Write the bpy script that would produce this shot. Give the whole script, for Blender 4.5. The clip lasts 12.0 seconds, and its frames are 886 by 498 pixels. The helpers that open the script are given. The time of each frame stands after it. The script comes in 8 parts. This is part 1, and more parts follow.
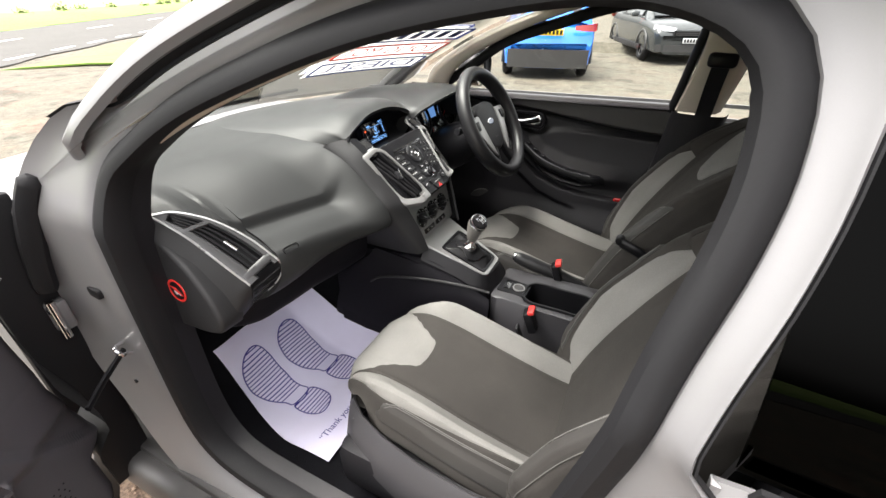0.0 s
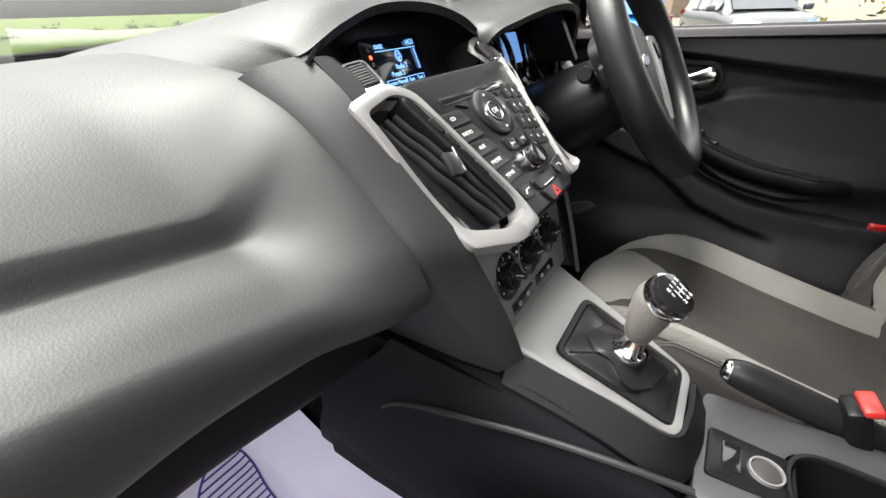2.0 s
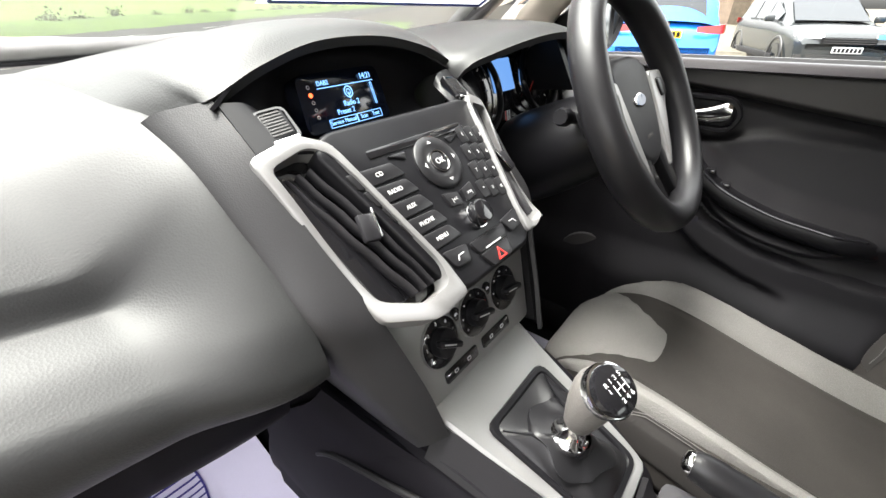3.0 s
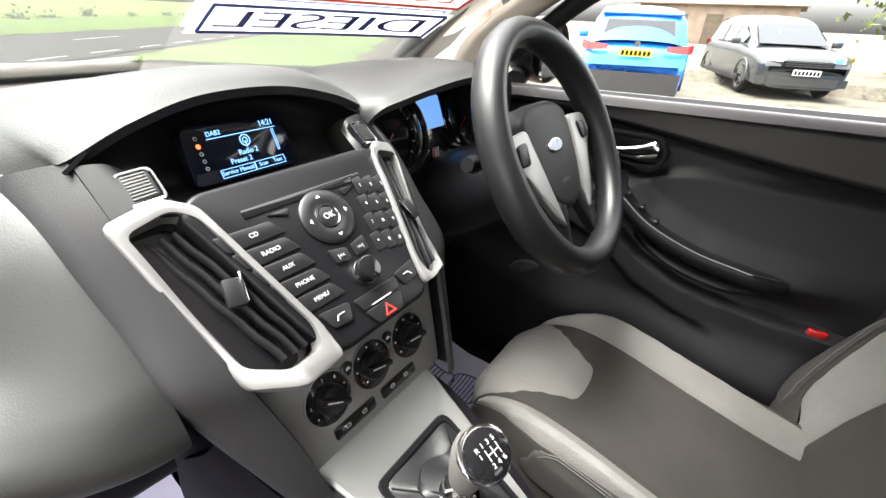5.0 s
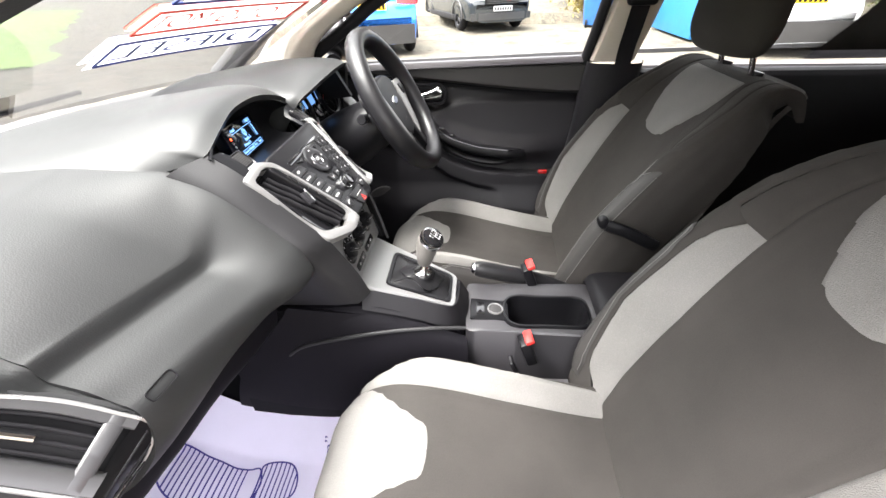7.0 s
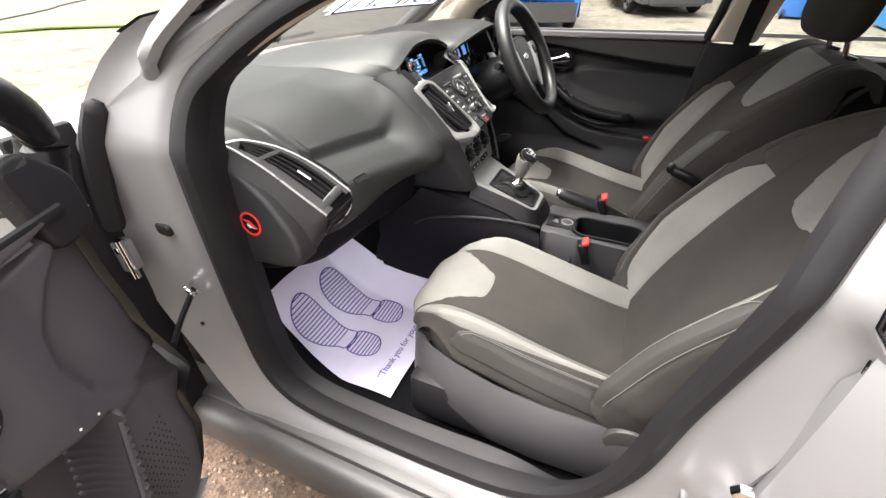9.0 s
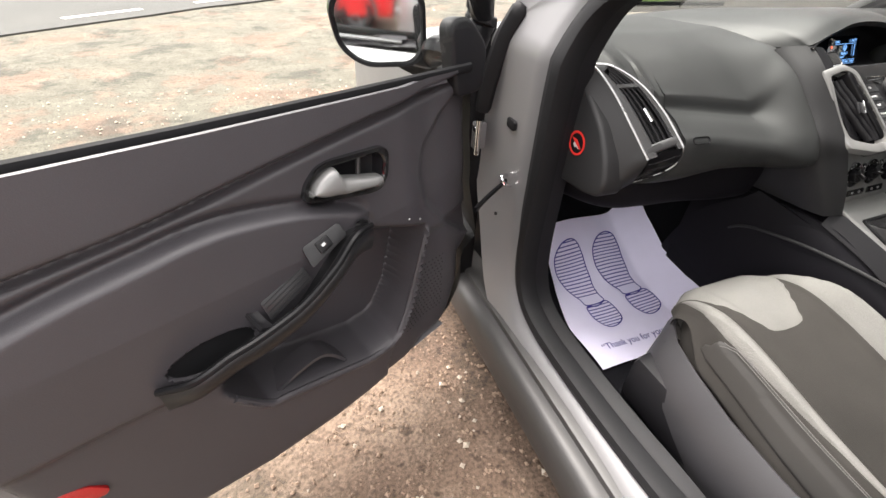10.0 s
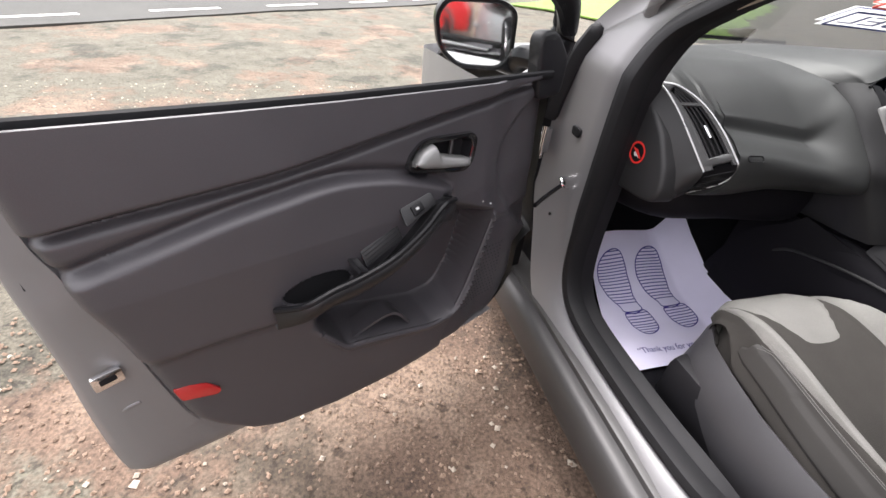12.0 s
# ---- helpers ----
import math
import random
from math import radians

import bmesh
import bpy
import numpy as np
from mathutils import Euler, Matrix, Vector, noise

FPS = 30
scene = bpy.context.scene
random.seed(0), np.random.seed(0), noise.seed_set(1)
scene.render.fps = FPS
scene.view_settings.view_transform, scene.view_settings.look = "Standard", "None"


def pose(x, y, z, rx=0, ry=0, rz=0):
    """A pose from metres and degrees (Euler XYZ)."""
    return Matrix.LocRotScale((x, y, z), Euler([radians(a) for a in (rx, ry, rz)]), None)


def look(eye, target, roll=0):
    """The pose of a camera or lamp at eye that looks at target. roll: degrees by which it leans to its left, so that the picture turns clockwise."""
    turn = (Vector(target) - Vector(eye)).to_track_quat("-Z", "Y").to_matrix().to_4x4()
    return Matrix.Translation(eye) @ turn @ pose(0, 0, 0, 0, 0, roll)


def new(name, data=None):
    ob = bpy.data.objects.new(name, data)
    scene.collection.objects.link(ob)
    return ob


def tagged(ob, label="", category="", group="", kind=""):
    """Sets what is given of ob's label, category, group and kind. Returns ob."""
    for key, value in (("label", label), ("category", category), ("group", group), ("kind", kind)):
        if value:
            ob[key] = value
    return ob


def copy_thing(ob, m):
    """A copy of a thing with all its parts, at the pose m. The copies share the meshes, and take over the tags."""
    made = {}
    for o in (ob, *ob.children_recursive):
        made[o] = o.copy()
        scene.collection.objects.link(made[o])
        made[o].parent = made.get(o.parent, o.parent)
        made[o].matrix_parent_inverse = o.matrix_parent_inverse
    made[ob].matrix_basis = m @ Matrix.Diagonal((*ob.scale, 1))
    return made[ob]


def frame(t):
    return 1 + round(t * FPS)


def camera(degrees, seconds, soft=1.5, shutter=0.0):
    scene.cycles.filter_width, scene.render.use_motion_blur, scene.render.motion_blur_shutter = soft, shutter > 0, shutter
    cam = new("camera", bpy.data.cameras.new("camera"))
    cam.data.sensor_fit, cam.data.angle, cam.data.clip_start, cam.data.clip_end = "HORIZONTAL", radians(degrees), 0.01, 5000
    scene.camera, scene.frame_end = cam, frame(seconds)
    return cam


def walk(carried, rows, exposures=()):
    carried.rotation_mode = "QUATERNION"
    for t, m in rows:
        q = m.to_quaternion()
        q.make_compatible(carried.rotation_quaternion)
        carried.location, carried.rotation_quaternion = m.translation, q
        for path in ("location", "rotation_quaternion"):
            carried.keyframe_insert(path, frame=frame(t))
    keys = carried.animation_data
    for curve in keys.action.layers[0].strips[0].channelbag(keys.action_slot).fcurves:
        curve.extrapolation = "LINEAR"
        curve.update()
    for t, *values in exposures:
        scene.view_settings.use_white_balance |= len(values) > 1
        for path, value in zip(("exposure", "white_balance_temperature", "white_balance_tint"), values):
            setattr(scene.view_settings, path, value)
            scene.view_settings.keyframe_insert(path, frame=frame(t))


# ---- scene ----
cam = camera(92.4, 12.0)
PATH = [
    (0, (-0.956, 0.013, 1.285), (0.577, 0.772, 0.249), 0.3),
    (0.5, (-0.894, 0.076, 1.269), (0.655, 0.77, 0.211), -0.1),
    (1, (-0.787, 0.176, 1.23), (0.745, 0.888, 0.16), -2.0),
    (1.5, (-0.586, 0.286, 1.091), (0.874, 1.161, 0.041), -3.5),
    (2, (-0.411, 0.374, 1.01), (1.046, 1.319, 0.018), -1.6),
    (2.5, (-0.323, 0.358, 1.029), (1.103, 1.354, 0.043), -0.3),
    (2.7, (-0.318, 0.347, 1.034), (1.091, 1.364, 0.044), -0.0),
    (4.3, (-0.205, 0.298, 1.099), (1.023, 1.441, 0.01), 3.6),
    (4.5, (-0.208, 0.297, 1.098), (1.049, 1.417, 0.019), 3.6),
    (5, (-0.232, 0.276, 1.086), (1.209, 1.268, 0.117), 2.6),
    (5.5, (-0.321, 0.28, 1.056), (1.265, 1.054, 0.114), 0.1),
    (6, (-0.424, 0.316, 1.052), (1.243, 0.821, 0.069), -1.2),
    (6.5, (-0.567, 0.307, 1.122), (1.133, 0.556, 0.099), -1.9),
    (6.7, (-0.629, 0.303, 1.156), (1.051, 0.47, 0.084), -2.2),
    (8.3, (-0.913, 0.213, 1.248), (0.674, 0.414, 0.048), -2.3),
    (8.5, (-0.946, 0.211, 1.232), (0.64, 0.481, 0.045), -1.3),
    (8.6, (-0.953, 0.219, 1.24), (0.619, 0.509, 0.037), 0.1),
    (9, (-1.067, 0.157, 1.214), (0.422, 0.813, 0.052), -0.5),
    (9.5, (-1.15, 0.123, 1.185), (-0.047, 1.271, -0.025), 1.1),
    (10, (-1.159, 0.1, 1.144), (-0.538, 1.555, -0.08), 2.9),
    (10.5, (-1.205, 0.073, 1.131), (-0.95, 1.624, -0.106), 3.8),
    (11, (-1.227, 0.06, 1.125), (-1.101, 1.62, -0.12), 4.1),
    (11.5, (-1.22, 0.055, 1.122), (-1.022, 1.618, -0.109), 4.9),
    (12, (-1.274, 0.009, 1.14), (-0.759, 1.544, -0.034), 6.6),
]
walk(cam, [(t, look(eye, target, roll)) for t, eye, target, roll in PATH],
     exposures=[(0, 2.8, 6750, 11), (0.5, 2.88, 6750, 11), (1.0, 3.05, 6750, 12), (1.5, 3.0, 6750, 12), (2.5, 3.3, 6700, 11), (4.5, 3.63, 6650, 11), (5.5, 3.45, 6650, 12), (6.0, 3.62, 6600, 13), (6.7, 3.74, 6600, 14), (8.5, 3.42, 6700, 12), (9.5, 2.92, 6900, 12), (10.5, 2.65, 6700, 13), (12, 2.45, 6500, 15)])

# ---- world and light ----
world = bpy.data.worlds.new("sky")
scene.world = world
world.use_nodes = True
wt = world.node_tree
bg = wt.nodes["Background"]
sky = wt.nodes.new("ShaderNodeTexSky")
sky.sky_type = 'NISHITA'
sky.sun_disc = False
sky.sun_elevation, sky.sun_rotation = radians(70), radians(-25)
sky.air_density, sky.dust_density, sky.ozone_density = 1.0, 6.0, 1.0
hsv = wt.nodes.new("ShaderNodeHueSaturation")
hsv.inputs["Saturation"].default_value = 0.1
wt.links.new(sky.outputs[0], hsv.inputs["Color"])
wt.links.new(hsv.outputs[0], bg.inputs[0])
bg.inputs[1].default_value = 0.15
sun_data = bpy.data.lights.new("sun", 'SUN')
sun_data.energy, sun_data.angle, sun_data.color = 0.3, radians(40), (1.0, 0.93, 0.84)
sun = new("sun", sun_data)
sun.matrix_basis = look((-1.05, 2.25, 7.0), (0, 0, 0))


# ---- materials ----
def mat(name, base, rough=0.5, metal=0.0, vary=0.15, scale=8.0, fine=300.0, bump=0.1, dist=0.001, coat=0.0, grain="noise", spec=0.5, rand=0.0):
    m = bpy.data.materials.new(name)
    m.use_nodes = True
    nt = m.node_tree
    N, L = nt.nodes, nt.links
    b = N["Principled BSDF"]
    tc = N.new("ShaderNodeTexCoord")
    n1 = N.new("ShaderNodeTexNoise")
    n1.inputs["Scale"].default_value, n1.inputs["Detail"].default_value = scale, 5
    L.new(tc.outputs["Object"], n1.inputs["Vector"])
    n2 = N.new("ShaderNodeTexNoise" if grain == "noise" else "ShaderNodeTexVoronoi")
    n2.inputs["Scale"].default_value = fine
    L.new(tc.outputs["Object"], n2.inputs["Vector"])
    add = N.new("ShaderNodeMath")
    add.operation = 'MULTIPLY_ADD'
    add.inputs[1].default_value, add.inputs[2].default_value = 0.5, 0.0
    L.new(n2.outputs[0], add.inputs[0])
    mx = N.new("ShaderNodeMath")
    mx.operation = 'MULTIPLY_ADD'
    mx.inputs[1].default_value = 1.0
    L.new(n1.outputs[0], mx.inputs[0])
    L.new(add.outputs[0], mx.inputs[2])
    ramp = N.new("ShaderNodeMapRange")
    ramp.inputs["From Min"].default_value, ramp.inputs["From Max"].default_value = 0.4, 1.1
    ramp.inputs["To Min"].default_value, ramp.inputs["To Max"].default_value = 1 - vary, 1 + vary
    L.new(mx.outputs[0], ramp.inputs["Value"])
    val = ramp.outputs[0]
    if rand:
        oi = N.new("ShaderNodeObjectInfo")
        rr = N.new("ShaderNodeMapRange")
        rr.inputs["To Min"].default_value, rr.inputs["To Max"].default_value = 1 - rand, 1 + rand
        L.new(oi.outputs["Random"], rr.inputs["Value"])
        mu = N.new("ShaderNodeMath")
        mu.operation = 'MULTIPLY'
        L.new(val, mu.inputs[0])
        L.new(rr.outputs[0], mu.inputs[1])
        val = mu.outputs[0]
    sc = N.new("ShaderNodeVectorMath")
    sc.operation = 'SCALE'
    sc.inputs[0].default_value = base
    L.new(val, sc.inputs["Scale"])
    L.new(sc.outputs[0], b.inputs["Base Color"])
    rr2 = N.new("ShaderNodeMapRange")
    rr2.inputs["To Min"].default_value, rr2.inputs["To Max"].default_value = max(0.02, rough - 0.1), min(1, rough + 0.08)
    L.new(n1.outputs[0], rr2.inputs["Value"])
    L.new(rr2.outputs[0], b.inputs["Roughness"])
    b.inputs["Metallic"].default_value = metal
    b.inputs["Coat Weight"].default_value = coat
    b.inputs["Coat Roughness"].default_value = 0.06
    b.inputs["Specular IOR Level"].default_value = spec
    if bump:
        bp = N.new("ShaderNodeBump")
        bp.inputs["Strength"].default_value, bp.inputs["Distance"].default_value = bump, dist
        L.new(n2.outputs[0], bp.inputs["Height"])
        L.new(bp.outputs[0], b.inputs["Normal"])
    return m


def glow(name, col, strength):
    m = bpy.data.materials.new(name)
    m.use_nodes = True
    b = m.node_tree.nodes["Principled BSDF"]
    b.inputs["Base Color"].default_value = (0.01, 0.01, 0.01, 1)
    b.inputs["Emission Color"].default_value = (*col, 1)
    b.inputs["Emission Strength"].default_value = strength
    return m


def glass_mat(name, tint=(0.92, 0.95, 0.93), gloss=1.0):
    m = bpy.data.materials.new(name)
    m.use_nodes = True
    nt = m.node_tree
    N, L = nt.nodes, nt.links
    N.remove(N["Principled BSDF"])
    tr, gl, mix, fr, sc = (N.new("ShaderNode" + k) for k in ("BsdfTransparent", "BsdfGlossy", "MixShader", "Fresnel", "Math"))
    tr.inputs[0].default_value = (*tint, 1)
    gl.inputs["Roughness"].default_value = 0.01
    fr.inputs[0].default_value = 1.45
    sc.operation = 'MULTIPLY'
    sc.inputs[1].default_value = gloss
    L.new(fr.outputs[0], sc.inputs[0])
    L.new(sc.outputs[0], mix.inputs[0])
    L.new(tr.outputs[0], mix.inputs[1])
    L.new(gl.outputs[0], mix.inputs[2])
    L.new(mix.outputs[0], N["Material Output"].inputs[0])
    return m


DASH = mat("dash_plastic", (0.021, 0.022, 0.022), 0.50, fine=560, bump=0.15, dist=0.0008, grain="vor", vary=0.10, spec=0.36)
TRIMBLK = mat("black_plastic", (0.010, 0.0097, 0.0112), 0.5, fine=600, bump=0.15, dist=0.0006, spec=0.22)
SATIN = mat("satin_black", (0.007, 0.007, 0.008), 0.32, fine=500, bump=0.03, spec=0.18)
GLOSS = mat("gloss_black", (0.008, 0.008, 0.009), 0.12, bump=0, coat=0.5)
GREYPL = mat("dark_grey_plastic", (0.030, 0.029, 0.029), 0.50, fine=500, bump=0.2, dist=0.0008)
BRIGHT = mat("bright_trim", (0.50, 0.50, 0.50), 0.30, metal=0.7, bump=0, vary=0.05)
# black plastic darkened further: the footwell's shade is in its colour
FOOTSHADE = mat("shaded_footwell_plastic", (0.0065, 0.0060, 0.0080), 0.6, fine=600, bump=0.15, dist=0.0006, spec=0.12)
# silver trim of the end vent, with shade put into the base colour
SILVSHADE = mat("shaded_silver", (0.075, 0.075, 0.077), 0.36, metal=0.35, fine=800, bump=0.03, vary=0.06)
KEYPL = mat("key_plastic", (0.012, 0.012, 0.013), 0.34, fine=700, bump=0.04, spec=0.35)
CHEEK = mat("stack_side_plastic", (0.016, 0.016, 0.017), 0.55, fine=850, bump=0.16, dist=0.0008, grain="vor", vary=0.10, spec=0.35)
FABD = mat("charcoal_fabric", (0.039, 0.036, 0.033), 0.95, fine=900, bump=0.5, dist=0.001, vary=0.3, spec=0.2)
FABL = mat("light_grey_fabric", (0.172, 0.168, 0.158), 0.95, fine=700, bump=0.6, dist=0.0012, vary=0.18, grain="vor", spec=0.2)
WING = mat("seat_wing_leatherette", (0.034, 0.032, 0.030), 0.6, fine=700, bump=0.15, dist=0.0006, grain="vor", vary=0.1)
COVERPL = mat("seat_cover_plastic", (0.036, 0.035, 0.038), 0.45, fine=500, bump=0.2, dist=0.0008)
THREAD = mat("stitching", (0.13, 0.127, 0.12), 0.9, bump=0)
PAINT = mat("silver_paint", (0.175, 0.173, 0.178), 0.40, metal=0.3, fine=900, bump=0.0, vary=0.04, coat=0.0)
SILV = mat("silver_trim", (0.225, 0.225, 0.222), 0.38, metal=0.45, fine=800, bump=0.03, vary=0.06)
CHROME = mat("chrome", (0.75, 0.75, 0.76), 0.12, metal=1.0, bump=0, vary=0.04)
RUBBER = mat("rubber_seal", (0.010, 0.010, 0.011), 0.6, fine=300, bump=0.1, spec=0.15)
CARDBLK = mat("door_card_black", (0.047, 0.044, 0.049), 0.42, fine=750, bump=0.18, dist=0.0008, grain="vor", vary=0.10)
CARPET = mat("carpet", (0.008, 0.008, 0.010), 1.0, fine=700, bump=1.0, dist=0.003, vary=0.4, spec=0.1)
BEIGE = mat("beige_trim", (0.52, 0.47, 0.40), 0.85, fine=600, bump=0.2, vary=0.08)
PAPER = mat("paper", (0.74, 0.71, 0.88), 0.8, scale=14, fine=500, bump=0.05, vary=0.04)
INK = mat("blue_ink", (0.045, 0.035, 0.24), 0.7, bump=0)
RED = mat("red_plastic", (0.55, 0.03, 0.025), 0.35, bump=0)
REFLRED = mat("red_reflector", (0.32, 0.012, 0.012), 0.2, bump=0.4, fine=500, coat=0.6)
WHITE = mat("white_print", (0.52, 0.52, 0.52), 0.6, bump=0)
LEATHER = mat("black_leather", (0.010, 0.010, 0.011), 0.38, fine=900, bump=0.14, dist=0.0006, grain="vor", spec=0.4)
MIRROR = mat("mirror_glass", (0.86, 0.88, 0.88), 0.02, metal=1.0, bump=0, vary=0.01)
SCREEN = mat("screen_glass", (0.004, 0.006, 0.012), 0.08, bump=0, coat=0.3)
BLUEGLOW = glow("screen_blue", (0.20, 0.48, 1.0), 0.26)
REDGLOW = glow("screen_red", (1.0, 0.10, 0.03), 0.5)
STICKER = mat("sticker_film", (0.78, 0.78, 0.78), 0.6, bump=0, vary=0.03)
_n = STICKER.node_tree.nodes
_t, _m = _n.new("ShaderNodeBsdfTranslucent"), _n.new("ShaderNodeMixShader")
_t.inputs[0].default_value = (.8, .8, .8, 1)
STICKER.node_tree.links.new(_n["Principled BSDF"].outputs[0], _m.inputs[1])
STICKER.node_tree.links.new(_t.outputs[0], _m.inputs[2])
STICKER.node_tree.links.new(_m.outputs[0], _n["Material Output"].inputs[0])
_m.inputs[0].default_value = 0.6
GLASS = glass_mat("window_glass")
WSGLASS = glass_mat("windscreen_glass", (0.88, 0.92, 0.89), 0.8)


# ---- shape helpers ----
def part(name, bm, material, parent=None, label="", smooth=True, kind=""):
    me = bpy.data.meshes.new(name)
    bmesh.ops.recalc_face_normals(bm, faces=bm.faces[:])
    bm.to_mesh(me)
    bm.free()
    me.materials.append(material)
    if smooth:
        me.shade_smooth()
        me.set_sharp_from_angle(angle=radians(40))
    ob = new(name, me)
    if parent is not None:
        ob.parent = parent
        if parent.type == 'EMPTY':
            ob.matrix_parent_inverse = parent.matrix_basis.inverted()
    tagged(ob, label, kind=kind)
    return ob


def thing(name, loc, label, category, group="", kind=""):
    e = new(name)
    e.empty_display_size = 0.05
    e.matrix_basis = Matrix.Translation(loc)
    return tagged(e, label, category, group, kind)


def spline(pts, n, a=0, z=None):
    """n points along a Catmull-Rom curve through pts, from point a to point z."""
    p = np.array(pts, float)
    if len(p) < 3:
        t = np.linspace(0, 1, n)[:, None]
        return p[0] * (1 - t) + p[-1] * t
    d = np.concatenate([[0], np.cumsum(np.linalg.norm(np.diff(p, axis=0), axis=1) ** 0.5 + 1e-9)])
    q = np.vstack([2 * p[0] - p[1], p, 2 * p[-1] - p[-2]])
    k = np.linspace(d[a], d[-1 if z is None else z], n)
    i = np.clip(np.searchsorted(d, k, side="right") - 1, 0, len(p) - 2)
    u = ((k - d[i]) / (d[i + 1] - d[i]))[:, None]
    o, b, c, e = q[i], q[i + 1], q[i + 2], q[i + 3]
    return 0.5 * (2 * b + (c - o) * u + (2 * o - 5 * b + 4 * c - e) * u ** 2 + (3 * b - o - 3 * c + e) * u ** 3)


def ringline(pts, n):
    """n points round a closed smooth line."""
    p = [Vector(q).to_3d() if len(q) == 2 else Vector(q) for q in pts]
    m = len(p)
    out = spline([p[i % m] for i in range(-2, m + 3)], m * 24 + 1, 2, m + 2)
    d = np.concatenate([[0], np.cumsum(np.linalg.norm(np.diff(out, axis=0), axis=1))])
    k = np.linspace(0, d[-1], n, endpoint=False)
    return np.array([[np.interp(v, d, out[:, j]) for j in range(3)] for v in k])


def polyline(pts, n, closed=True):
    """n points evenly round a straight-sided outline, corners kept."""
    p = np.array([tuple(q) + (0,) * (3 - len(q)) for q in pts], float)
    if closed:
        p = np.vstack([p, p[:1]])
    d = np.concatenate([[0], np.cumsum(np.linalg.norm(np.diff(p, axis=0), axis=1))])
    k = np.linspace(0, d[-1], n, endpoint=not closed)
    return np.array([[np.interp(v, d, p[:, j]) for j in range(3)] for v in k])


def rounded(pts, r, k=4):
    """A 2D outline with its corners rounded."""
    out, m = [], len(pts)
    for i in range(m):
        a, b, c = (Vector(pts[(i + j) % m][:2]) for j in (-1, 0, 1))
        d1, d2 = (a - b), (c - b)
        rr = min(r, d1.length * 0.45, d2.length * 0.45)
        p, q = b + d1.normalized() * rr, b + d2.normalized() * rr
        for j in range(k + 1):
            t = j / k
            out.append(tuple(p * (1 - t) ** 2 + b * 2 * t * (1 - t) + q * t ** 2))
    return out


def grid(P, bm=None, close_u=False, close_v=False, thick=0.0, caps=False):
    """A mesh from rows of points; thick gives it a back and edges."""
    bm = bm or bmesh.new()
    P = np.array(P, float)
    m, n = P.shape[:2]

    def sheet(Q, flip):
        V = [[bm.verts.new(Q[i, j]) for j in range(n)] for i in range(m)]
        for i in range(m if close_u else m - 1):
            for j in range(n if close_v else n - 1):
                a, b, c, d = V[i][j], V[(i + 1) % m][j], V[(i + 1) % m][(j + 1) % n], V[i][(j + 1) % n]
                bm.faces.new((d, c, b, a) if flip else (a, b, c, d))
        return V
    A = sheet(P, False)
    if caps and close_v:
        bm.faces.new(list(reversed(A[0])))
        bm.faces.new(A[-1])
    if thick:
        du = np.gradient(P, axis=0)
        dv = np.gradient(P, axis=1)
        nn = np.cross(du, dv)
        nn /= np.linalg.norm(nn, axis=2, keepdims=True) + 1e-12
        B = sheet(P - nn * thick, True)
        edge = [(i, 0) for i in range(m)] + [(m - 1, j) for j in range(1, n)] + [(i, n - 1) for i in range(m - 2, -1, -1)] + [(0, j) for j in range(n - 2, 0, -1)]
        if not (close_u or close_v):
            for k in range(len(edge)):
                (i, j), (i2, j2) = edge[k], edge[(k + 1) % len(edge)]
                bm.faces.new((A[i2][j2], A[i][j], B[i][j], B[i2][j2]))
    return bm


def loft(sections, nu=None, nv=None, closed=False, thick=0.0, caps=False):
    """Smooth surface through sections, each resampled to nv points and joined by nu rows."""
    nv = nv or max(len(s) for s in sections) * 3
    nu = nu or len(sections) * 3
    S = [ringline(s, nv) if closed else spline(s, nv) for s in sections]
    cols = [spline([s[j] for s in S], nu) for j in range(nv)]
    P = np.array(cols).transpose(1, 0, 2)
    return grid(P, close_v=closed, thick=thick, caps=caps)


def tube(pts, r, n=10, closed=False, bm=None, flat=1.0, up=(0, 0, 1)):
    bm = bm or bmesh.new()
    p = np.array(pts, float)
    m = len(p)
    rad = np.full(m, r) if np.isscalar(r) else np.array(r)
    rows = []
    for i in range(m):
        a = p[(i - 1) % m] if closed or i else p[0]
        b = p[(i + 1) % m] if closed or i < m - 1 else p[-1]
        t = Vector(b - a).normalized()
        s = t.cross(Vector(up))
        if s.length < 1e-3:
            s = t.cross(Vector((1, 0, 0)))
        s.normalize()
        w = s.cross(t)
        rows.append([Vector(p[i]) + float(rad[i]) * (s * math.cos(k * 2 * math.pi / n) + w * flat * math.sin(k * 2 * math.pi / n)) for k in range(n)])
    return grid(rows, bm, close_u=closed, close_v=True, caps=not closed)


def box(c, s, r=0.003, rot=None, seg=2, bm=None):
    """A box of size s with rounded edges."""
    b = bmesh.new()
    bmesh.ops.create_cube(b, size=1)
    bmesh.ops.scale(b, vec=s, verts=b.verts)
    if r:
        bmesh.ops.bevel(b, geom=b.edges[:], offset=min(r, min(s) * 0.45), segments=seg, affect='EDGES', profile=0.5)
    m = Matrix.Translation(c) @ (rot.to_4x4() if rot else Matrix())
    bmesh.ops.transform(b, matrix=m, verts=b.verts)
    return b if bm is None else join(bm, b)


def join(a, b):
    me = bpy.data.meshes.new("tmp")
    b.to_mesh(me)
    b.free()
    a.from_mesh(me)
    bpy.data.meshes.remove(me)
    return a


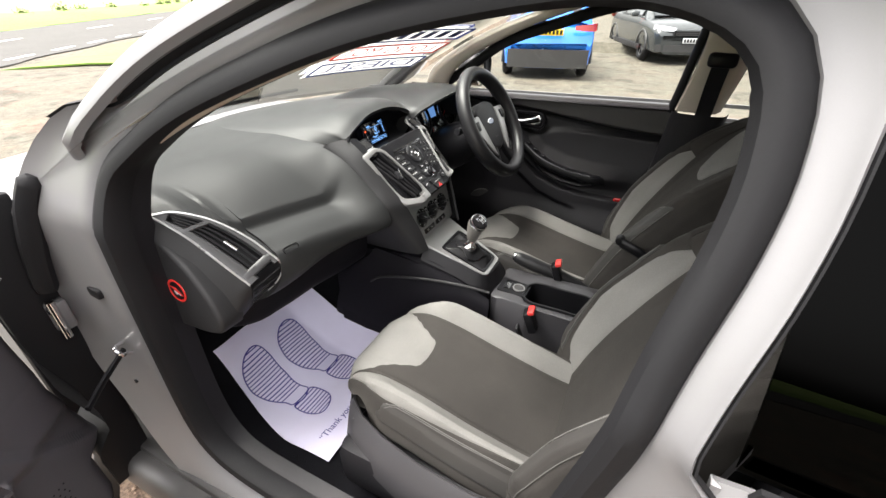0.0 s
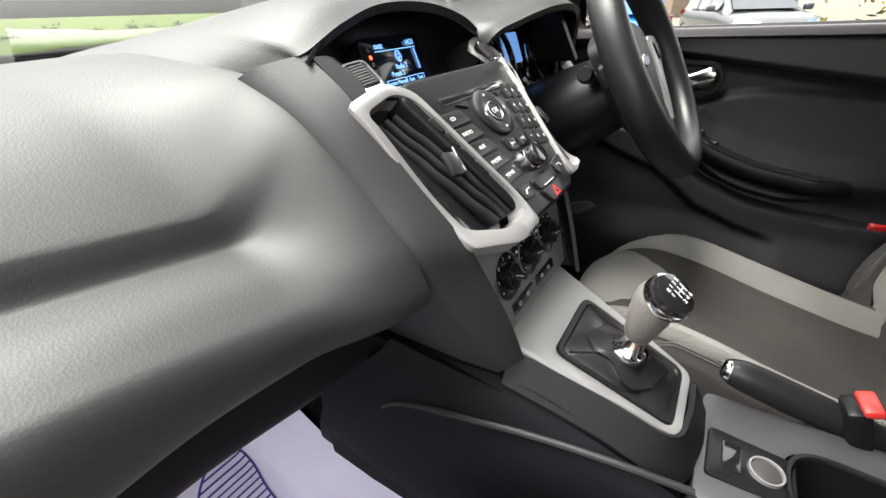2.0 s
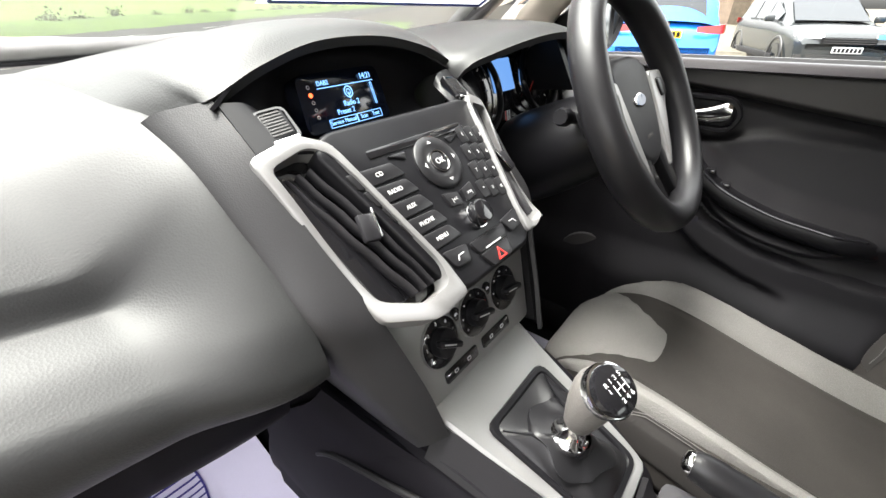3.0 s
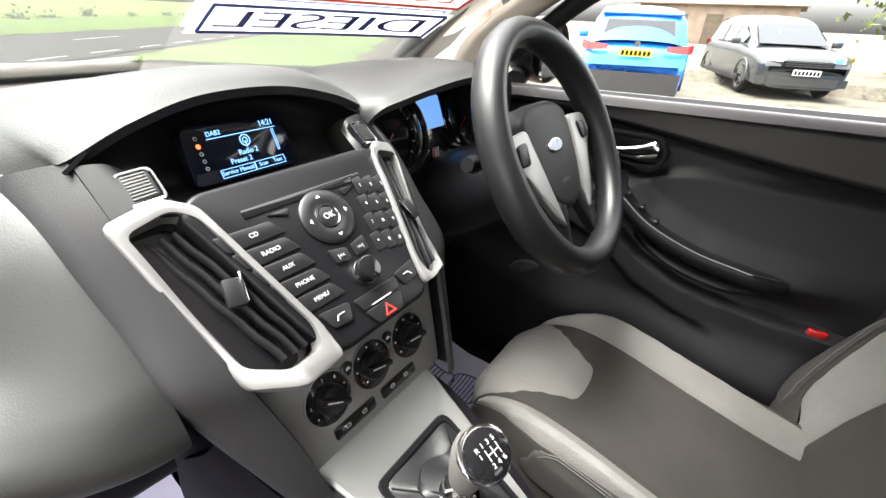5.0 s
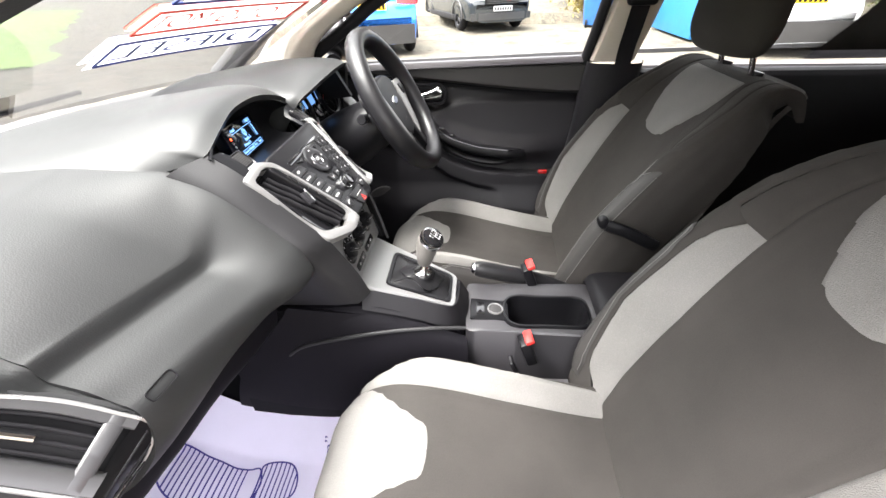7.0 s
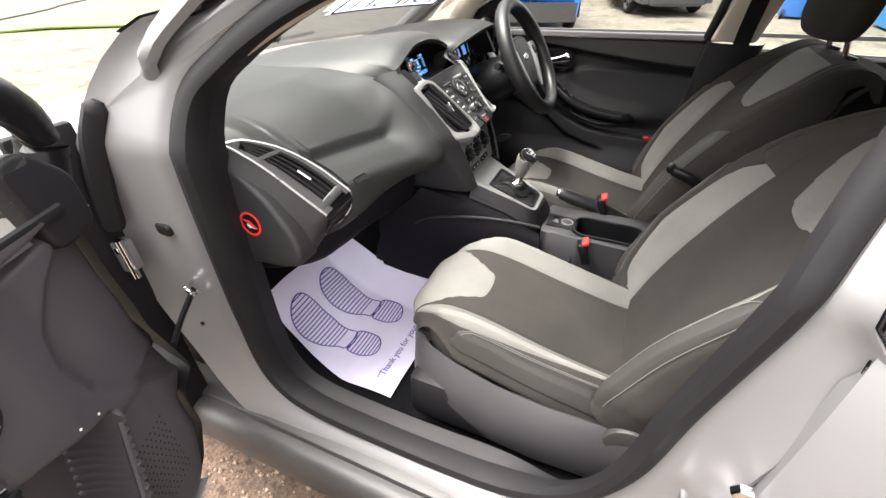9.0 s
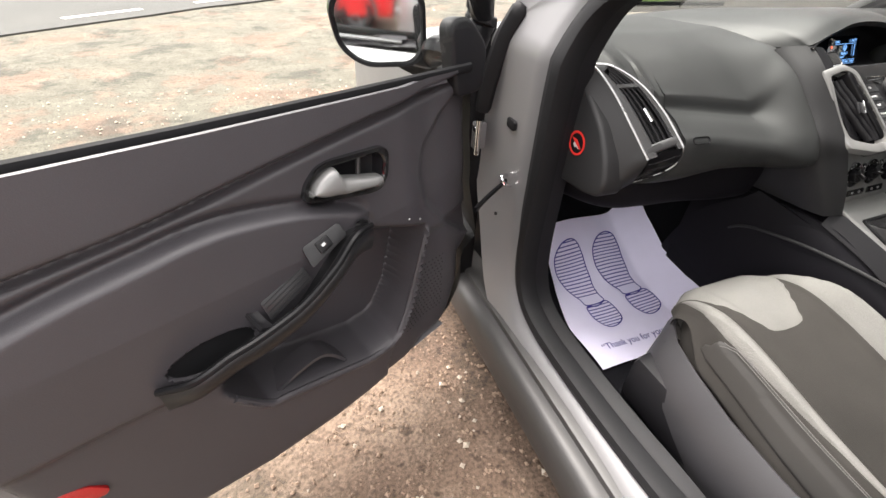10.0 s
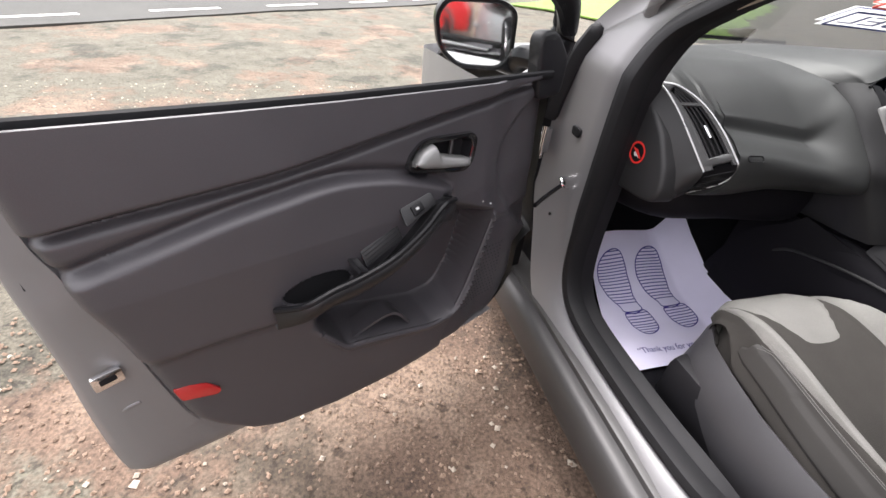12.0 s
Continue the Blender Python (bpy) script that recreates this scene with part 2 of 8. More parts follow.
def plate(outline, depth, m, r=0.0, seg=2, bm=None):
    """A flat outline (2D) made into a plate of that depth, in the frame m (its z is the face)."""
    b = bmesh.new()
    f = b.faces.new([b.verts.new((p[0], p[1], 0)) for p in outline])
    f.normal_update()
    if f.normal.z < 0:
        f.normal_flip()
    ex = bmesh.ops.extrude_face_region(b, geom=[f])
    top = [v for v in ex["geom"] if isinstance(v, bmesh.types.BMVert)]
    bmesh.ops.translate(b, vec=(0, 0, -depth), verts=[v for v in b.verts if v not in top])
    if r:
        es = [e for e in b.edges if all(v in top for v in e.verts)]
        bmesh.ops.bevel(b, geom=es, offset=r, segments=seg, affect='EDGES', profile=0.5)
    bmesh.ops.transform(b, matrix=m, verts=b.verts)
    return b if bm is None else join(bm, b)


def frame_ring(outer, inner, m, high=0.003, deep=0.01, n=72, warp=None):
    """A rounded bezel between two outlines."""
    O, I = polyline(outer, n), polyline(inner, n)
    k = np.argmin(np.linalg.norm(I - O[0], axis=1))
    I = np.roll(I, -k, axis=0)
    rows = [O + (0, 0, -deep), O, O * 0.85 + I * 0.15 + (0, 0, high), O * 0.3 + I * 0.7 + (0, 0, high), I * 0.97 + O * 0.03 + (0, 0, 0.2 * high), I + (0, 0, -deep)]
    P = np.array(rows)
    if warp:
        P[..., 2] += warp(P[..., 0], P[..., 1])
    b = grid(P, close_v=True)
    bmesh.ops.transform(b, matrix=m, verts=b.verts)
    return b


def disc(r, depth, m, n=28, bev=0.0, bm=None):
    return plate([(r * math.cos(2 * math.pi * k / n), r * math.sin(2 * math.pi * k / n)) for k in range(n)], depth, m, bev, bm=bm)


def face_frame(o, right, up):
    """A frame with x to the right, y up and z out of the face."""
    x, y = Vector(right).normalized(), Vector(up).normalized()
    z = x.cross(y).normalized()
    y = z.cross(x)
    r = Matrix((x, y, z)).transposed().to_4x4()
    return Matrix.Translation(o) @ r


def words(body, size, m, material, parent, name="lettering", align='CENTER', stretch=1.0):
    cu = bpy.data.curves.new("text", 'FONT')
    cu.body, cu.size, cu.align_x, cu.align_y, cu.extrude = body, size, align, 'CENTER', 0.0002
    ob = bpy.data.objects.new("text", cu)
    scene.collection.objects.link(ob)
    me = bpy.data.meshes.new_from_object(ob.evaluated_get(bpy.context.evaluated_depsgraph_get()))
    bpy.data.objects.remove(ob)
    b = bmesh.new()
    b.from_mesh(me)
    bpy.data.meshes.remove(me)
    bmesh.ops.transform(b, matrix=m @ Matrix.Diagonal((stretch, 1, 1, 1)), verts=b.verts)
    return part(name, b, material, parent, smooth=False)


def shift(m, x, y, z=0.0):
    return m @ Matrix.Translation((x, y, z))


def lerp(a, b, t):
    return a + (b - a) * t


def smooth01(a, b, x):
    t = np.clip((np.asarray(x, float) - a) / (b - a), 0, 1)
    return t * t * (3 - 2 * t)


# ---- the silver car: body round the open passenger doorway ----
def side_x(z):
    """The body side leans inwards above the belt line."""
    return -0.655 + 0.36 * np.maximum(np.asarray(z, float) - 0.95, 0)


DOORWAY = [(.765, .50), (.767, .70), (.766, .90), (.752, 1.02), (.69, 1.08), (.587, 1.142), (.444, 1.20), (.323, 1.24), (.197, 1.268),
           (.08, 1.283), (.0, 1.272), (-.046, 1.24), (-.058, 1.18), (-.052, 1.11), (-.032, 1.017), (-.012, .905), (.022, .736), (.05, .565),
           (.105, .45), (.20, .385), (.32, .365), (.50, .36), (.66, .37), (.735, .41)]
ring = ringline([(0, y, z) for y, z in DOORWAY], 160)
tan = np.roll(ring, -1, axis=0) - np.roll(ring, 1, axis=0)
tan /= np.linalg.norm(tan, axis=1, keepdims=True)
outw = np.stack([tan[:, 0] * 0, tan[:, 2], -tan[:, 1]], axis=1)
if (outw * (ring - ring.mean(axis=0))).sum() < 0:
    outw = -outw
w_sill = smooth01(0.5, 0.95, -outw[:, 2])
w_hinge = smooth01(0.4, 0.9, outw[:, 1]) * smooth01(1.06, 0.98, ring[:, 2]) * smooth01(0.46, 0.62, ring[:, 2])
w_up = smooth01(1.0, 1.08, ring[:, 2]) * smooth01(-.03, .08, ring[:, 1])
w_b = smooth01(0.3, 0.8, -outw[:, 1]) * (1 - w_up)
kern = np.exp(-(np.arange(-8, 9) / 3.5) ** 2)
w_sill, w_hinge, w_up, w_b = (np.convolve(np.concatenate([w[-8:], w, w[:8]]), kern / kern.sum(), "valid") for w in (w_sill, w_hinge, w_up, w_b))
w_glass = w_b * smooth01(.90, .96, ring[:, 2])          # narrow pillar beside the rear window


def band(rows, only=None):
    """Strip round the doorway. Rows: (outwards, proud) for pillar, sill, hinge pillar, upper frame, rear pillar."""
    P = []
    for base, s, h, u, b in rows:
        d = base[0] + w_sill * (s[0] - base[0]) + w_hinge * (h[0] - base[0]) + w_up * (u[0] - base[0]) + w_b * (b[0] - base[0])
        e = base[1] + w_sill * (s[1] - base[1]) + w_hinge * (h[1] - base[1]) + w_up * (u[1] - base[1]) + w_b * (b[1] - base[1])
        d = np.where(d > .03, .03 + (d - .03) * (1 - .68 * w_glass), d)
        p = ring + outw * d[:, None]
        p[:, 0] = side_x(p[:, 2]) - e
        P.append(p if only is None else p[only])
    return grid(P, close_v=only is None)


car_body = thing("car_body", (0, 0, 0.15), "silver hatchback body shell round an open front doorway", "car")
part("inner_trim", band([((.0, -.07), (-.01, -.06), (.004, -.07), (-.004, -.05), (.030, -.016)), ((.0, -.05), (-.006, -.035), (.002, -.05), (-.003, -.03), (.020, -.014)), ((-.002, -.02), (-.002, -.02), (-.002, -.02), (-.002, -.02), (.008, -.010)), ((-.004, -.004),) * 5]), TRIMBLK, car_body,
     "black plastic inner doorway trim")
part("door_seal", band([((-.004, -.03), (-.004, -.03), (-.004, -.03), (-.004, -.03), (.0, -.012)), ((-.008, .0),) * 5, ((-.002, .013),) * 5, ((.010, .018), (.010, .018), (.016, .017), (.010, .018), (.010, .018)), ((.022, .014), (.022, .014), (.030, .010), (.022, .014), (.022, .014)), ((.030, .002), (.030, .002), (.046, .004), (.030, .002), (.034, .002)), ((.030, -.01), (.030, -.01), (.050, -.01), (.030, -.01), (.036, -.01))]), RUBBER, car_body,
     "black rubber door seal")
part("door_frame", band([
    ((.026, -.004), (.026, -.004), (.044, -.004), (.026, -.004), (.030, -.004)),
    ((.034, .005), (.030, .008), (.054, .004), (.034, .004), (.038, .004)),
    ((.050, .010), (.040, .026), (.085, .008), (.046, .008), (.060, .008)),
    ((.070, .014), (.055, .040), (.122, .012), (.056, .010), (.090, .014)),
    ((.095, .022), (.072, .050), (.158, .020), (.060, .004), (.105, .022)),
    ((.125, .034), (.10, .056), (.195, .034), (.064, .004), (.115, .026)),
    ((.145, .044), (.13, .055), (.215, .045), (.070, .022), (.122, .022))]), PAINT, car_body, "silver painted doorway frame")
gut = np.where(w_up + w_glass > .35)[0]
jump = np.where(np.diff(gut) > 1)[0]
gut = np.roll(gut, -(jump[0] + 1)) if len(jump) else gut
part("roof_gutter", band([((.147, .042), (.132, .05), (.217, .043), (.058, .011), (.124, .020)), ((.149, .048), (.134, .055), (.219, .047), (.064, .008), (.126, .024)),
                          ((.153, .048), (.138, .055), (.223, .047), (.071, .024), (.132, .024)), ((.155, .04), (.140, .05), (.225, .04), (.074, .018), (.134, .018))], gut), RUBBER, car_body)
up = np.where((ring[:, 2] > 1.0) & (ring[:, 1] > .03))[0]
k0 = np.where(np.diff(up) > 1)[0]
order = np.concatenate([up[k0[0] + 1:], up[:k0[0] + 1]]) if len(k0) else up
rows = []
for d, e in ((.070, .024), (.078, .036), (.090, .038), (.102, .030), (.112, .008), (.116, -.03)):
    p = ring[order] + outw[order] * d
    p[:, 0] = side_x(p[:, 2]) - (-.03 + (e + .03) * smooth01(1.0, 1.09, p[:, 2]))
    rows.append(p)
part("roof_rail", grid(rows), PAINT, car_body, "silver front pillar and roof rail")
# sill cover below the painted step
part("rocker_cover", loft([[(-.69, y, .30), (-.735, y, .298), (-.752, y, .275), (-.755, y, .225), (-.74, y, .17), (-.68, y, .15), (-.60, y, .16)] for y in (-1.2, -.4, .2, .6, 1.05)], 20, 24), GREYPL, car_body,
     "dark grey plastic sill cover")
part("sill_step", box((-.66, .35, .235), (.10, 1.5, .16), .01), GREYPL, car_body)
# hinge pillar details
hole_m = face_frame((-.674, .893, .792), (0, -1, 0), (0, -.05, 1))
part("access_hole", plate(rounded([(-.017, -.010), (.017, -.012), (.017, .010), (-.017, .012)], .008, 6), .012, hole_m, .002), RUBBER, car_body, "black oval plug in the pillar")
part("screw_hole", disc(.0045, .004, face_frame((-.678, .899, .553), (0, -1, 0), (0, 0, 1)), 12), RUBBER, car_body)
part("door_check_bracket", tube(spline([(-.672, .880, .672), (-.692, .868, .678), (-.690, .856, .664), (-.672, .858, .655)], 16), .0045, 8), CHROME, car_body, "bright metal check bracket")
part("door_check_strap", tube(spline([(-.680, .868, .664), (-.74, .835, .652), (-.79, .80, .645)], 10), .0045, 8, flat=1.6), SATIN, car_body, "black door check strap")
hinge = part("door_hinge", box((-.712, .966, .742), (.030, .024, .066), .005), PAINT, car_body, "silver painted door hinge")
part("hinge_pin", tube([(-.722, .950, z) for z in (.70, .72, .75, .785)], .007, 10), CHROME, hinge)
part("hinge_bolt", disc(.008, .008, face_frame((-.728, .962, .760), (0, -1, 0), (0, 0, 1)), 6, .001), CHROME, hinge)
part("wing_seal", tube(spline([(-.662, .925, 1.02), (-.684, .945, .96), (-.702, .955, .88), (-.712, .962, .80)], 20), [.006] + [.013] * 18 + [.010], 8, flat=1.5), RUBBER, car_body, "black rubber strip behind the front wing")
part("wing_gap", box((-.735, .985, .62), (.10, .02, .74), .008), RUBBER, car_body)
# striker on the rear pillar
strk = tube(spline([(-.68, -.03, .60), (-.72, -.03, .605), (-.72, -.065, .605), (-.68, -.065, .60)], 14), .006, 8)
part("door_striker", strk, CHROME, car_body, "bare metal door striker")
part("pillar_bolt", disc(.014, .012, face_frame((-.705, -.075, .67), (0, -1, 0), (0, 0, 1)), 6, .003), CHROME, car_body)
# front wing and bonnet
part("front_wing", loft([[(-.70, .985, z), (-.76, 1.02, z), (-.80, 1.3, z - .02), (-.81, 1.7, z - .05), (-.74, 2.25, z - .12), (-.5, 2.45, z - .14)] for z in (.22, .5, .68, .78, .83)], 14, 30), PAINT, car_body, "silver front wing")
part("bonnet", loft([[(x * s, y, z - .05 * abs(x / .76) ** 3) for x in (-.76, -.5, -.2, .2, .5, .76)] for y, z, s in ((1.12, .905, 1), (1.5, .865, 1), (1.9, .80, .97), (2.2, .72, .9), (2.4, .58, .8))], 16, 26, thick=.01), PAINT, car_body, "silver bonnet")
part("scuttle", loft([[(x, y - .28 * (x / .7) ** 2, z) for x in (-.68, -.4, 0, .4, .68)] for y, z in ((1.42, .885), (1.36, .89), (1.30, .925))], 8, 24, thick=.006), TRIMBLK, car_body)
# windscreen
def ws(x, t):
    """Windscreen: t runs from its base to its top edge."""
    k = x / .68
    return (x * (1 - .16 * t), lerp(1.31, .46, t) - lerp(.27, .17, t) * k * k, lerp(.935, 1.315, t) - .02 * k * k * t + .03 * math.sin(t * math.pi))


WSG = part("windscreen", grid([[ws(x, t) for x in np.linspace(-.68, .68, 25)] for t in np.linspace(0, 1, 14)]), WSGLASS, car_body, "clear laminated windscreen")
WSG.visible_shadow = False
part("wiper", tube(spline([(-.42, 1.20, .955), (-.05, 1.33, .955), (.35, 1.30, .955)], 20), .006, 8), RUBBER, car_body, "black wiper blade")
# roof, headliner and the far side of the shell
part("roof", loft([[(x, y, z - .05 * abs(x / .58) ** 3) for x in (-.58, -.4, -.15, .15, .4, .58)] for y, z in ((.45, 1.345), (.1, 1.385), (-.5, 1.40), (-1.2, 1.36), (-1.6, 1.29))], 16, 24, thick=.012), PAINT, car_body, "silver roof")
part("headliner", loft([[(x, y, z - .05 * abs(x / .56) ** 3) for x in (-.50, -.4, -.15, .15, .4, .56)] for y, z in ((.43, 1.30), (.1, 1.335), (-.5, 1.35), (-1.2, 1.31), (-1.55, 1.24))], 16, 24, thick=.006), BEIGE, car_body, "pale fabric headliner")


def mirror_x(bm):
    bmesh.ops.scale(bm, vec=(-1, 1, 1), verts=bm.verts)
    bmesh.ops.reverse_faces(bm, faces=bm.faces[:])
    return bm


# pillar trims, both sides (pale above the belt)
for s in (-1, 1):
    b = loft([[(side_x(z) + dx, y + dy, z) for dx, dy in (((-.01, -.03), (.018, -.035), (.03, -.005), (.03, .04), (-.02, .075)) if s > 0 else ((-.012, .0), (.006, -.008), (.016, .010), (.020, .04), (-.02, .075)))] for y, z in ((.83, .95), (.78, 1.03), (.66, 1.11), (.50, 1.185), (.33, 1.245)) + (((.16, 1.285), (.0, 1.30)) if s > 0 else ())], 24, 14)
    if s < 0:
        bmesh.ops.translate(b, vec=(.010, -.004, -.010), verts=b.verts)
    part("pillar_trim", b if s < 0 else mirror_x(b), BEIGE, car_body, "pale windscreen pillar trim")
b = loft([[(.655 - .36 * max(z - .95, 0), y, z), (.615 - .36 * max(z - .95, 0), y - .01, z), (.61 - .36 * max(z - .95, 0), y - .10, z), (.66 - .36 * max(z - .95, 0), y - .13, z)] for y, z in ((-.03, .965), (-.055, 1.1), (-.06, 1.2), (-.03, 1.33))], 14, 14)
part("rear_pillar_trim", b, BEIGE, car_body, "pale upper centre pillar trim")
b = loft([[(.67, y, z), (.60, y - .01, z), (.595, y - .13, z), (.66, y - .16, z)] for y, z in ((.10, .28), (.05, .5), (.0, .75), (-.025, .962))], 14, 14)
part("lower_pillar_trim", b, TRIMBLK, car_body, "black lower centre pillar trim")
b = loft([[(-.655, y, z), (-.625, y - .02, z), (-.60, y - .13, z), (-.66, y - .16, z)] for y, z in ((.0, .28), (-.05, .5), (-.09, .75), (-.12, .962))], 14, 14)
part("near_pillar_trim", b, TRIMBLK, car_body)
# rear door on the near side, closed
part("rear_door_skin", loft([[(-.672, -.10, z), (-.690 + dx, -.13, z), (-.745 + dx, -.4, z), (-.745 + dx, -.8, z), (-.70 + dx, -1.3, z), (-.62, -1.75, z)] for z, dx in ((.27, .02), (.45, -.01), (.65, -.02), (.85, .0), (.93, .03))], 14, 30, thick=.008), PAINT, car_body, "silver rear door")
part("rear_window_trim", loft([[(-.672, -.125, .935), (-.69, -.4, .94), (-.68, -.9, .955)], [(-.672, -.13, .948), (-.685, -.4, .953), (-.675, -.9, .97)]], 4, 16, thick=.006), RUBBER, car_body)
part("rear_door_glass", grid([[(float(side_x(z)) - .012 + .03 * ((y + .5) / .5) ** 2, y, z) for y in np.linspace(-.118, -.95, 12)] for z in np.linspace(.935, 1.30, 8)], thick=.004), glass_mat("tinted_glass", (.006, .007, .010), .12), car_body, "dark tinted rear window")
part("rear_door_handle", tube(spline([(-.76, -.70, .80), (-.785, -.76, .80), (-.785, -.86, .80), (-.76, -.92, .80)], 14), .012, 10, flat=1.4), PAINT, car_body, "silver outer door handle")
# far front door frame and window, far side
fr = [(.662, .83, .952), (.640, .745, 1.01), (.622, .668, 1.058), (.591, .532, 1.143), (.568, .344, 1.207), (.553, .205, 1.250), (.548, .08, 1.268), (.550, -.02, 1.268), (.562, -.053, 1.235), (.580, -.050, 1.175), (.603, -.041, 1.109), (.632, -.031, 1.03), (.662, -.020, .955)]
part("far_window_frame", tube(spline(fr, 50), .012, 10, flat=1.5), RUBBER, car_body, "black far window frame")
fg = part("far_window_glass", grid([[(.668 - .36 * max(z - .95, 0), y, z) for y in np.linspace(-.06, .86 - .9 * max(z - .95, 0) / .36 * .8, 14)] for z in np.linspace(.945, 1.29, 10)]), GLASS, car_body, "clear driver's window")
fg.visible_shadow = False
rgf = part("far_rear_glass", grid([[(.665 - .36 * max(z - .95, 0), y, z) for y in np.linspace(-.18, -.95, 12)] for z in np.linspace(.955, 1.27, 8)]), GLASS, car_body)
rgf.visible_shadow = False
part("far_roof_rail", tube(spline([(.66, 1.1, .93), (.60, .85, 1.10), (.55, .55, 1.26), (.54, .2, 1.32), (.54, -.5, 1.345), (.55, -1.3, 1.28)], 40), .03, 10), PAINT, car_body)
part("far_body_side", loft([[(.70, 1.2, z), (.735, .7, z), (.745, 0, z), (.745, -.6, z), (.70, -1.3, z), (.60, -1.75, z)] for z in (.2, .5, .75, .93)], 10, 26, thick=.008), PAINT, car_body)
part("far_belt_ledge", loft([[(.652, y, z - .010), (.660, y, z + .001), (.685, y, z), (.700, y, z - .006)] for y, z in ((.80, .944), (.3, .957), (-.06, .967))], 20, 12, thick=-.006), CARDBLK, car_body, "black padded door top")
part("far_sill_line", loft([[(.700, .78, .942), (.708, .3, .956), (.708, -.06, .966), (.705, -.9, .983)], [(.706, .78, .942), (.714, .3, .956), (.714, -.06, .966), (.711, -.9, .983)]], 4, 20, thick=.012), PAINT, car_body, "bright outer window ledge")
part("rear_bulkhead", loft([[(-.62, y, z), (-.3, y - .1, z), (.3, y - .1, z), (.62, y, z)] for y, z in ((-1.35, .25), (-1.45, .7), (-1.5, .95))], 8, 14, thick=.02), CARPET, car_body)
part("tailgate_frame", loft([[(-.60, -1.5, .95), (-.60, -1.5, 1.0)], [(.60, -1.5, .95), (.60, -1.5, 1.0)]], 6, 4, thick=.03), TRIMBLK, car_body)
for s in (-1, 1):
    part("quarter_trim", box((s * .60, -1.2, 1.12), (.05, .5, .36), .02), BEIGE, car_body)
    part("rear_door_card", box((s * .635, -.62, .62), (.05, .95, .64), .02), TRIMBLK, car_body, "black rear door panel")
circ_pts = lambda r, n: [(r * math.cos(2 * math.pi * k / n), r * math.sin(2 * math.pi * k / n)) for k in range(n)]
for wy in (1.62, -1.0):
    for s in (-1, 1):
        part("tyre", tube([(s * .70, wy + .25 * math.cos(a), .31 + .25 * math.sin(a)) for a in np.linspace(0, 2 * math.pi, 40, endpoint=False)], .075, 12, True, up=(1, 0, 0)), RUBBER, car_body)

    for s in (-1, 1):
        m = face_frame((s * .765, wy, .31), (0, s, 0), (0, 0, 1))
        rim = part("wheel_rim", frame_ring(circ_pts(.185, 40), circ_pts(.160, 40), m, .006, .05, 60), SILV, car_body, "silver alloy wheel")
        part("hub_cap", disc(.035, .02, shift(m, 0, 0, -.004), 20, .004), SILV, rim)
        part("wheel_well", disc(.165, .004, shift(m, 0, 0, -.05), 30), RUBBER, rim)
        for k in range(5):
            part("spoke", plate(rounded([(-.018, .025), (.018, .025), (.026, .165), (-.026, .165)], .006), .02, shift(m, 0, 0, -.006) @ Matrix.Rotation(k * 2 * math.pi / 5, 4, 'Z'), .004), SILV, rim)
# tail of the car
part("tailgate", loft([[(-.60, y + .05, z), (-.3, y, z), (0, y - .012, z), (.3, y, z), (.60, y + .05, z)] for y, z in ((-1.80, .46), (-1.815, .62), (-1.80, .80), (-1.76, .96))], 14, 24, thick=-.02), PAINT, car_body, "silver tailgate")
part("rear_bumper", loft([[(-.66, y + .18, z), (-.60, y + .04, z), (-.3, y, z), (.3, y, z), (.60, y + .04, z), (.66, y + .18, z)] for y, z in ((-1.80, .20), (-1.87, .28), (-1.885, .38), (-1.86, .47))], 12, 26, thick=-.02), PAINT, car_body, "silver rear bumper")
rs = part("rear_screen", grid([[(x, lerp(-1.755, -1.60, t) + .05 * (x / .55) ** 2, lerp(.965, 1.275, t)) for x in np.linspace(-.55, .55, 16)] for t in np.linspace(0, 1, 8)], thick=.004), GLASS, car_body, "rear window")
rs.visible_shadow = False
for s in (-1, 1):
    part("rear_pillar", loft([[(s * (.66 - .36 * max(z - .95, 0)), -.98, z), (s * (.655 - .36 * max(z - .95, 0)), -1.3, z), (s * (.60 - .30 * max(z - .95, 0)), y, z)] for y, z in ((-1.74, .93), (-1.71, 1.02), (-1.66, 1.14), (-1.58, 1.29))], 12, 16, thick=.02 * s), PAINT, car_body, "silver rear roof pillar")
    part("tail_lamp", box((s * .575, -1.755, .84), (.13, .06, .20), .025, seg=3), REFLRED, car_body, "red tail lamp")
    part("headlamp", loft([[(s * (.44 + .26 * t), 2.40 - .30 * t + dy, .60 + .05 * t + dz) for t in (0, .35, .7, 1)] for dy, dz in ((.03, .0), (.025, .05), (-.02, .10), (-.10, .12))], 10, 14, thick=.01 * s), CHROME, car_body, "clear headlamp")
part("front_bumper", loft([[(-.74, y - .30, z), (-.62, y - .08, z), (-.3, y, z), (.3, y, z), (.62, y - .08, z), (.74, y - .30, z)] for y, z in ((2.38, .20), (2.46, .30), (2.47, .42), (2.44, .54), (2.40, .60))], 14, 26, thick=.02), PAINT, car_body, "silver front bumper")
part("grille", plate(rounded([(-.36, -.07), (.36, -.07), (.30, .07), (-.30, .07)], .03), .03, face_frame((0, 2.485, .36), (-1, 0, 0), (0, 0, 1)), .006), SATIN, car_body, "black lower grille")


# ---- cabin floor ----
def floor_z(x, y):
    t = np.interp(y, [-.5, .55, .70, .80, .90, 1.0, 1.1], [.245, .250, .258, .285, .335, .41, .50])
    return t + .10 * max(abs(abs(x) - .33) - .13, 0) / .1 * (1 if abs(x) < .3 else 0)


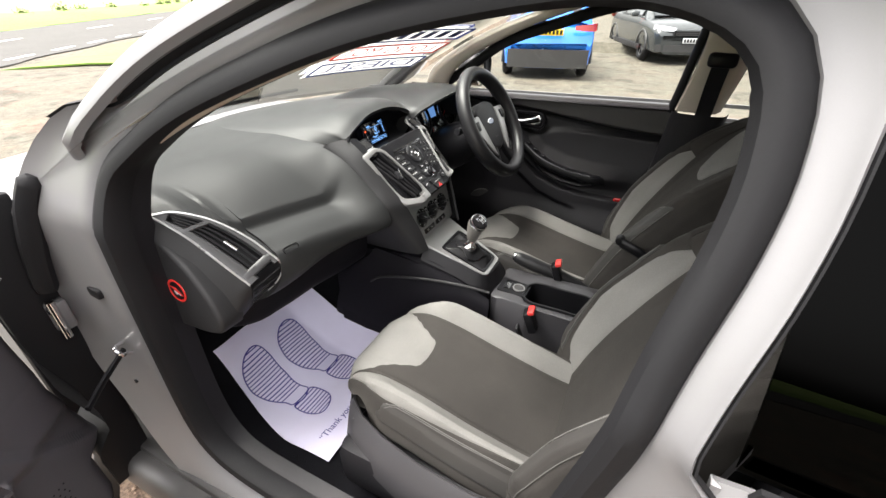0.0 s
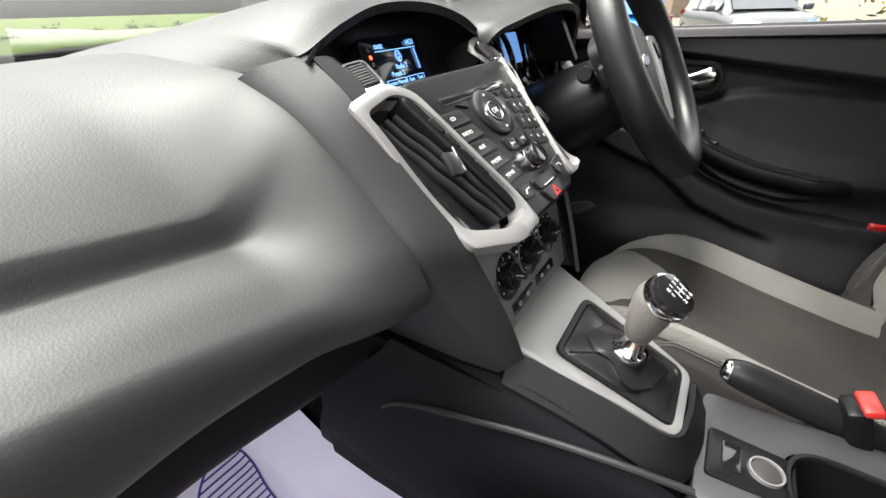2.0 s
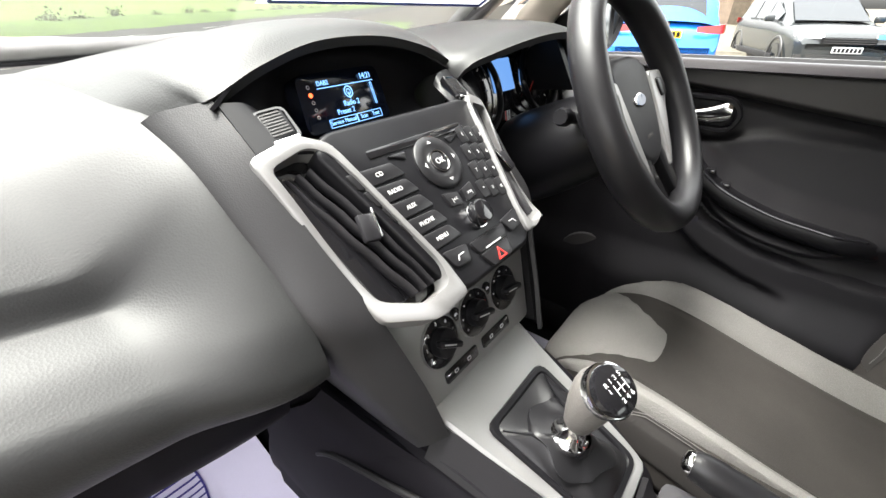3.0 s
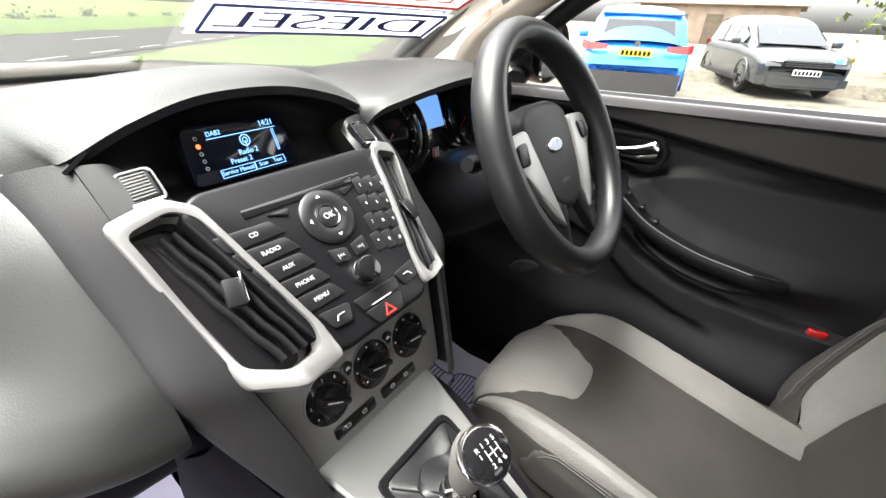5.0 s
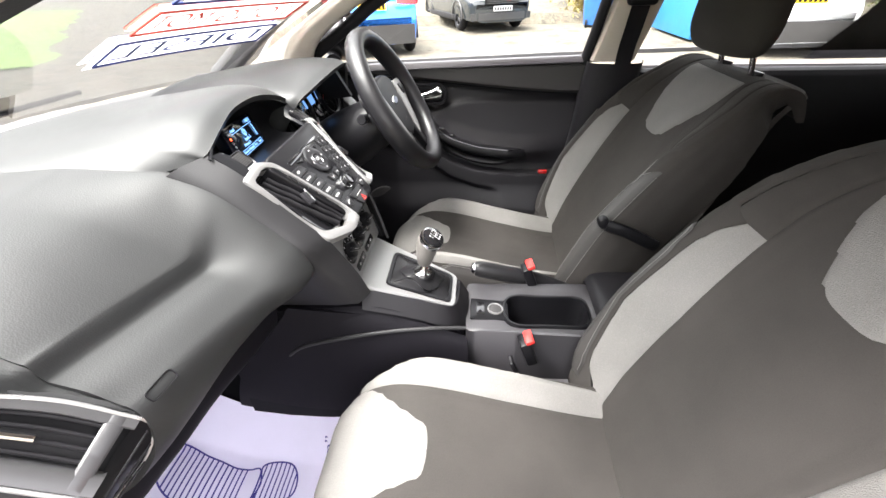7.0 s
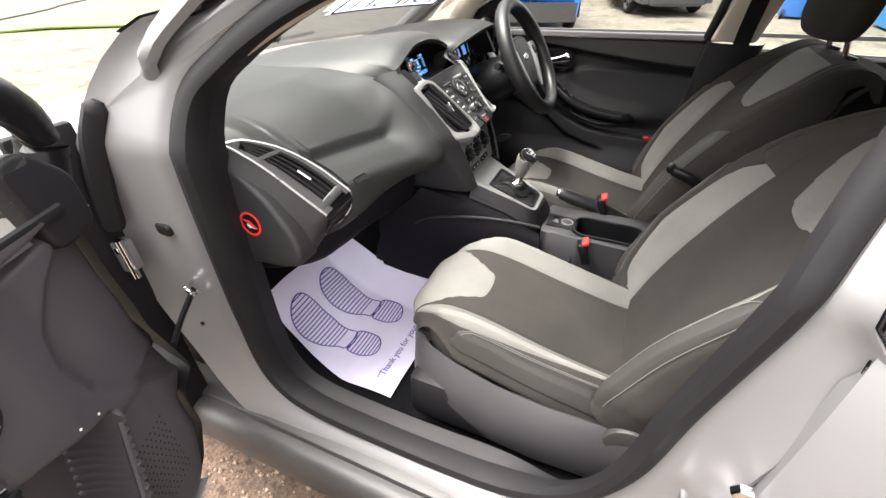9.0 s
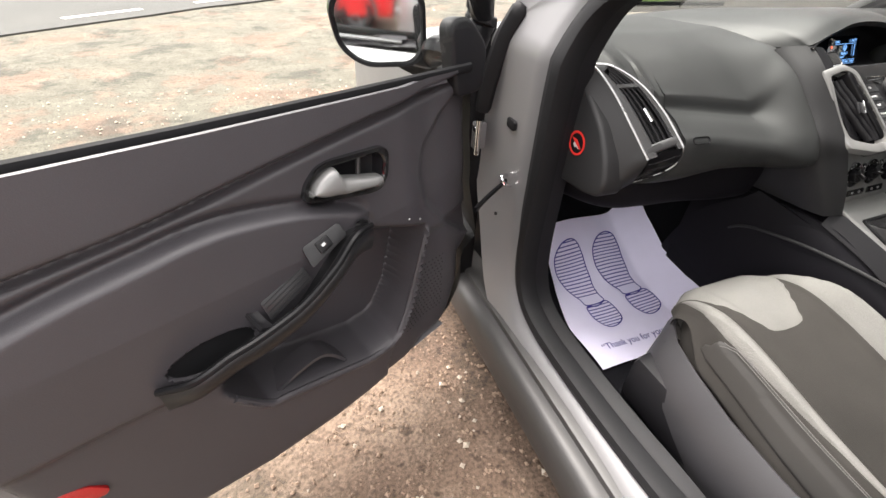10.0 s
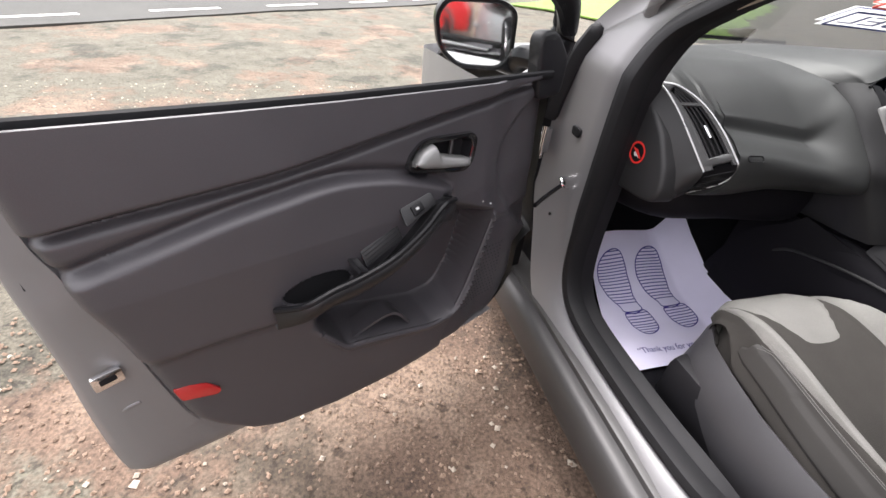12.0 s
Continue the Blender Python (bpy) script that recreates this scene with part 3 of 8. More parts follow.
cabin_floor = part("floor", grid([[(x, y, floor_z(x, y)) for x in np.linspace(-.63, .63, 49)] for y in np.linspace(-1.4, 1.1, 44)], thick=-.03), CARPET)
tagged(cabin_floor, "black carpet over the car's floor", "floor", kind="structure")
part("firewall_carpet", box((0, 1.10, .62), (1.26, .03, .5), .005), CARPET, car_body)
for s in (-1, 1):
    part("kick_panel", box((s * .628, .945, .52), (.03, .27, .52), .01), TRIMBLK, car_body)
part("sill_scuff_plate", loft([[(-.64, y, .352), (-.615, y, .350), (-.60, y, .33), (-.595, y, .27)] for y in (-.05, .3, .6, .78)], 12, 12, thick=.008), TRIMBLK, car_body, "black plastic scuff plate")
part("far_scuff", box((.63, .3, .30), (.06, 1.1, .1), .02), TRIMBLK, car_body)


# ---- paper floor mats ----
SOLE = [(-.373, .941), (-.41, .932), (-.445, .902), (-.464, .856), (-.460, .82), (-.444, .787), (-.430, .768), (-.420, .750), (-.360, .752), (-.364, .775), (-.366, .80), (-.362, .83), (-.359, .86), (-.350, .90), (-.353, .93)]
HEEL = [(-.424, .744), (-.388, .742), (-.352, .750), (-.338, .715), (-.343, .686), (-.37, .669), (-.402, .670), (-.420, .700)]


def paper_mat(x0, x1, y0, y1, name="paper_floor_mat", lift=.008):
    """A printed sheet laid on the carpet, curling up the footwell."""
    def S(a, b, up=0.0):
        x, y = lerp(x0, x1, a), lerp(y0, y1, b)
        x += .055 * smooth01(.25, 1.0, b) * max(0, 1 - 2.2 * a) - .010 * math.sin(2.6 * b) * (1 - a)
        wave = .003 * math.sin(9 * a + 4 * b) + .0025 * math.sin(14 * b - 3 * a)
        return (x, y, floor_z(x, y) + lift + .004 + wave + .02 * max(0, a - .75) / .25 + up)
    e = thing(name, S(.5, .1), "white printed paper mat on the carpet with two blue shoe prints", "paper mat", "paper floor mats")
    part("sheet", grid([[S(a, b) for a in np.linspace(0, 1, 64)] for b in np.linspace(0, 1, 76)], thick=-.0006), PAPER, e)

    def at(x, y, up=.0022):
        """A drawn point, in the mat's own metres."""
        w = x0 + .505 + x
        return (w, y + y0 - .56, S(min(max((w - x0) / (x1 - x0), 0), 1), (y - .56) / (y1 - y0), up)[2])

    def ribbon(line, w, bm):
        p = np.array(line, float)
        t = np.gradient(p, axis=0)
        t /= np.linalg.norm(t, axis=1, keepdims=True) + 1e-9
        k = np.stack([-t[:, 1], t[:, 0]], axis=1) * w / 2
        return grid([[at(*q) for q in p + k], [at(*q) for q in p - k]], bm)

    for dx in (0, .138):
        b = bmesh.new()
        for o in (SOLE, HEEL):
            o2 = ringline([(x + dx, y) for x, y in o], 70)[:, :2]
            ribbon(np.vstack([o2, o2[:1]]), .0034, b)
            for yv in np.arange(o2[:, 1].min() + (.030 if o is SOLE else .008), o2[:, 1].max() - .004, .0098):
                xs = []
                for i in range(len(o2)):
                    q, r2 = o2[i], o2[(i + 1) % len(o2)]
                    if (q[1] - yv) * (r2[1] - yv) < 0:
                        xs.append(q[0] + (yv - q[1]) * (r2[0] - q[0]) / (r2[1] - q[1]))
                if len(xs) >= 2:
                    ribbon([(v, yv) for v in np.linspace(min(xs), max(xs), 8)], .0028, b)
        part("shoe_print", b, INK, e, "blue hatched shoe print")
    cu = words("\u201cThank you for your custom\u201d", .026, Matrix(), INK, e, "lettering")
    w = max(v.co.x for v in cu.data.vertices)
    for v in cu.data.vertices:
        v.co = at(-.312 + v.co.x / w * .156, .612 + v.co.y, .0022 + v.co.z)
    return e


paper_mat(-.508, -.130, .556, .985)
paper_mat(.165, .53, .50, .93)


# ---- dashboard ----
dashboard = thing("dashboard", (0, .8, .75), "black soft-touch dashboard with silver-edged air vents", "dashboard")


def face_y(x):
    return np.interp(x, [-.62, -.59, -.57, -.54, -.50, -.44, -.33, -.25, -.19, -.10, .2, .35, .5, .58, .62], [.90, .83, .755, .675, .625, .600, .590, .575, .562, .56, .60, .62, .64, .70, .80])


def screen_base(x):
    return 1.30 - .27 * (x / .68) ** 2


VENT_TOP = [(-.583, .782, .941), (-.553, .757, .941), (-.515, .715, .918), (-.485, .668, .878), (-.468, .616, .831)]
VENT_LOW = [(-.583, .782, .941), (-.575, .750, .925), (-.563, .715, .897), (-.552, .668, .856), (-.538, .623, .812)]


def curve(x, xs, ys):
    """Smooth monotone curve through given values."""
    xs, ys = np.array(xs, float), np.array(ys, float)
    x = float(np.clip(x, xs[0], xs[-1]))
    d = np.diff(ys) / np.diff(xs)
    m = np.concatenate([[d[0]], np.where(d[1:] * d[:-1] > 0, 2 * d[1:] * d[:-1] / (d[1:] + d[:-1] + 1e-12), 0), [d[-1]]])
    i = int(np.clip(np.searchsorted(xs, x) - 1, 0, len(d) - 1))
    h = xs[i + 1] - xs[i]
    t = (x - xs[i]) / h
    return float((2 * t ** 3 - 3 * t * t + 1) * ys[i] + (t ** 3 - 2 * t * t + t) * h * m[i] + (3 * t * t - 2 * t ** 3) * ys[i + 1] + (t ** 3 - t * t) * h * m[i + 1])


def pad_section(x):
    """Section of the passenger pad: sloping top, stepped crease, rolled front and underside."""
    yw = screen_base(x)
    y0 = curve(x, [-.47, -.44, -.33, -.25, -.19, -.15], [.611, .602, .590, .575, .562, .558])
    yc = curve(x, [-.60, -.50, -.224, -.15], [.715, .700, .660, .650])
    zc = curve(x, [-.60, -.50, -.224, -.15], [.908, .900, .871, .866])
    q = float(smooth01(-.225, -.44, x))
    st = .2 + .8 * float(smooth01(-.52, -.46, x))
    k = .020 * float(smooth01(-.33, -.46, x))
    h = float(smooth01(-.53, -.37, x))
    dx = float(smooth01(-.425, -.468, x))
    low = [(0, y0 + .022, lerp(.832, .853, q)), (0, y0 + .006, lerp(.820, .841, q)), (.002, y0, lerp(.803, .812, q)), (.010, y0 + .008, .784 - .3 * k), (.024, y0 + .03, .766 - .8 * k), (.036, y0 + .06, .753 - k)]
    main = [(0, yw, .930), (0, lerp(yw, .90, .5), .962), (0, .90, .972), (0, .84, lerp(.963, .971, h)), (0, .78, lerp(.943, .957, h)), (0, .735, lerp(.918, .934, h)), (0, yc + .010, zc + lerp(.006, .014, h)), (0, yc + .001, zc + .004), (0, yc - .006, zc - lerp(.006, .015, st)), (0, yc - .017, zc - lerp(.014, .020, st)), (0, lerp(yc - .022, y0 + .022, .45), lerp(zc - .020, low[0][2], .36))] + low
    edge = [(yw, .930), (lerp(yw, .90, .5), .964), (.90, .978), (.84, .979), (.78, .974), (.735, .967), (.71, .958), (.675, .940), (.648, .920), (.615, .887), (.585, .856), (.567, .836), (.556, .815), (.549, .795), (.553, .781), (.575, .770), (.62, .764)]
    e = [float(smooth01(lerp(-.34, -.268, min(1, i / 7)), -.168, x)) for i in range(17)]
    return [(x - o * dx, lerp(y, a, g), lerp(z, b, g)) for (o, y, z), (a, b), g in zip(main, edge, e)]


def pad_over_vent(x):
    """The same section where the vent's upper edge cuts it off."""
    yv = curve(x, [-.606, -.583, -.553, -.515, -.485, -.468], [.806, .782, .757, .715, .668, .616])
    zv = curve(x, [-.606, -.583, -.553, -.515, -.485, -.468], [.938, .941, .941, .918, .878, .838])
    line = spline([p for p in pad_section(x) if p[2] > .79], 200)
    keep = [p for p in line if p[1] > yv + .004]
    off = zv - keep[-1][2]
    keep = [(p[0], p[1], p[2] + off * float(smooth01(.14, 0, p[1] - yv))) for p in keep]
    return [keep[int(i)] for i in np.linspace(0, len(keep) - 1, 60)] + [(x, yv, zv), (x, yv + .004, zv - .006), (x, yv + .03, zv - .014)]


pad = grid([pad_over_vent(x) for x in np.linspace(-.604, -.468, 30)], thick=-.008)
pad = join(pad, grid([spline(pad_section(x), 96) for x in np.linspace(-.468, -.165, 56)], thick=-.008))
part("upper_pad", pad, DASH, dashboard, "grained black upper dash pad")
part("upper_pad_driver", loft([[(x, screen_base(x), .93), (x, lerp(screen_base(x), .80, .5), .968), (x, .80, .972), (x, .76, .955), (x, .74, .92)] for x in (.15, .22, .32, .42, .50, .56, .62)], 30, 26, thick=-.008), GREYPL, dashboard)
part("knee_panel", loft([[(x, .76, .850), (x, .705, .845), (x, .685, .83), (x, .68, .79), (x, .69, .75), (x, .72, .715), (x, .80, .70)] for x in (.165, .25, .35, .45, .53, .60)], 24, 30, thick=-.008), TRIMBLK, dashboard, "black knee panel under the instruments")
part("driver_corner", loft([[(x, y + .12, .972), (x, y + .05, .958), (x, y + .01, .92), (x, y, .86), (x, y + .02, .78), (x, y + .08, .72)] for x, y in ((.50, .665), (.54, .655), (.575, .68), (.605, .74), (.625, .82))], 20, 26, thick=-.008), DASH, dashboard)
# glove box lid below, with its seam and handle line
part("glovebox", loft([[(x, float(face_y(x)) + .10, .778), (x, float(face_y(x)) + .085, .74), (x, float(face_y(x)) + .085, .70), (x, float(face_y(x)) + .10, .66), (x, float(face_y(x)) + .17, .63), (x, .95, .62)] for x in (-.57, -.50, -.42, -.32, -.22, -.16)], 24, 24, thick=.01), FOOTSHADE, dashboard, "black glove box lid")
part("lower_cover", box((0, .90, .66), (1.04, .34, .05), .02), FOOTSHADE, dashboard)
# end cap with the airbag sticker
cap = [(.655, .725), (.70, .712), (.79, .705), (.835, .74), (.845, .86), (.815, .915), (.765, .905), (.70, .855), (.66, .80), (.645, .755)]
part("end_cap", plate(rounded([(-y, z) for y, z in cap], .02), .05, face_frame((-.624, 0, 0), (0, -1, 0), (0.03, 0, 1)), .010, 4), CHEEK, dashboard, "black end panel of the dashboard")
sm = shift(face_frame((-.624 + .03 * .800, .748, .800), (0, -1, 0), (.03, 0, 1)), 0, 0, .0012)
st = part("airbag_sticker", disc(.0215, .0012, sm, 32), WHITE, dashboard, "round red and black airbag warning sticker")
circ = lambda r, n=40: [(r * math.cos(2 * math.pi * k / n), r * math.sin(2 * math.pi * k / n)) for k in range(n)]
part("black_ground", disc(.0205, .0006, shift(sm, 0, 0, .0006), 32), SATIN, st)
part("red_ring", frame_ring(circ(.0245), circ(.0198), shift(sm, 0, 0, .0012), .0003, .0008, 40), RED, st)
part("red_bar", plate([(-.019, .0015), (-.0015, .0015), (.0155, -.0125), (.0125, -.0150)], .0005, shift(sm, .001, .006, .0016)), RED, st)
part("white_marks", plate(rounded([(-.010, -.004), (-.004, -.010), (.003, -.007), (.008, -.010), (.010, -.004), (.002, -.001), (-.004, .004)], .002), .0004, shift(sm, 0, 0, .0010)), WHITE, st)

# passenger end vent: a leaf-shaped silver frame that wraps round the corner of the dash
VT, VL = spline(VENT_TOP, 61), spline(VENT_LOW, 61)
VOUT = np.array((-.66, -.56, .50))


def vent_at(s, t, out=0.0):
    """Point of the vent: s from its tip to its blunt end, t from the upper to the lower edge."""
    i = min(max(s, 0), 1) * 60
    a, b = (np.array([np.interp(i, range(61), q[:, k]) for k in range(3)]) for q in (VT, VL))
    wide = float(np.linalg.norm(a - b))
    return tuple(a + (b - a) * t + VOUT * (out + .5 * wide * t * (1 - t) * .30))


def vent_band(s_of, t_of, n=40, out=.0, deep=.010):
    """A strip of the vent's face between two edges, with its sides turned in."""
    P = []
    for q in np.linspace(0, 1, n):
        (s0, t0), (s1, t1) = (s_of(q), t_of(q)), (s_of(q, 1), t_of(q, 1))
        P.append([vent_at(s0, t0, out - deep), vent_at(s0, t0, out - .001), vent_at(lerp(s0, s1, .15), lerp(t0, t1, .15), out + .0012), vent_at(lerp(s0, s1, .85), lerp(t0, t1, .85), out + .0012), vent_at(s1, t1, out - .001), vent_at(s1, t1, out - deep)])
    return grid(P)


vent = part("end_vent", vent_band(lambda q, k=0: q, lambda q, k=0: (0, .06 + .10 * float(smooth01(.0, .3, q)) + .22 * float(smooth01(.16, .0, q)))[k]), SILVSHADE, dashboard, "leaf-shaped silver-framed air vent")
part("lower_band", vent_band(lambda q, k=0: q, lambda q, k=0: (1, .72 - .10 * float(smooth01(.16, .0, q)))[k]), SILVSHADE, vent)
part("tip_plate", vent_band(lambda q, k=0: (0, .17)[k], lambda q, k=0: q, 14), SILVSHADE, vent)
part("divider", vent_band(lambda q, k=0: lerp(.44, .31, q) + (0, .045)[k], lambda q, k=0: q, 16), SILVSHADE, vent)
part("end_bar", vent_band(lambda q, k=0: (.90, .965)[k], lambda q, k=0: lerp(.03, .96, q), 16), SILVSHADE, vent)
for edge_t, nm in ((0, "upper_line"), (1, "lower_line")):
    part(nm, tube([vent_at(s, edge_t, .001) for s in np.linspace(0, 1, 50)], .0021, 8), BRIGHT, vent, "bright edge of the vent frame")
# black sheet behind the slats, standing in for the shade inside the vent
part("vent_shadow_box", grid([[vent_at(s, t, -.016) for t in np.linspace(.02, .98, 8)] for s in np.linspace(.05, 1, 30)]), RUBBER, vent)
for k in range(4):
    t = .20 + .145 * k
    part("slat", tube([vent_at(s, t, -.004) for s in np.linspace(.17 + .02 * k, .915, 24)], .0020, 8), TRIMBLK, vent)
part("vent_tab", tube([vent_at(s, .44, .002) for s in np.linspace(.63, .74, 6)], .0034, 8), CHROME, vent, "bright vent adjuster")
tail = spline([VENT_TOP[-1], (-.466, .613, .812), (-.478, .622, .785), (-.498, .643, .760), (-.515, .662, .741)], 24)
part("end_line", tube(tail, np.linspace(.0019, .0010, 24), 8), BRIGHT, vent, "thin bright line round the vent's end")
side = spline([VENT_LOW[-1], (-.536, .625, .79), (-.530, .640, .765), (-.524, .652, .75), (-.515, .662, .741)], 24)
part("side_grille", grid([[lerp(a, b, q) + np.array((.004, .006, 0)) * math.sin(q * math.pi) for q in np.linspace(0, 1, 8)] for a, b in zip(tail, side)]), SATIN, vent, "dark grille on the vent's end")
for k in range(4):
    part("grille_rib", tube([tuple(lerp(tail[3 + 4 * k], side[3 + 4 * k], q) - np.array((.0, .002, 0))) for q in np.linspace(.1, .95, 5)], .0012, 6), TRIMBLK, vent)
corner = [[(x - .001, y - .001, z - .002) for x, y, z in VL[::6]] + [(-.530, .640, .765), (-.515, .662, .738)],
          [(-.607, .806, .934), (-.603, .790, .921), (-.600, .770, .904), (-.597, .752, .885), (-.594, .735, .868), (-.590, .716, .848), (-.586, .698, .828), (-.581, .682, .808), (-.575, .668, .790), (-.570, .658, .772), (-.566, .650, .755), (-.560, .654, .738), (-.552, .668, .720)],
          [(-.610, .800, .915), (-.607, .775, .895), (-.604, .755, .876), (-.601, .738, .858), (-.598, .722, .842), (-.595, .705, .825), (-.591, .690, .808), (-.587, .678, .790), (-.582, .668, .772), (-.578, .660, .755), (-.574, .658, .738), (-.570, .665, .724), (-.566, .685, .712)]]
corner = [[(max(x, -.596), y, z) for x, y, z in r] for r in corner]
part("corner_wall", loft(corner, 10, 60, thick=.003), CHEEK, dashboard, "dark corner moulding below the vent")
part("corner_clip", box((-.560, .690, .717), (.003, .010, .012), .001, Matrix.Rotation(radians(35), 3, 'X')), GREYPL, dashboard)
part("airbag_mark", frame_ring(rounded([(-.018, -.007), (.018, -.007), (.018, .007), (-.018, .007)], .005), rounded([(-.0168, -.0058), (.0168, -.0058), (.0168, .0058), (-.0168, .0058)], .0045), face_frame((-.438, .6085, .8445), (1, -.12, 0), (0, .72, .69)), .0006, .002, 40), TRIMBLK, dashboard)

# ---- centre stack ----
SF = face_frame((.005, .553, .885), (1, 0, 0), (0, 1, 1))
SU = lambda x, v, n=0.0: SF @ Vector((x, v, n))
# cowl over the display: rows from its lip back to the windscreen
cow = [[(.172, .708, .968), (.161, .691, .975), (.152, .677, .980), (.105, .676, 1.000), (.040, .683, 1.014)],
       [(.187, .738, .964), (.170, .722, .982), (.154, .706, .993), (.105, .707, 1.016), (.040, .713, 1.026)],
       [(.205, .780, .966), (.178, .775, .987), (.156, .765, 1.000), (.105, .763, 1.019), (.040, .767, 1.027)],
       [(.230, .88, .966), (.195, .88, .984), (.160, .88, .994), (.105, .88, 1.005), (.040, .88, 1.010)],
       [(.250, 1.03, .953), (.205, 1.04, .968), (.160, 1.05, .974), (.105, 1.06, .980), (.040, 1.07, .982)],
       [(.260, 1.18, .930), (.21, 1.2, .938), (.16, 1.22, .942), (.105, 1.23, .944), (.04, 1.24, .945)]]
part("display_cowl", loft([[(.008 - x, y, z) for x, y, z in row] + [(.008 + x, y, z) for x, y, z in reversed(row)] for row in cow], 40, 60, thick=-.010), DASH, dashboard, "hooded black cowl over the display")
# flat cheek of the stack on each side: inner edge, crease, then back into the footwell
for s in (-1, 1):
    inner = [(.150, .678, .978), (.149, .634, .945), (.142, .583, .885), (.128, .538, .828), (.118, .520, .790), (.106, .500, .740), (.097, .484, .688)]
    crease = [(.186, .716, .966), (.1815, .648, .922), (.1775, .602, .873), (.172, .560, .832), (.158, .545, .788), (.138, .520, .735), (.118, .496, .684)]
    lay = []
    for f, g in ((0, 0), (.3, .0015), (.7, .002), (.93, .001), (1.0, -.0015)):
        lay.append([(s * lerp(a[0], b[0], f), lerp(a[1], b[1], f) - g, lerp(a[2], b[2], f) + g) for a, b in zip(inner, crease)])
    lay.append([(s * (b[0] + .003), b[1] + .007, b[2] - .005) for b in crease])
    lay.append([(s * (b[0] + .001), b[1] + .05, b[2] - .012) for b in crease])
    lay.append([(s * (b[0] - .012), .76, b[2] - .03) for b in crease])
    P = np.array([spline(l, 40) for l in lay])
    P[..., 0] += .006
    part("stack_cheek", grid(P if s < 0 else P[::-1], thick=.005), CHEEK, dashboard, "grained side of the centre stack")
# recess walls and the display
rec = [[(x, y, z) for x, y, z in r] for r in (
    [(-.15, .668, .972), (-.105, .682, .995), (-.03, .69, 1.007), (.05, .69, 1.006), (.105, .683, .994), (.155, .670, .970)],
    [(-.135, .70, .965), (-.095, .715, .985), (-.03, .725, .997), (.05, .725, .996), (.095, .716, .984), (.14, .70, .963)],
    [(-.115, .705, .945), (-.08, .715, .945), (-.03, .718, .945), (.05, .718, .945), (.08, .715, .945), (.12, .705, .944)],
    [(-.105, .675, .930), (-.08, .682, .925), (-.03, .685, .924), (.05, .685, .924), (.08, .682, .925), (.11, .675, .929)],
    [(-.095, .610, .938), (-.08, .608, .936), (-.03, .607, .935), (.05, .607, .935), (.08, .608, .936), (.10, .610, .938)])]
part("display_recess", loft(rec, 30, 36, thick=.003), SATIN, dashboard, "glossy black display recess")
DF = face_frame((.010, .699, .956), (1, .05, 0), (0, .38, .92)) @ Matrix.Diagonal((.86, .90, 1, 1))
disp = part("display", plate(rounded([(-.078, -.032), (.062, -.034), (.062, .033), (-.07, .033)], .012), .02, DF, .002), SCREEN, dashboard, "lit radio display with blue writing")
for body, sz, x, y, al in (("DAB2", .0072, -.044, .0205, 'LEFT'), ("14:21", .0095, .046, .0215, 'RIGHT'), ("Radio 2", .0085, -.014, -.0055, 'LEFT'), ("Preset 2", .0085, -.028, -.0135, 'LEFT'), ("Service", .0068, -.0335, -.0238, 'CENTER'), ("Manual", .0068, -.0115, -.0238, 'CENTER'), ("Scan", .0068, .012, -.0238, 'CENTER'), ("Text", .0068, .033, -.0238, 'CENTER')):
    words(body, sz, shift(DF, x, y, .0012), BLUEGLOW, disp, "screen_text", al)
bx = lambda x0, y0, x1, y1, w=.0007: [((x0 + x1) / 2, y0, x1 - x0, w), ((x0 + x1) / 2, y1, x1 - x0, w), (x0, (y0 + y1) / 2, w, y1 - y0), (x1, (y0 + y1) / 2, w, y1 - y0)]
b = bmesh.new()
for x, y, w, h in [(.001, .0155, .092, .0008)] + bx(-.044, -.0285, .000, -.0195) + bx(.001, -.0285, .044, -.0195) + bx(.040, -.012, .0425, .013):
    plate([(x - w / 2, y - h / 2), (x + w / 2, y - h / 2), (x + w / 2, y + h / 2), (x - w / 2, y + h / 2)], .0003, shift(DF, 0, 0, .0010), bm=b)
part("screen_lines", b, BLUEGLOW, disp, smooth=False)
ri = frame_ring(circ(.0068, 30), circ(.0056, 30), shift(DF, 0, .007, .0012), .0001, .0003, 30)
ri = join(ri, frame_ring(circ(.0035, 30), circ(.0026, 30), shift(DF, 0, .007, .0012), .0001, .0003, 30))
ri = plate([(-.0006, -.0075), (.0006, -.0075), (.0006, 0), (-.0006, 0)], .0003, shift(DF, 0, .0065, .0012), bm=ri)
part("screen_symbol", ri, BLUEGLOW, disp, smooth=False)
part("screen_lamp", disc(.0026, .0004, shift(DF, -.057, .010, .0012), 16), REDGLOW, disp)
for k in (.0185, .002, -.006, -.014):
    part("screen_icon", frame_ring(circ(.0022, 16), circ(.0014, 16), shift(DF, -.057 - .0004 * k, k, .0012), .0001, .0003, 16), WHITE, disp)

# black control face
face_o = rounded([(-.112, .082), (-.095, .096), (.10, .096), (.117, .082), (.076, -.052), (.060, -.080), (-.058, -.080), (-.074, -.052)], .014)
stack_face = part("control_panel", plate(face_o, .05, SF, .005, 3), SATIN, dashboard, "black audio control panel with many buttons")
part("disc_slot", plate(rounded([(-.068, .0605), (.068, .0605), (.068, .0685), (-.068, .0685)], .002), .002, shift(SF, 0, 0, .0012), .0005), GLOSS, stack_face, "narrow disc slot")
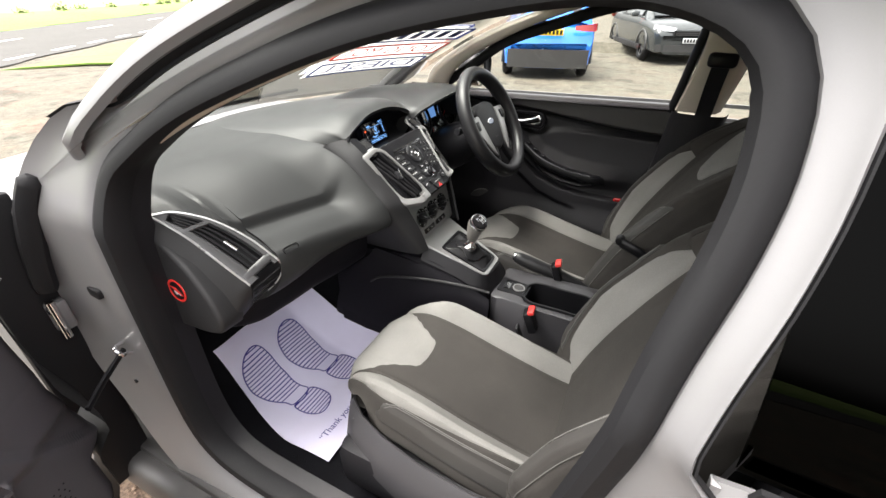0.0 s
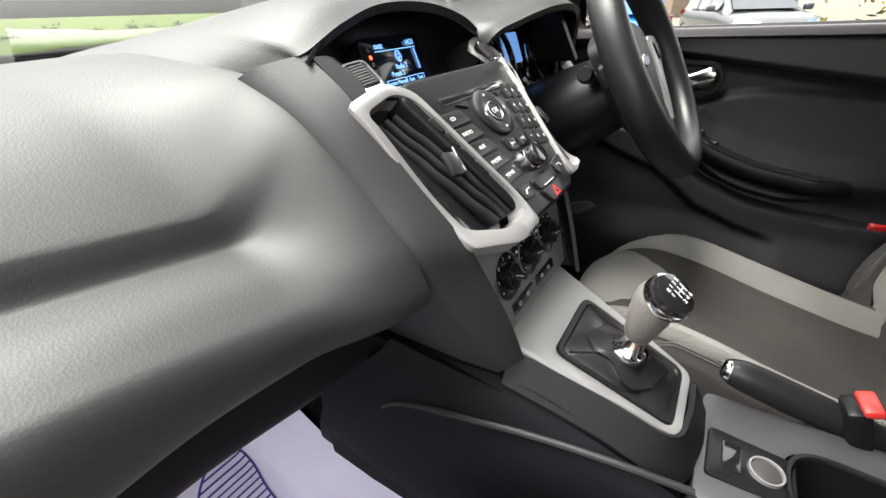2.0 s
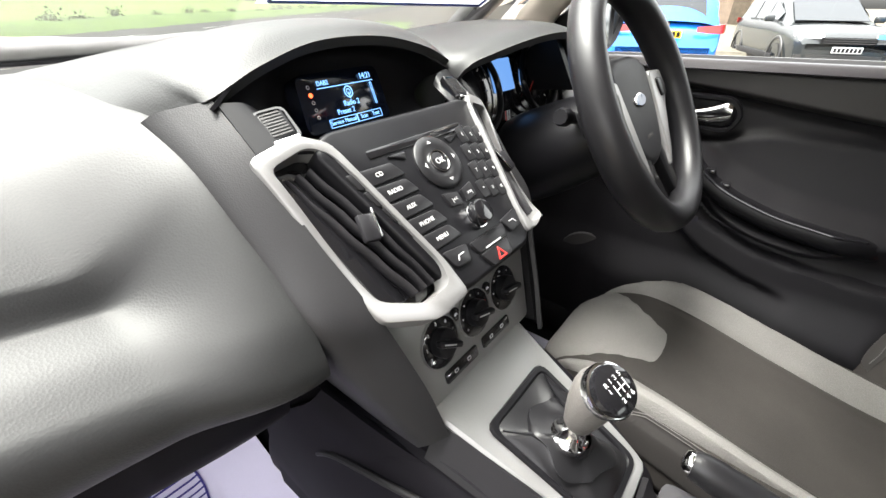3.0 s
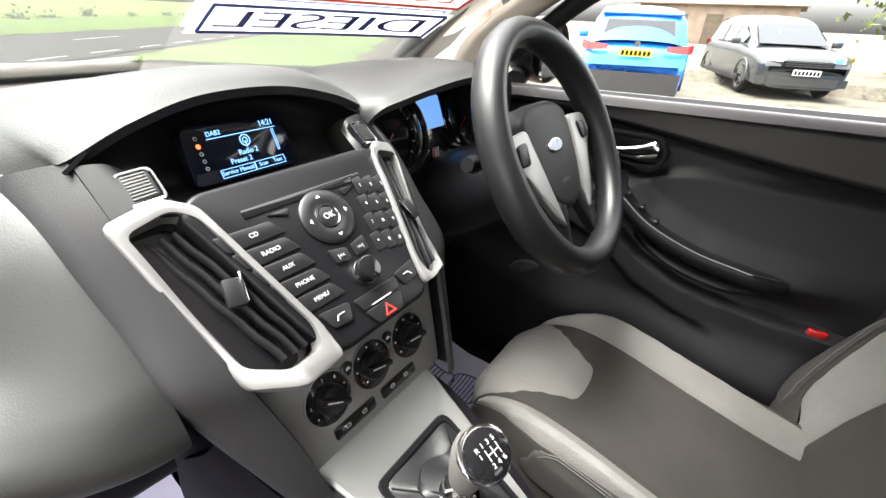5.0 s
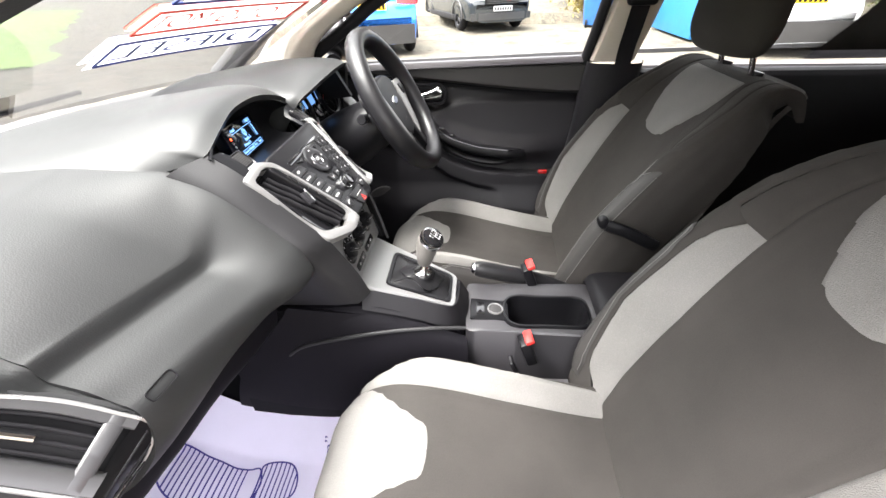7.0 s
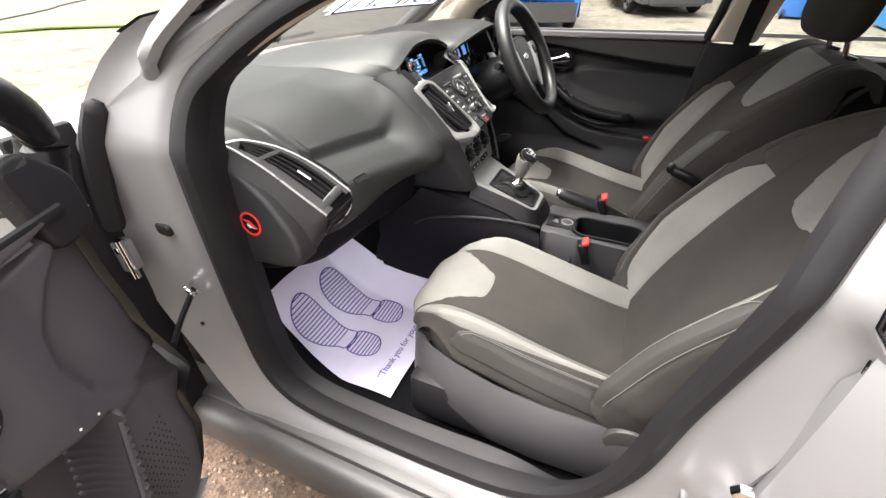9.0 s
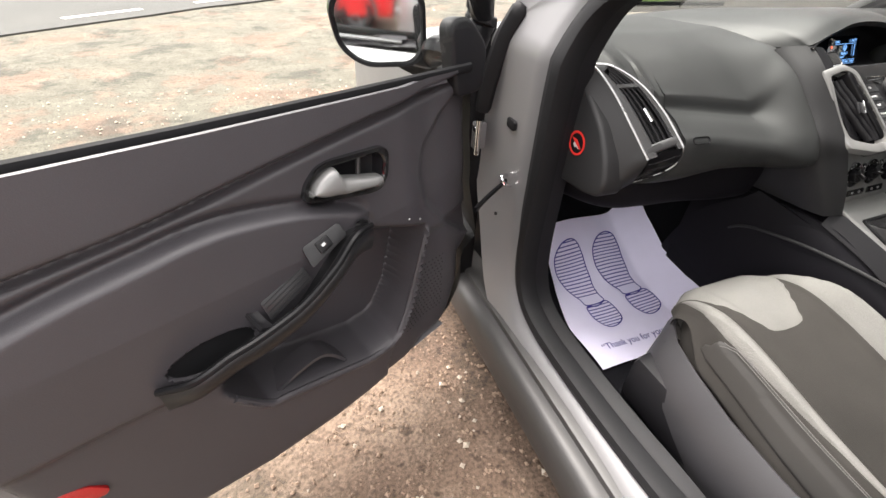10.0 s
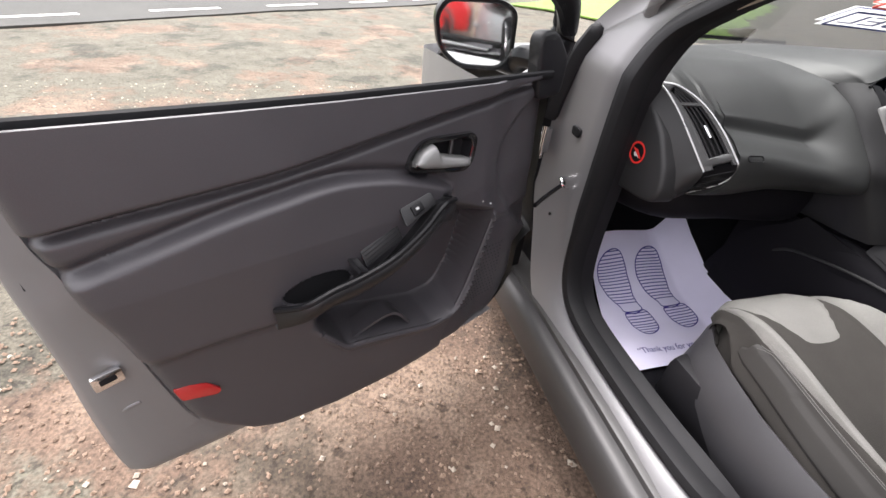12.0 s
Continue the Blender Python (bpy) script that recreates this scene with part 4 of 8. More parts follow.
# shoulders with textured buttons beside the display
for s in (-1, 1):
    sh = [[(.006 + s * .149, .675, .974), (.006 + s * .148, .634, .942)], [(s * .125, .670, .972), (s * .115, .621, .940)], [(s * .112, .668, .960), (s * .095, .612, .938)]]
    part("stack_shoulder", loft(sh, 10, 8, thick=.003), SATIN, dashboard)
    TF = face_frame((.006 + s * .121, .6435, .9600), (1, .12 * s, -.12 * s), (-.30 * s, .74, .60))
    tb2 = part("textured_button", plate(rounded([(-.011, -.014), (.011, -.014), (.012, .013), (-.010, .014)], .005), .008, TF, .002), SATIN, dashboard, "ribbed black button with a bright edge")
    part("button_frame", frame_ring(rounded([(-.0145, -.0175), (.0145, -.0175), (.015, .017), (-.013, .0175)], .006), rounded([(-.0115, -.0145), (.0115, -.0145), (.0125, .0135), (-.0105, .0145)], .005), shift(TF, 0, 0, -.0015), .001, .006, 44), GLOSS, tb2)
    for i in range(8):
        part("rib", plate([(-.0085, -.0105 + .003 * i), (.0085, -.0105 + .003 * i), (.0085, -.0092 + .003 * i), (-.0085, -.0092 + .003 * i)], .0008, shift(TF, 0, 0, .0006)), GREYPL, tb2)
    part("bright_edge", plate(rounded([(-.0115, -.0172), (.0115, -.0172), (.011, -.0145), (-.011, -.0145)], .001), .004, shift(TF, 0, 0, .0008), .0006), CHROME, tb2)
# left menu bars
for i, tx in enumerate(("CD", "RADIO", "AUX", "PHONE", "MENU")):
    v = .046 - .0182 * i
    x0, x1 = -.101 + .0065 * i, -.046 + .0045 * i
    key = part("button", plate(rounded([(x0, v + .008), (x1 - .004, v + .006), (x1 + .004, v - .0085), (x0 + .0055, v - .0085)], .003), .006, shift(SF, 0, 0, .0016), .0010), KEYPL, stack_face)
    words(tx, .0057, shift(SF, (x0 + x1) / 2 + .004, v - .001, .0019), WHITE, key)
# round pad, skip keys, knob
pad = part("round_pad", frame_ring(circ(.0285), circ(.0115), shift(SF, .004, .036, .002), .002, .004, 60), KEYPL, stack_face)
part("ok_button", disc(.0100, .006, shift(SF, .004, .036, .004), 28, .0015), KEYPL, pad)
part("ok_ring", frame_ring(circ(.0118), circ(.0102), shift(SF, .004, .036, .0038), .0006, .002, 40), CHROME, pad)
words("OK", .0085, shift(SF, .004, .036, .0043), WHITE, pad)
for a in range(4):
    m = shift(SF, .004, .036, .0042) @ Matrix.Rotation(a * math.pi / 2, 4, 'Z')
    part("arrow_mark", plate([(-.0028, .0195), (.0028, .0195), (0, .0225)], .0002, m), WHITE, pad, smooth=False)
for s in (-1, 1):
    part("eject_key" if s < 0 else "corner_key", plate(rounded([(s * .052, .0575), (s * .030, .0575), (s * .033, .050)], .002), .004, shift(SF, .002, 0, .002), .0008), KEYPL, stack_face)
    part("skip_key", plate(rounded([(s * .003, .002), (s * .022, .006), (s * .020, -.009), (s * .003, -.011)], .002), .005, shift(SF, .004, 0, .003), .001), KEYPL, stack_face)
    words("|<<" if s < 0 else ">>|", .0055, shift(SF, .004 + s * .012, -.004, .0033), WHITE, stack_face)
knob = part("volume_knob", disc(.0120, .022, shift(SF, .004, -.027, .016), 32, .002), GLOSS, stack_face, "round volume knob with a bright ring")
part("knob_ring", frame_ring(circ(.0135), circ(.0118), shift(SF, .004, -.027, .004), .001, .004, 40), CHROME, knob)
# number keys
for r in range(4):
    for c in range(3):
        v = .054 - .0205 * r - .003 * c
        x = .060 + .0135 * c - .0065 * r
        k = part("number_key", plate(rounded([(x - .0064, v + .0096), (x + .0064, v + .0111), (x + .0056, v - .0092), (x - .0072, v - .0092)], .0018), .005, shift(SF, 0, 0, .0013), .0008), KEYPL, stack_face)
        words("123456789*0#"[r * 3 + c], .0055, shift(SF, x, v, .0017), WHITE, k)
# lower keys and hazard switch
for s in (-1, 1):
    part("small_key", plate(rounded([(s * .030, -.044), (s * .062, -.040), (s * .056, -.058), (s * .036, -.060)], .004), .005, shift(SF, .002, 0, .003), .001), KEYPL, stack_face)
    part("key_mark", tube([SU(.002 + s * v, y, .0034) for v, y in ((.040, -.0495), (.047, -.0495), (.050, -.0535))], .0006, 5), WHITE, stack_face)
part("lock_key", plate(rounded([(-.026, -.046), (.030, -.046), (.026, -.0595), (-.022, -.0595)], .004), .006, shift(SF, .002, 0, .0035), .001), KEYPL, stack_face)
part("lock_light", plate([(-.012, -.0588), (.014, -.0588), (.014, -.0574), (-.012, -.0574)], .0003, shift(SF, .002, 0, .0040)), WHITE, stack_face)
hz = part("hazard_switch", plate(rounded([(-.022, -.0605), (.026, -.0605), (.018, -.077), (-.014, -.077)], .004), .006, shift(SF, .002, 0, .0035), .001), KEYPL, stack_face)
part("red_triangle", frame_ring([(-.0075, -.0050), (.0075, -.0050), (0, .0072)], [(-.0042, -.0032), (.0042, -.0032), (0, .0038)], shift(SF, .004, -.070, .0042), .0002, .0004, 30), RED, hz)

# silver-framed centre vents
for s in (-1, 1):
    o = rounded([(-.157, .096), (-.118, .101), (-.098, .084), (-.0635, -.046), (-.060, -.080), (-.100, -.083), (-.130, -.060)], .006)
    i = rounded([(-.147, .083), (-.115, .088), (-.1015, .075), (-.0695, -.044), (-.073, -.064), (-.102, -.066), (-.1245, -.045)], .007)
    if s > 0:
        o = rounded([(-.150, .096), (-.118, .101), (-.098, .084), (-.0635, -.046), (-.059, -.070), (-.080, -.070), (-.106, -.050)], .006)
        o, i = [(-x, y) for x, y in reversed(o)], [(-x, y) for x, y in reversed(i)]
    warp = lambda x, y: -.9 * np.maximum(np.abs(x) - .095, 0) * (.35 + .65 * smooth01(.09, -.05, y))
    v = part("centre_vent", frame_ring(o, i, shift(SF, .001, 0, .004), .0012, .02, 110, warp), SILV, dashboard, "silver-framed centre air vent")
    # black backing plate that gives the vent opening its shade
    part("vent_shadow_box", plate(i, .02, shift(SF, .001, 0, -.022)), GLOSS, v)
    for k in range(3):
        line = []
        for t in np.linspace(0, 1, 16):
            y = lerp(.074, -.056, t)
            xa, xb = lerp(-.140, -.104, t), lerp(-.112, -.074, t)
            x = lerp(xa, xb, (k + .5) / 3) + .0006 * math.sin(t * 22 + k)
            line.append(SU(.001 - s * x if s > 0 else .001 + x, y, -.010 - .4 * max(abs(x) - .095, 0)))
        part("slat", tube(line, .0026, 8, flat=2.4, up=(0, -1, 1)), TRIMBLK, v)
    part("vent_tab", box(SU(.001 + s * .107, .009, -.004), (.015, .024, .006), .002, (SF.to_3x3() @ Matrix.Rotation(radians(14 * s), 3, 'Z'))), TRIMBLK, v)
    part("tab_edge", box(SU(.001 + s * .0995, .010, -.001), (.0022, .026, .003), .0008, (SF.to_3x3() @ Matrix.Rotation(radians(14 * s), 3, 'Z'))), CHROME, v)
part("stack_underside", loft([[(x, .508, .826) for x in (-.062, 0, .062)], [(x * 1.3, .535, .812) for x in (-.062, 0, .062)], [(x * 1.5, .56, .805) for x in (-.062, 0, .062)]], 8, 8, thick=.004), SATIN, dashboard)

# climate panel
CF = face_frame((.006, .524, .755), (1, 0, 0), (0, .33, .944))
clim = part("climate_panel", plate(rounded([(-.122, .062), (.120, .062), (.098, -.058), (-.100, -.058)], .008), .03, CF, .004, 3), SILV, dashboard, "silver heater control panel with three knobs")
for x, nm in ((-.061, 0), (-.002, 1), (.057, 2)):
    well = part("dial", disc(.0265, .004, shift(CF, x, .002, .0015), 40, .001), GLOSS, clim, "black heater dial")
    part("dial_rim", frame_ring(circ(.0275), circ(.0262), shift(CF, x, .002, .002), .0006, .002, 44), SILV, well)
    kb = disc(.0150, .014, shift(CF, x, .002, .012), 30, .003)
    kb = box(shift(CF, x, .002, .013).translation, (.0075, .033, .010), .003, CF.to_3x3() @ Matrix.Rotation(radians((60, 75, 80)[nm]), 3, 'Z'), bm=kb)
    part("dial_knob", kb, SATIN, well)
    mk = shift(CF, x, .002, .0185) @ Matrix.Rotation(radians((60, 75, 80)[nm]), 4, 'Z')
    part("pointer", plate([(-.0006, -.004), (.0006, -.004), (.0006, .013), (-.0006, .013)], .0003, mk), WHITE, well)
    for a in range(7):
        an = radians(215 - 41 * a)
        if nm == 0 and 1 <= a <= 4:
            words(str(a), .0055, shift(CF, x + .0205 * math.cos(an), .002 + .0205 * math.sin(an), .002), WHITE, well)
        else:
            part("dial_mark", disc(.0011, .0003, shift(CF, x + .0208 * math.cos(an), .002 + .0208 * math.sin(an), .002), 8), RED if (nm == 1 and a > 4) else WHITE, well)
for x in (-.0315, .0275):
    k = part("round_button", disc(.0075, .004, shift(CF, x, .016, .002), 24, .001), GLOSS, clim)
    part("button_mark", plate([(-.003, -.001), (.003, -.001), (.0015, .0018), (-.0015, .0018)], .0003, shift(CF, x, .016, .0025)), WHITE, k)
for x0, x1 in ((-.062, -.006), (.004, .060)):
    k = part("switch_bar", plate(rounded([(x0, -.045), (x1, -.045), (x1, -.031), (x0, -.031)], .004), .004, shift(CF, -.006, .0, .0015), .001), GLOSS, clim)
    for q in (.3, .7):
        part("switch_mark", frame_ring(rounded([(-.003, -.002), (.003, -.002), (.003, .002), (-.003, .002)], .001), rounded([(-.0022, -.0013), (.0022, -.0013), (.0022, .0013), (-.0022, .0013)], .0008), shift(CF, lerp(x0, x1, q) - .006, -.038, .0019), .0001, .0003, 20), WHITE, k)

# instrument binnacle
bn = [[(x, y, z) for x, y, z in r] for r in (
    [(.150, .700, .900), (.152, .655, .970), (.200, .634, .992), (.30, .618, 1.008), (.40, .620, 1.006), (.475, .635, .985), (.50, .645, .93)],
    [(.140, .72, .900), (.150, .685, .978), (.205, .668, 1.003), (.30, .660, 1.020), (.40, .660, 1.018), (.48, .665, .995), (.51, .67, .93)],
    [(.150, .78, .93), (.165, .78, .98), (.215, .78, 1.005), (.30, .78, 1.018), (.40, .78, 1.016), (.485, .78, .995), (.52, .78, .94)],
    [(.14, 1.0, .95), (.16, 1.0, .965), (.215, 1.0, .98), (.30, 1.0, .985), (.40, 1.0, .983), (.49, 1.0, .97), (.53, 1.0, .95)])]
part("binnacle_hood", loft(bn, 24, 40, thick=-.010), DASH, dashboard, "curved hood over the instruments")
ins = part("instrument_panel", plate(rounded([(-.16, -.085), (.16, -.085), (.165, .02), (.12, .062), (-.12, .062), (-.155, .03)], .03), .02, face_frame((.335, .70, .925), (1, 0, 0), (0, .35, .94)), .004), GLOSS, dashboard, "dark instrument cluster")
IF = face_frame((.335, .70, .925), (1, 0, 0), (0, .35, .94))
for x in (-.098, .098):
    part("dial_hood", tube([shift(IF, x + .058 * math.cos(a), .002 + .058 * math.sin(a), .016).translation for a in np.linspace(0, 2 * math.pi, 40, endpoint=False)], .005, 8, True), SATIN, ins)
    part("dial_edge", frame_ring(circ(.053), circ(.0515), shift(IF, x, .002, .006), .001, .002, 44), CHROME, ins)
    for a in range(13):
        an = radians(225 - 22.5 * a)
        part("scale_mark", plate([(-.0008, .042), (.0008, .042), (.0008, .048), (-.0008, .048)], .0003, shift(IF, x, .002, .003) @ Matrix.Rotation(an - math.pi / 2, 4, 'Z')), WHITE, ins, smooth=False)
    part("pointer", plate([(-.0012, 0), (.0012, 0), (.0004, .040), (-.0004, .040)], .0005, shift(IF, x, .002, .005) @ Matrix.Rotation(radians(125), 4, 'Z')), RED, ins)
part("info_screen", plate(rounded([(-.03, -.005), (.03, -.005), (.03, .045), (-.03, .045)], .003), .003, shift(IF, 0, 0, .003)), glow("info_blue", (.12, .28, .62), .14), ins, "pale blue information screen")
for k in range(3):
    part("small_gauge_mark", plate([(-.02 + .006 * k, -.05), (-.016 + .006 * k, -.05), (-.012 + .006 * k, -.035), (-.016 + .006 * k, -.035)], .0003, shift(IF, 0, 0, .003)), RED if k == 0 else WHITE, ins)
# driver's side vent
LEAF_OUT = rounded([(.10, -.006), (.02, -.026), (-.095, -.050), (-.118, -.046), (-.133, -.012), (-.128, .012), (-.07, .030), (.02, .034), (.11, .021), (.137, .004)], .012)
LEAF_IN = rounded([(.098, -.002), (.02, -.0205), (-.094, -.044), (-.111, -.040), (-.125, -.011), (-.121, .009), (-.067, .024), (.02, .028), (.106, .0155), (.127, .004)], .011)
part("driver_end_vent", frame_ring(LEAF_OUT, LEAF_IN, face_frame((.545, .68, .885), (.6, .7, .35), (-.3, .0, 1)), .0035, .02, 90), SILV, dashboard)

# ---- windscreen price banner (seen from behind) ----
def banner_pt(u, v):
    """Point just inside the windscreen."""
    t = lerp(.235, .60, v)
    x = lerp(.61, .155, u)
    p = Vector(ws(x, t))
    return p + Vector((0, -.006, -.004))


banner = thing("windscreen_banner", banner_pt(.5, 0), "stacked price stickers on the windscreen, seen from behind", "sticker")
NAVY = mat("navy_print", (.02, .035, .16), .6, bump=0)
REDP = mat("red_print", (.55, .06, .04), .6, bump=0)
for k, (body, col, v0) in enumerate((("DIESEL", NAVY, 0.0), ("LONG MOT", REDP, .36), ("", NAVY, .72))):
    cols = np.linspace(.02 + .02 * k, .98 - .05 * k, 24)
    sh = part("strip", grid([[banner_pt(u, v0 + .30 * v) for u in cols] for v in np.linspace(0, 1, 5)], thick=.0006), STICKER, banner, "white strip with bold letters")
    if body:
        t = words(body, 1.0, Matrix(), col, sh)
        xs = [q.co.x for q in t.data.vertices]
        ys = [q.co.y for q in t.data.vertices]
        for q in t.data.vertices:
            u = lerp(.10, .90, (q.co.x - min(xs)) / (max(xs) - min(xs)))
            v = lerp(.07, .235, (q.co.y - min(ys)) / (max(ys) - min(ys)))
            q.co = banner_pt(u, v0 + v) + Vector((0, -.0016, -.0006))
    else:
        for i in range(7):
            part("print_bar", grid([[banner_pt(u, v0 + .06 + .18 * v) + Vector((0, -.0016, -.0006)) for u in np.linspace(.09 + .115 * i, .16 + .115 * i, 3)] for v in (0, 1)]), col, sh)
    edge = [banner_pt(u, v0 + .02) for u in np.linspace(.04, .94, 20)] + [banner_pt(.94, v0 + v) for v in np.linspace(.02, .28, 6)] + [banner_pt(u, v0 + .28) for u in np.linspace(.94, .04, 20)] + [banner_pt(.04, v0 + v) for v in np.linspace(.28, .02, 6)]
    part("border", tube([p + Vector((0, -.001, -.0004)) for p in edge[:-1]], .003, 5, True), col, sh)


# ---- centre console ----
console = thing("centre_console", (0, .3, .26), "black centre console with silver gear surround and cup holders", "console")
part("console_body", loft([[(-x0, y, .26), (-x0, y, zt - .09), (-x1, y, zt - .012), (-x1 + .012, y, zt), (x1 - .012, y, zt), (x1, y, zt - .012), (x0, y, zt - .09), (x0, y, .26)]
                           for y, x0, x1, zt in ((.78, .135, .11, .64), (.60, .130, .108, .66), (.50, .122, .102, .665), (.42, .112, .092, .640), (.34, .100, .078, .598), (.31, .095, .076, .560), (.295, .095, .078, .47), (.06, .10, .085, .46), (.03, .10, .085, .47), (.015, .10, .085, .55), (-.10, .10, .085, .54), (-.30, .10, .08, .50))], 60, 56), FOOTSHADE, console, "black console body")
part("side_panel", loft([[(-.118, .82, .30), (-.137, .80, .42), (-.139, .74, .56), (-.132, .66, .64), (-.122, .64, .668)], [(-.115, .62, .28), (-.134, .62, .40), (-.136, .60, .52), (-.126, .575, .605), (-.115, .56, .655)], [(-.110, .45, .28), (-.124, .45, .40), (-.124, .44, .52), (-.112, .43, .592), (-.097, .43, .628)], [(-.10, .30, .28), (-.112, .30, .40), (-.112, .30, .50), (-.099, .30, .555), (-.085, .305, .575)]], 20, 24, thick=.006), FOOTSHADE, console, "moulded console side panel")
part("side_ledge", tube(spline([(-.131, .672, .530), (-.134, .650, .560), (-.133, .614, .583), (-.1265, .53, .602), (-.114, .455, .608), (-.100, .373, .607), (-.086, .305, .598)], 40), [.002] * 4 + [.004] * 36, 8), CHEEK, console, "curved ledge along the console side")
# silver surround of the gear lever
GF = face_frame((-.002, .400, .655), (1, 0, 0), (0, .92, .39))
tr_o = rounded([(-.056, -.080), (.050, -.080), (.088, .134), (-.092, .134)], .012)
tr_i = rounded([(-.046, -.066), (.040, -.066), (.052, .066), (-.056, .066)], .010)
part("gear_surround", frame_ring(tr_o, tr_i, GF, .003, .014, 80), SILV, console, "silver gear lever surround")
part("surround_side", loft([[(-.088, .50, .694), (-.076, .40, .660), (-.064, .334, .634), (-.02, .320, .628), (.03, .320, .628)], [(-.110, .50, .66), (-.094, .40, .625), (-.078, .322, .585), (-.02, .298, .58), (.04, .298, .58)]], 6, 24, thick=.006), TRIMBLK, console, "black edge of the surround")
part("boot_rim", frame_ring(rounded([(-.049, -.069), (.043, -.069), (.055, .069), (-.059, .069)], .012), rounded([(-.042, -.060), (.036, -.060), (.047, .060), (-.051, .060)], .009), shift(GF, 0, 0, .002), .003, .006, 72), SATIN, console)
# outlet, cup holders
OFm = face_frame((-.019, .262, .5905), (1, 0, 0), (0, 1, .06))
out = part("socket_panel", plate(rounded([(-.030, -.045), (.030, -.045), (.032, .035), (-.032, .035)], .006), .006, OFm, .002), SATIN, console)
part("power_socket", frame_ring(circ(.0165), circ(.0135), shift(OFm, 0, -.018, .002), .002, .006, 40), SILV, out, "bright-rimmed power socket")
part("socket_lid", disc(.0135, .004, shift(OFm, 0, -.018, .003), 28, .002), GREYPL, out)
part("usb_socket", plate(rounded([(-.018, .004), (.018, .004), (.018, .022), (-.018, .022)], .003), .004, shift(OFm, 0, 0, .002), .001), GLOSS, out)
cup_o = rounded([(-.050, -.092), (.050, -.092), (.048, -.02), (.052, .088), (-.052, .088), (-.048, -.02)], .045, 8)
cup_i = rounded([(-.045, -.086), (.045, -.086), (.041, -.012), (.046, .082), (-.046, .082), (-.041, -.012)], .042, 8)
CPm = face_frame((-.019, .140, .588), (1, 0, 0), (0, 1, 0))
deck_o = rounded([(-.070, -.108), (.100, -.108), (.092, .165), (-.062, .165)], .012)
part("console_deck", frame_ring(deck_o, cup_o, shift(CPm, 0, 0, -.003), .003, .14, 100), COVERPL, console, "grey-black console deck")
cups = part("cup_holder", frame_ring(cup_o, cup_i, CPm, .004, .012, 90), SATIN, console, "twin oval cup holder")
n = 80
I = polyline(cup_i, n)
part("cup_well", grid([[CPm @ Vector((*p[:2] * s, z)) for p in I] for s, z in ((1, .001), (.97, -.03), (.93, -.075), (.85, -.08), (.3, -.08))], close_v=True), SATIN, cups)
part("rear_box", loft([[(-.085, y, .545), (-.085, y, z), (-.07, y, z + .012), (.07, y, z + .012), (.088, y, z), (.088, y, .545)] for y, z in ((.040, .582), (.025, .600), (-.02, .606), (-.12, .603), (-.25, .588))], 20, 30), TRIMBLK, console, "raised storage box behind the cup holders")
part("box_opening", plate(rounded([(-.06, -.08), (.06, -.08), (.06, .05), (-.06, .05)], .015), .002, face_frame((0, -.09, .6175), (1, 0, 0), (0, 1, 0))), GLOSS, console)

# ---- gear lever ----
gear = thing("gear_lever", (-.01, .405, .67), "gear lever with black leather gaiter and chrome-topped knob", "gear lever")
g0 = polyline(rounded([(-.046, -.064), (.040, -.064), (.051, .064), (-.055, .064)], .010), 64)
top = np.array([(-.010 + .014 * math.cos(a), .0 + .014 * math.sin(a), 0) for a in np.linspace(0, 2 * math.pi, 64, endpoint=False)])
top = np.roll(top, -np.argmin(np.linalg.norm(top - g0[0] * .3, axis=1)), axis=0)
if np.cross((g0[8] - g0[0])[:2], (g0[16] - g0[8])[:2]) < 0:
    top = top[::-1]
rows = []
for i, t in enumerate(np.linspace(0, 1, 14)):
    r = g0 * (1 - t) + top * t
    ang = np.arctan2(r[:, 1], r[:, 0])
    fold = .006 * np.sin(ang * 4 + .6) * math.sin(t * math.pi) + .005 * math.sin(t * 14) * math.sin(t * math.pi)
    r = r + np.stack([np.cos(ang) * fold, np.sin(ang) * fold, 0 * ang], axis=1)
    r[:, 2] = .002 + .030 * t ** 1.4 + .006 * np.sin(ang * 3) * math.sin(t * math.pi)
    rows.append([GF @ Vector(p) for p in r])
part("gaiter", grid(rows, close_v=True), LEATHER, gear, "creased black leather gaiter")
for k in (-1, 1):
    part("stitch_line", tube([GF @ Vector((lerp(k * .046 - .003, -.010 + .012 * k, t), lerp(.055, .012, t), .006 + .026 * t ** 1.4)) for t in np.linspace(0, 1, 12)], .0012, 6), SATIN, gear)
kb, kt = Vector((-.016, .394, .686)), Vector((-.014, .376, .778))
ax = (kt - kb).normalized()


def turned(base, axis, prof, n=28):
    """A turned body along an axis; prof: (height, radius)."""
    q = Vector((0, 0, 1)).rotation_difference(axis).to_matrix()
    return grid([[base + q @ Vector((r * math.cos(a), r * math.sin(a), h)) for a in np.linspace(0, 2 * math.pi, n, endpoint=False)] for h, r in prof], close_v=True, caps=True)


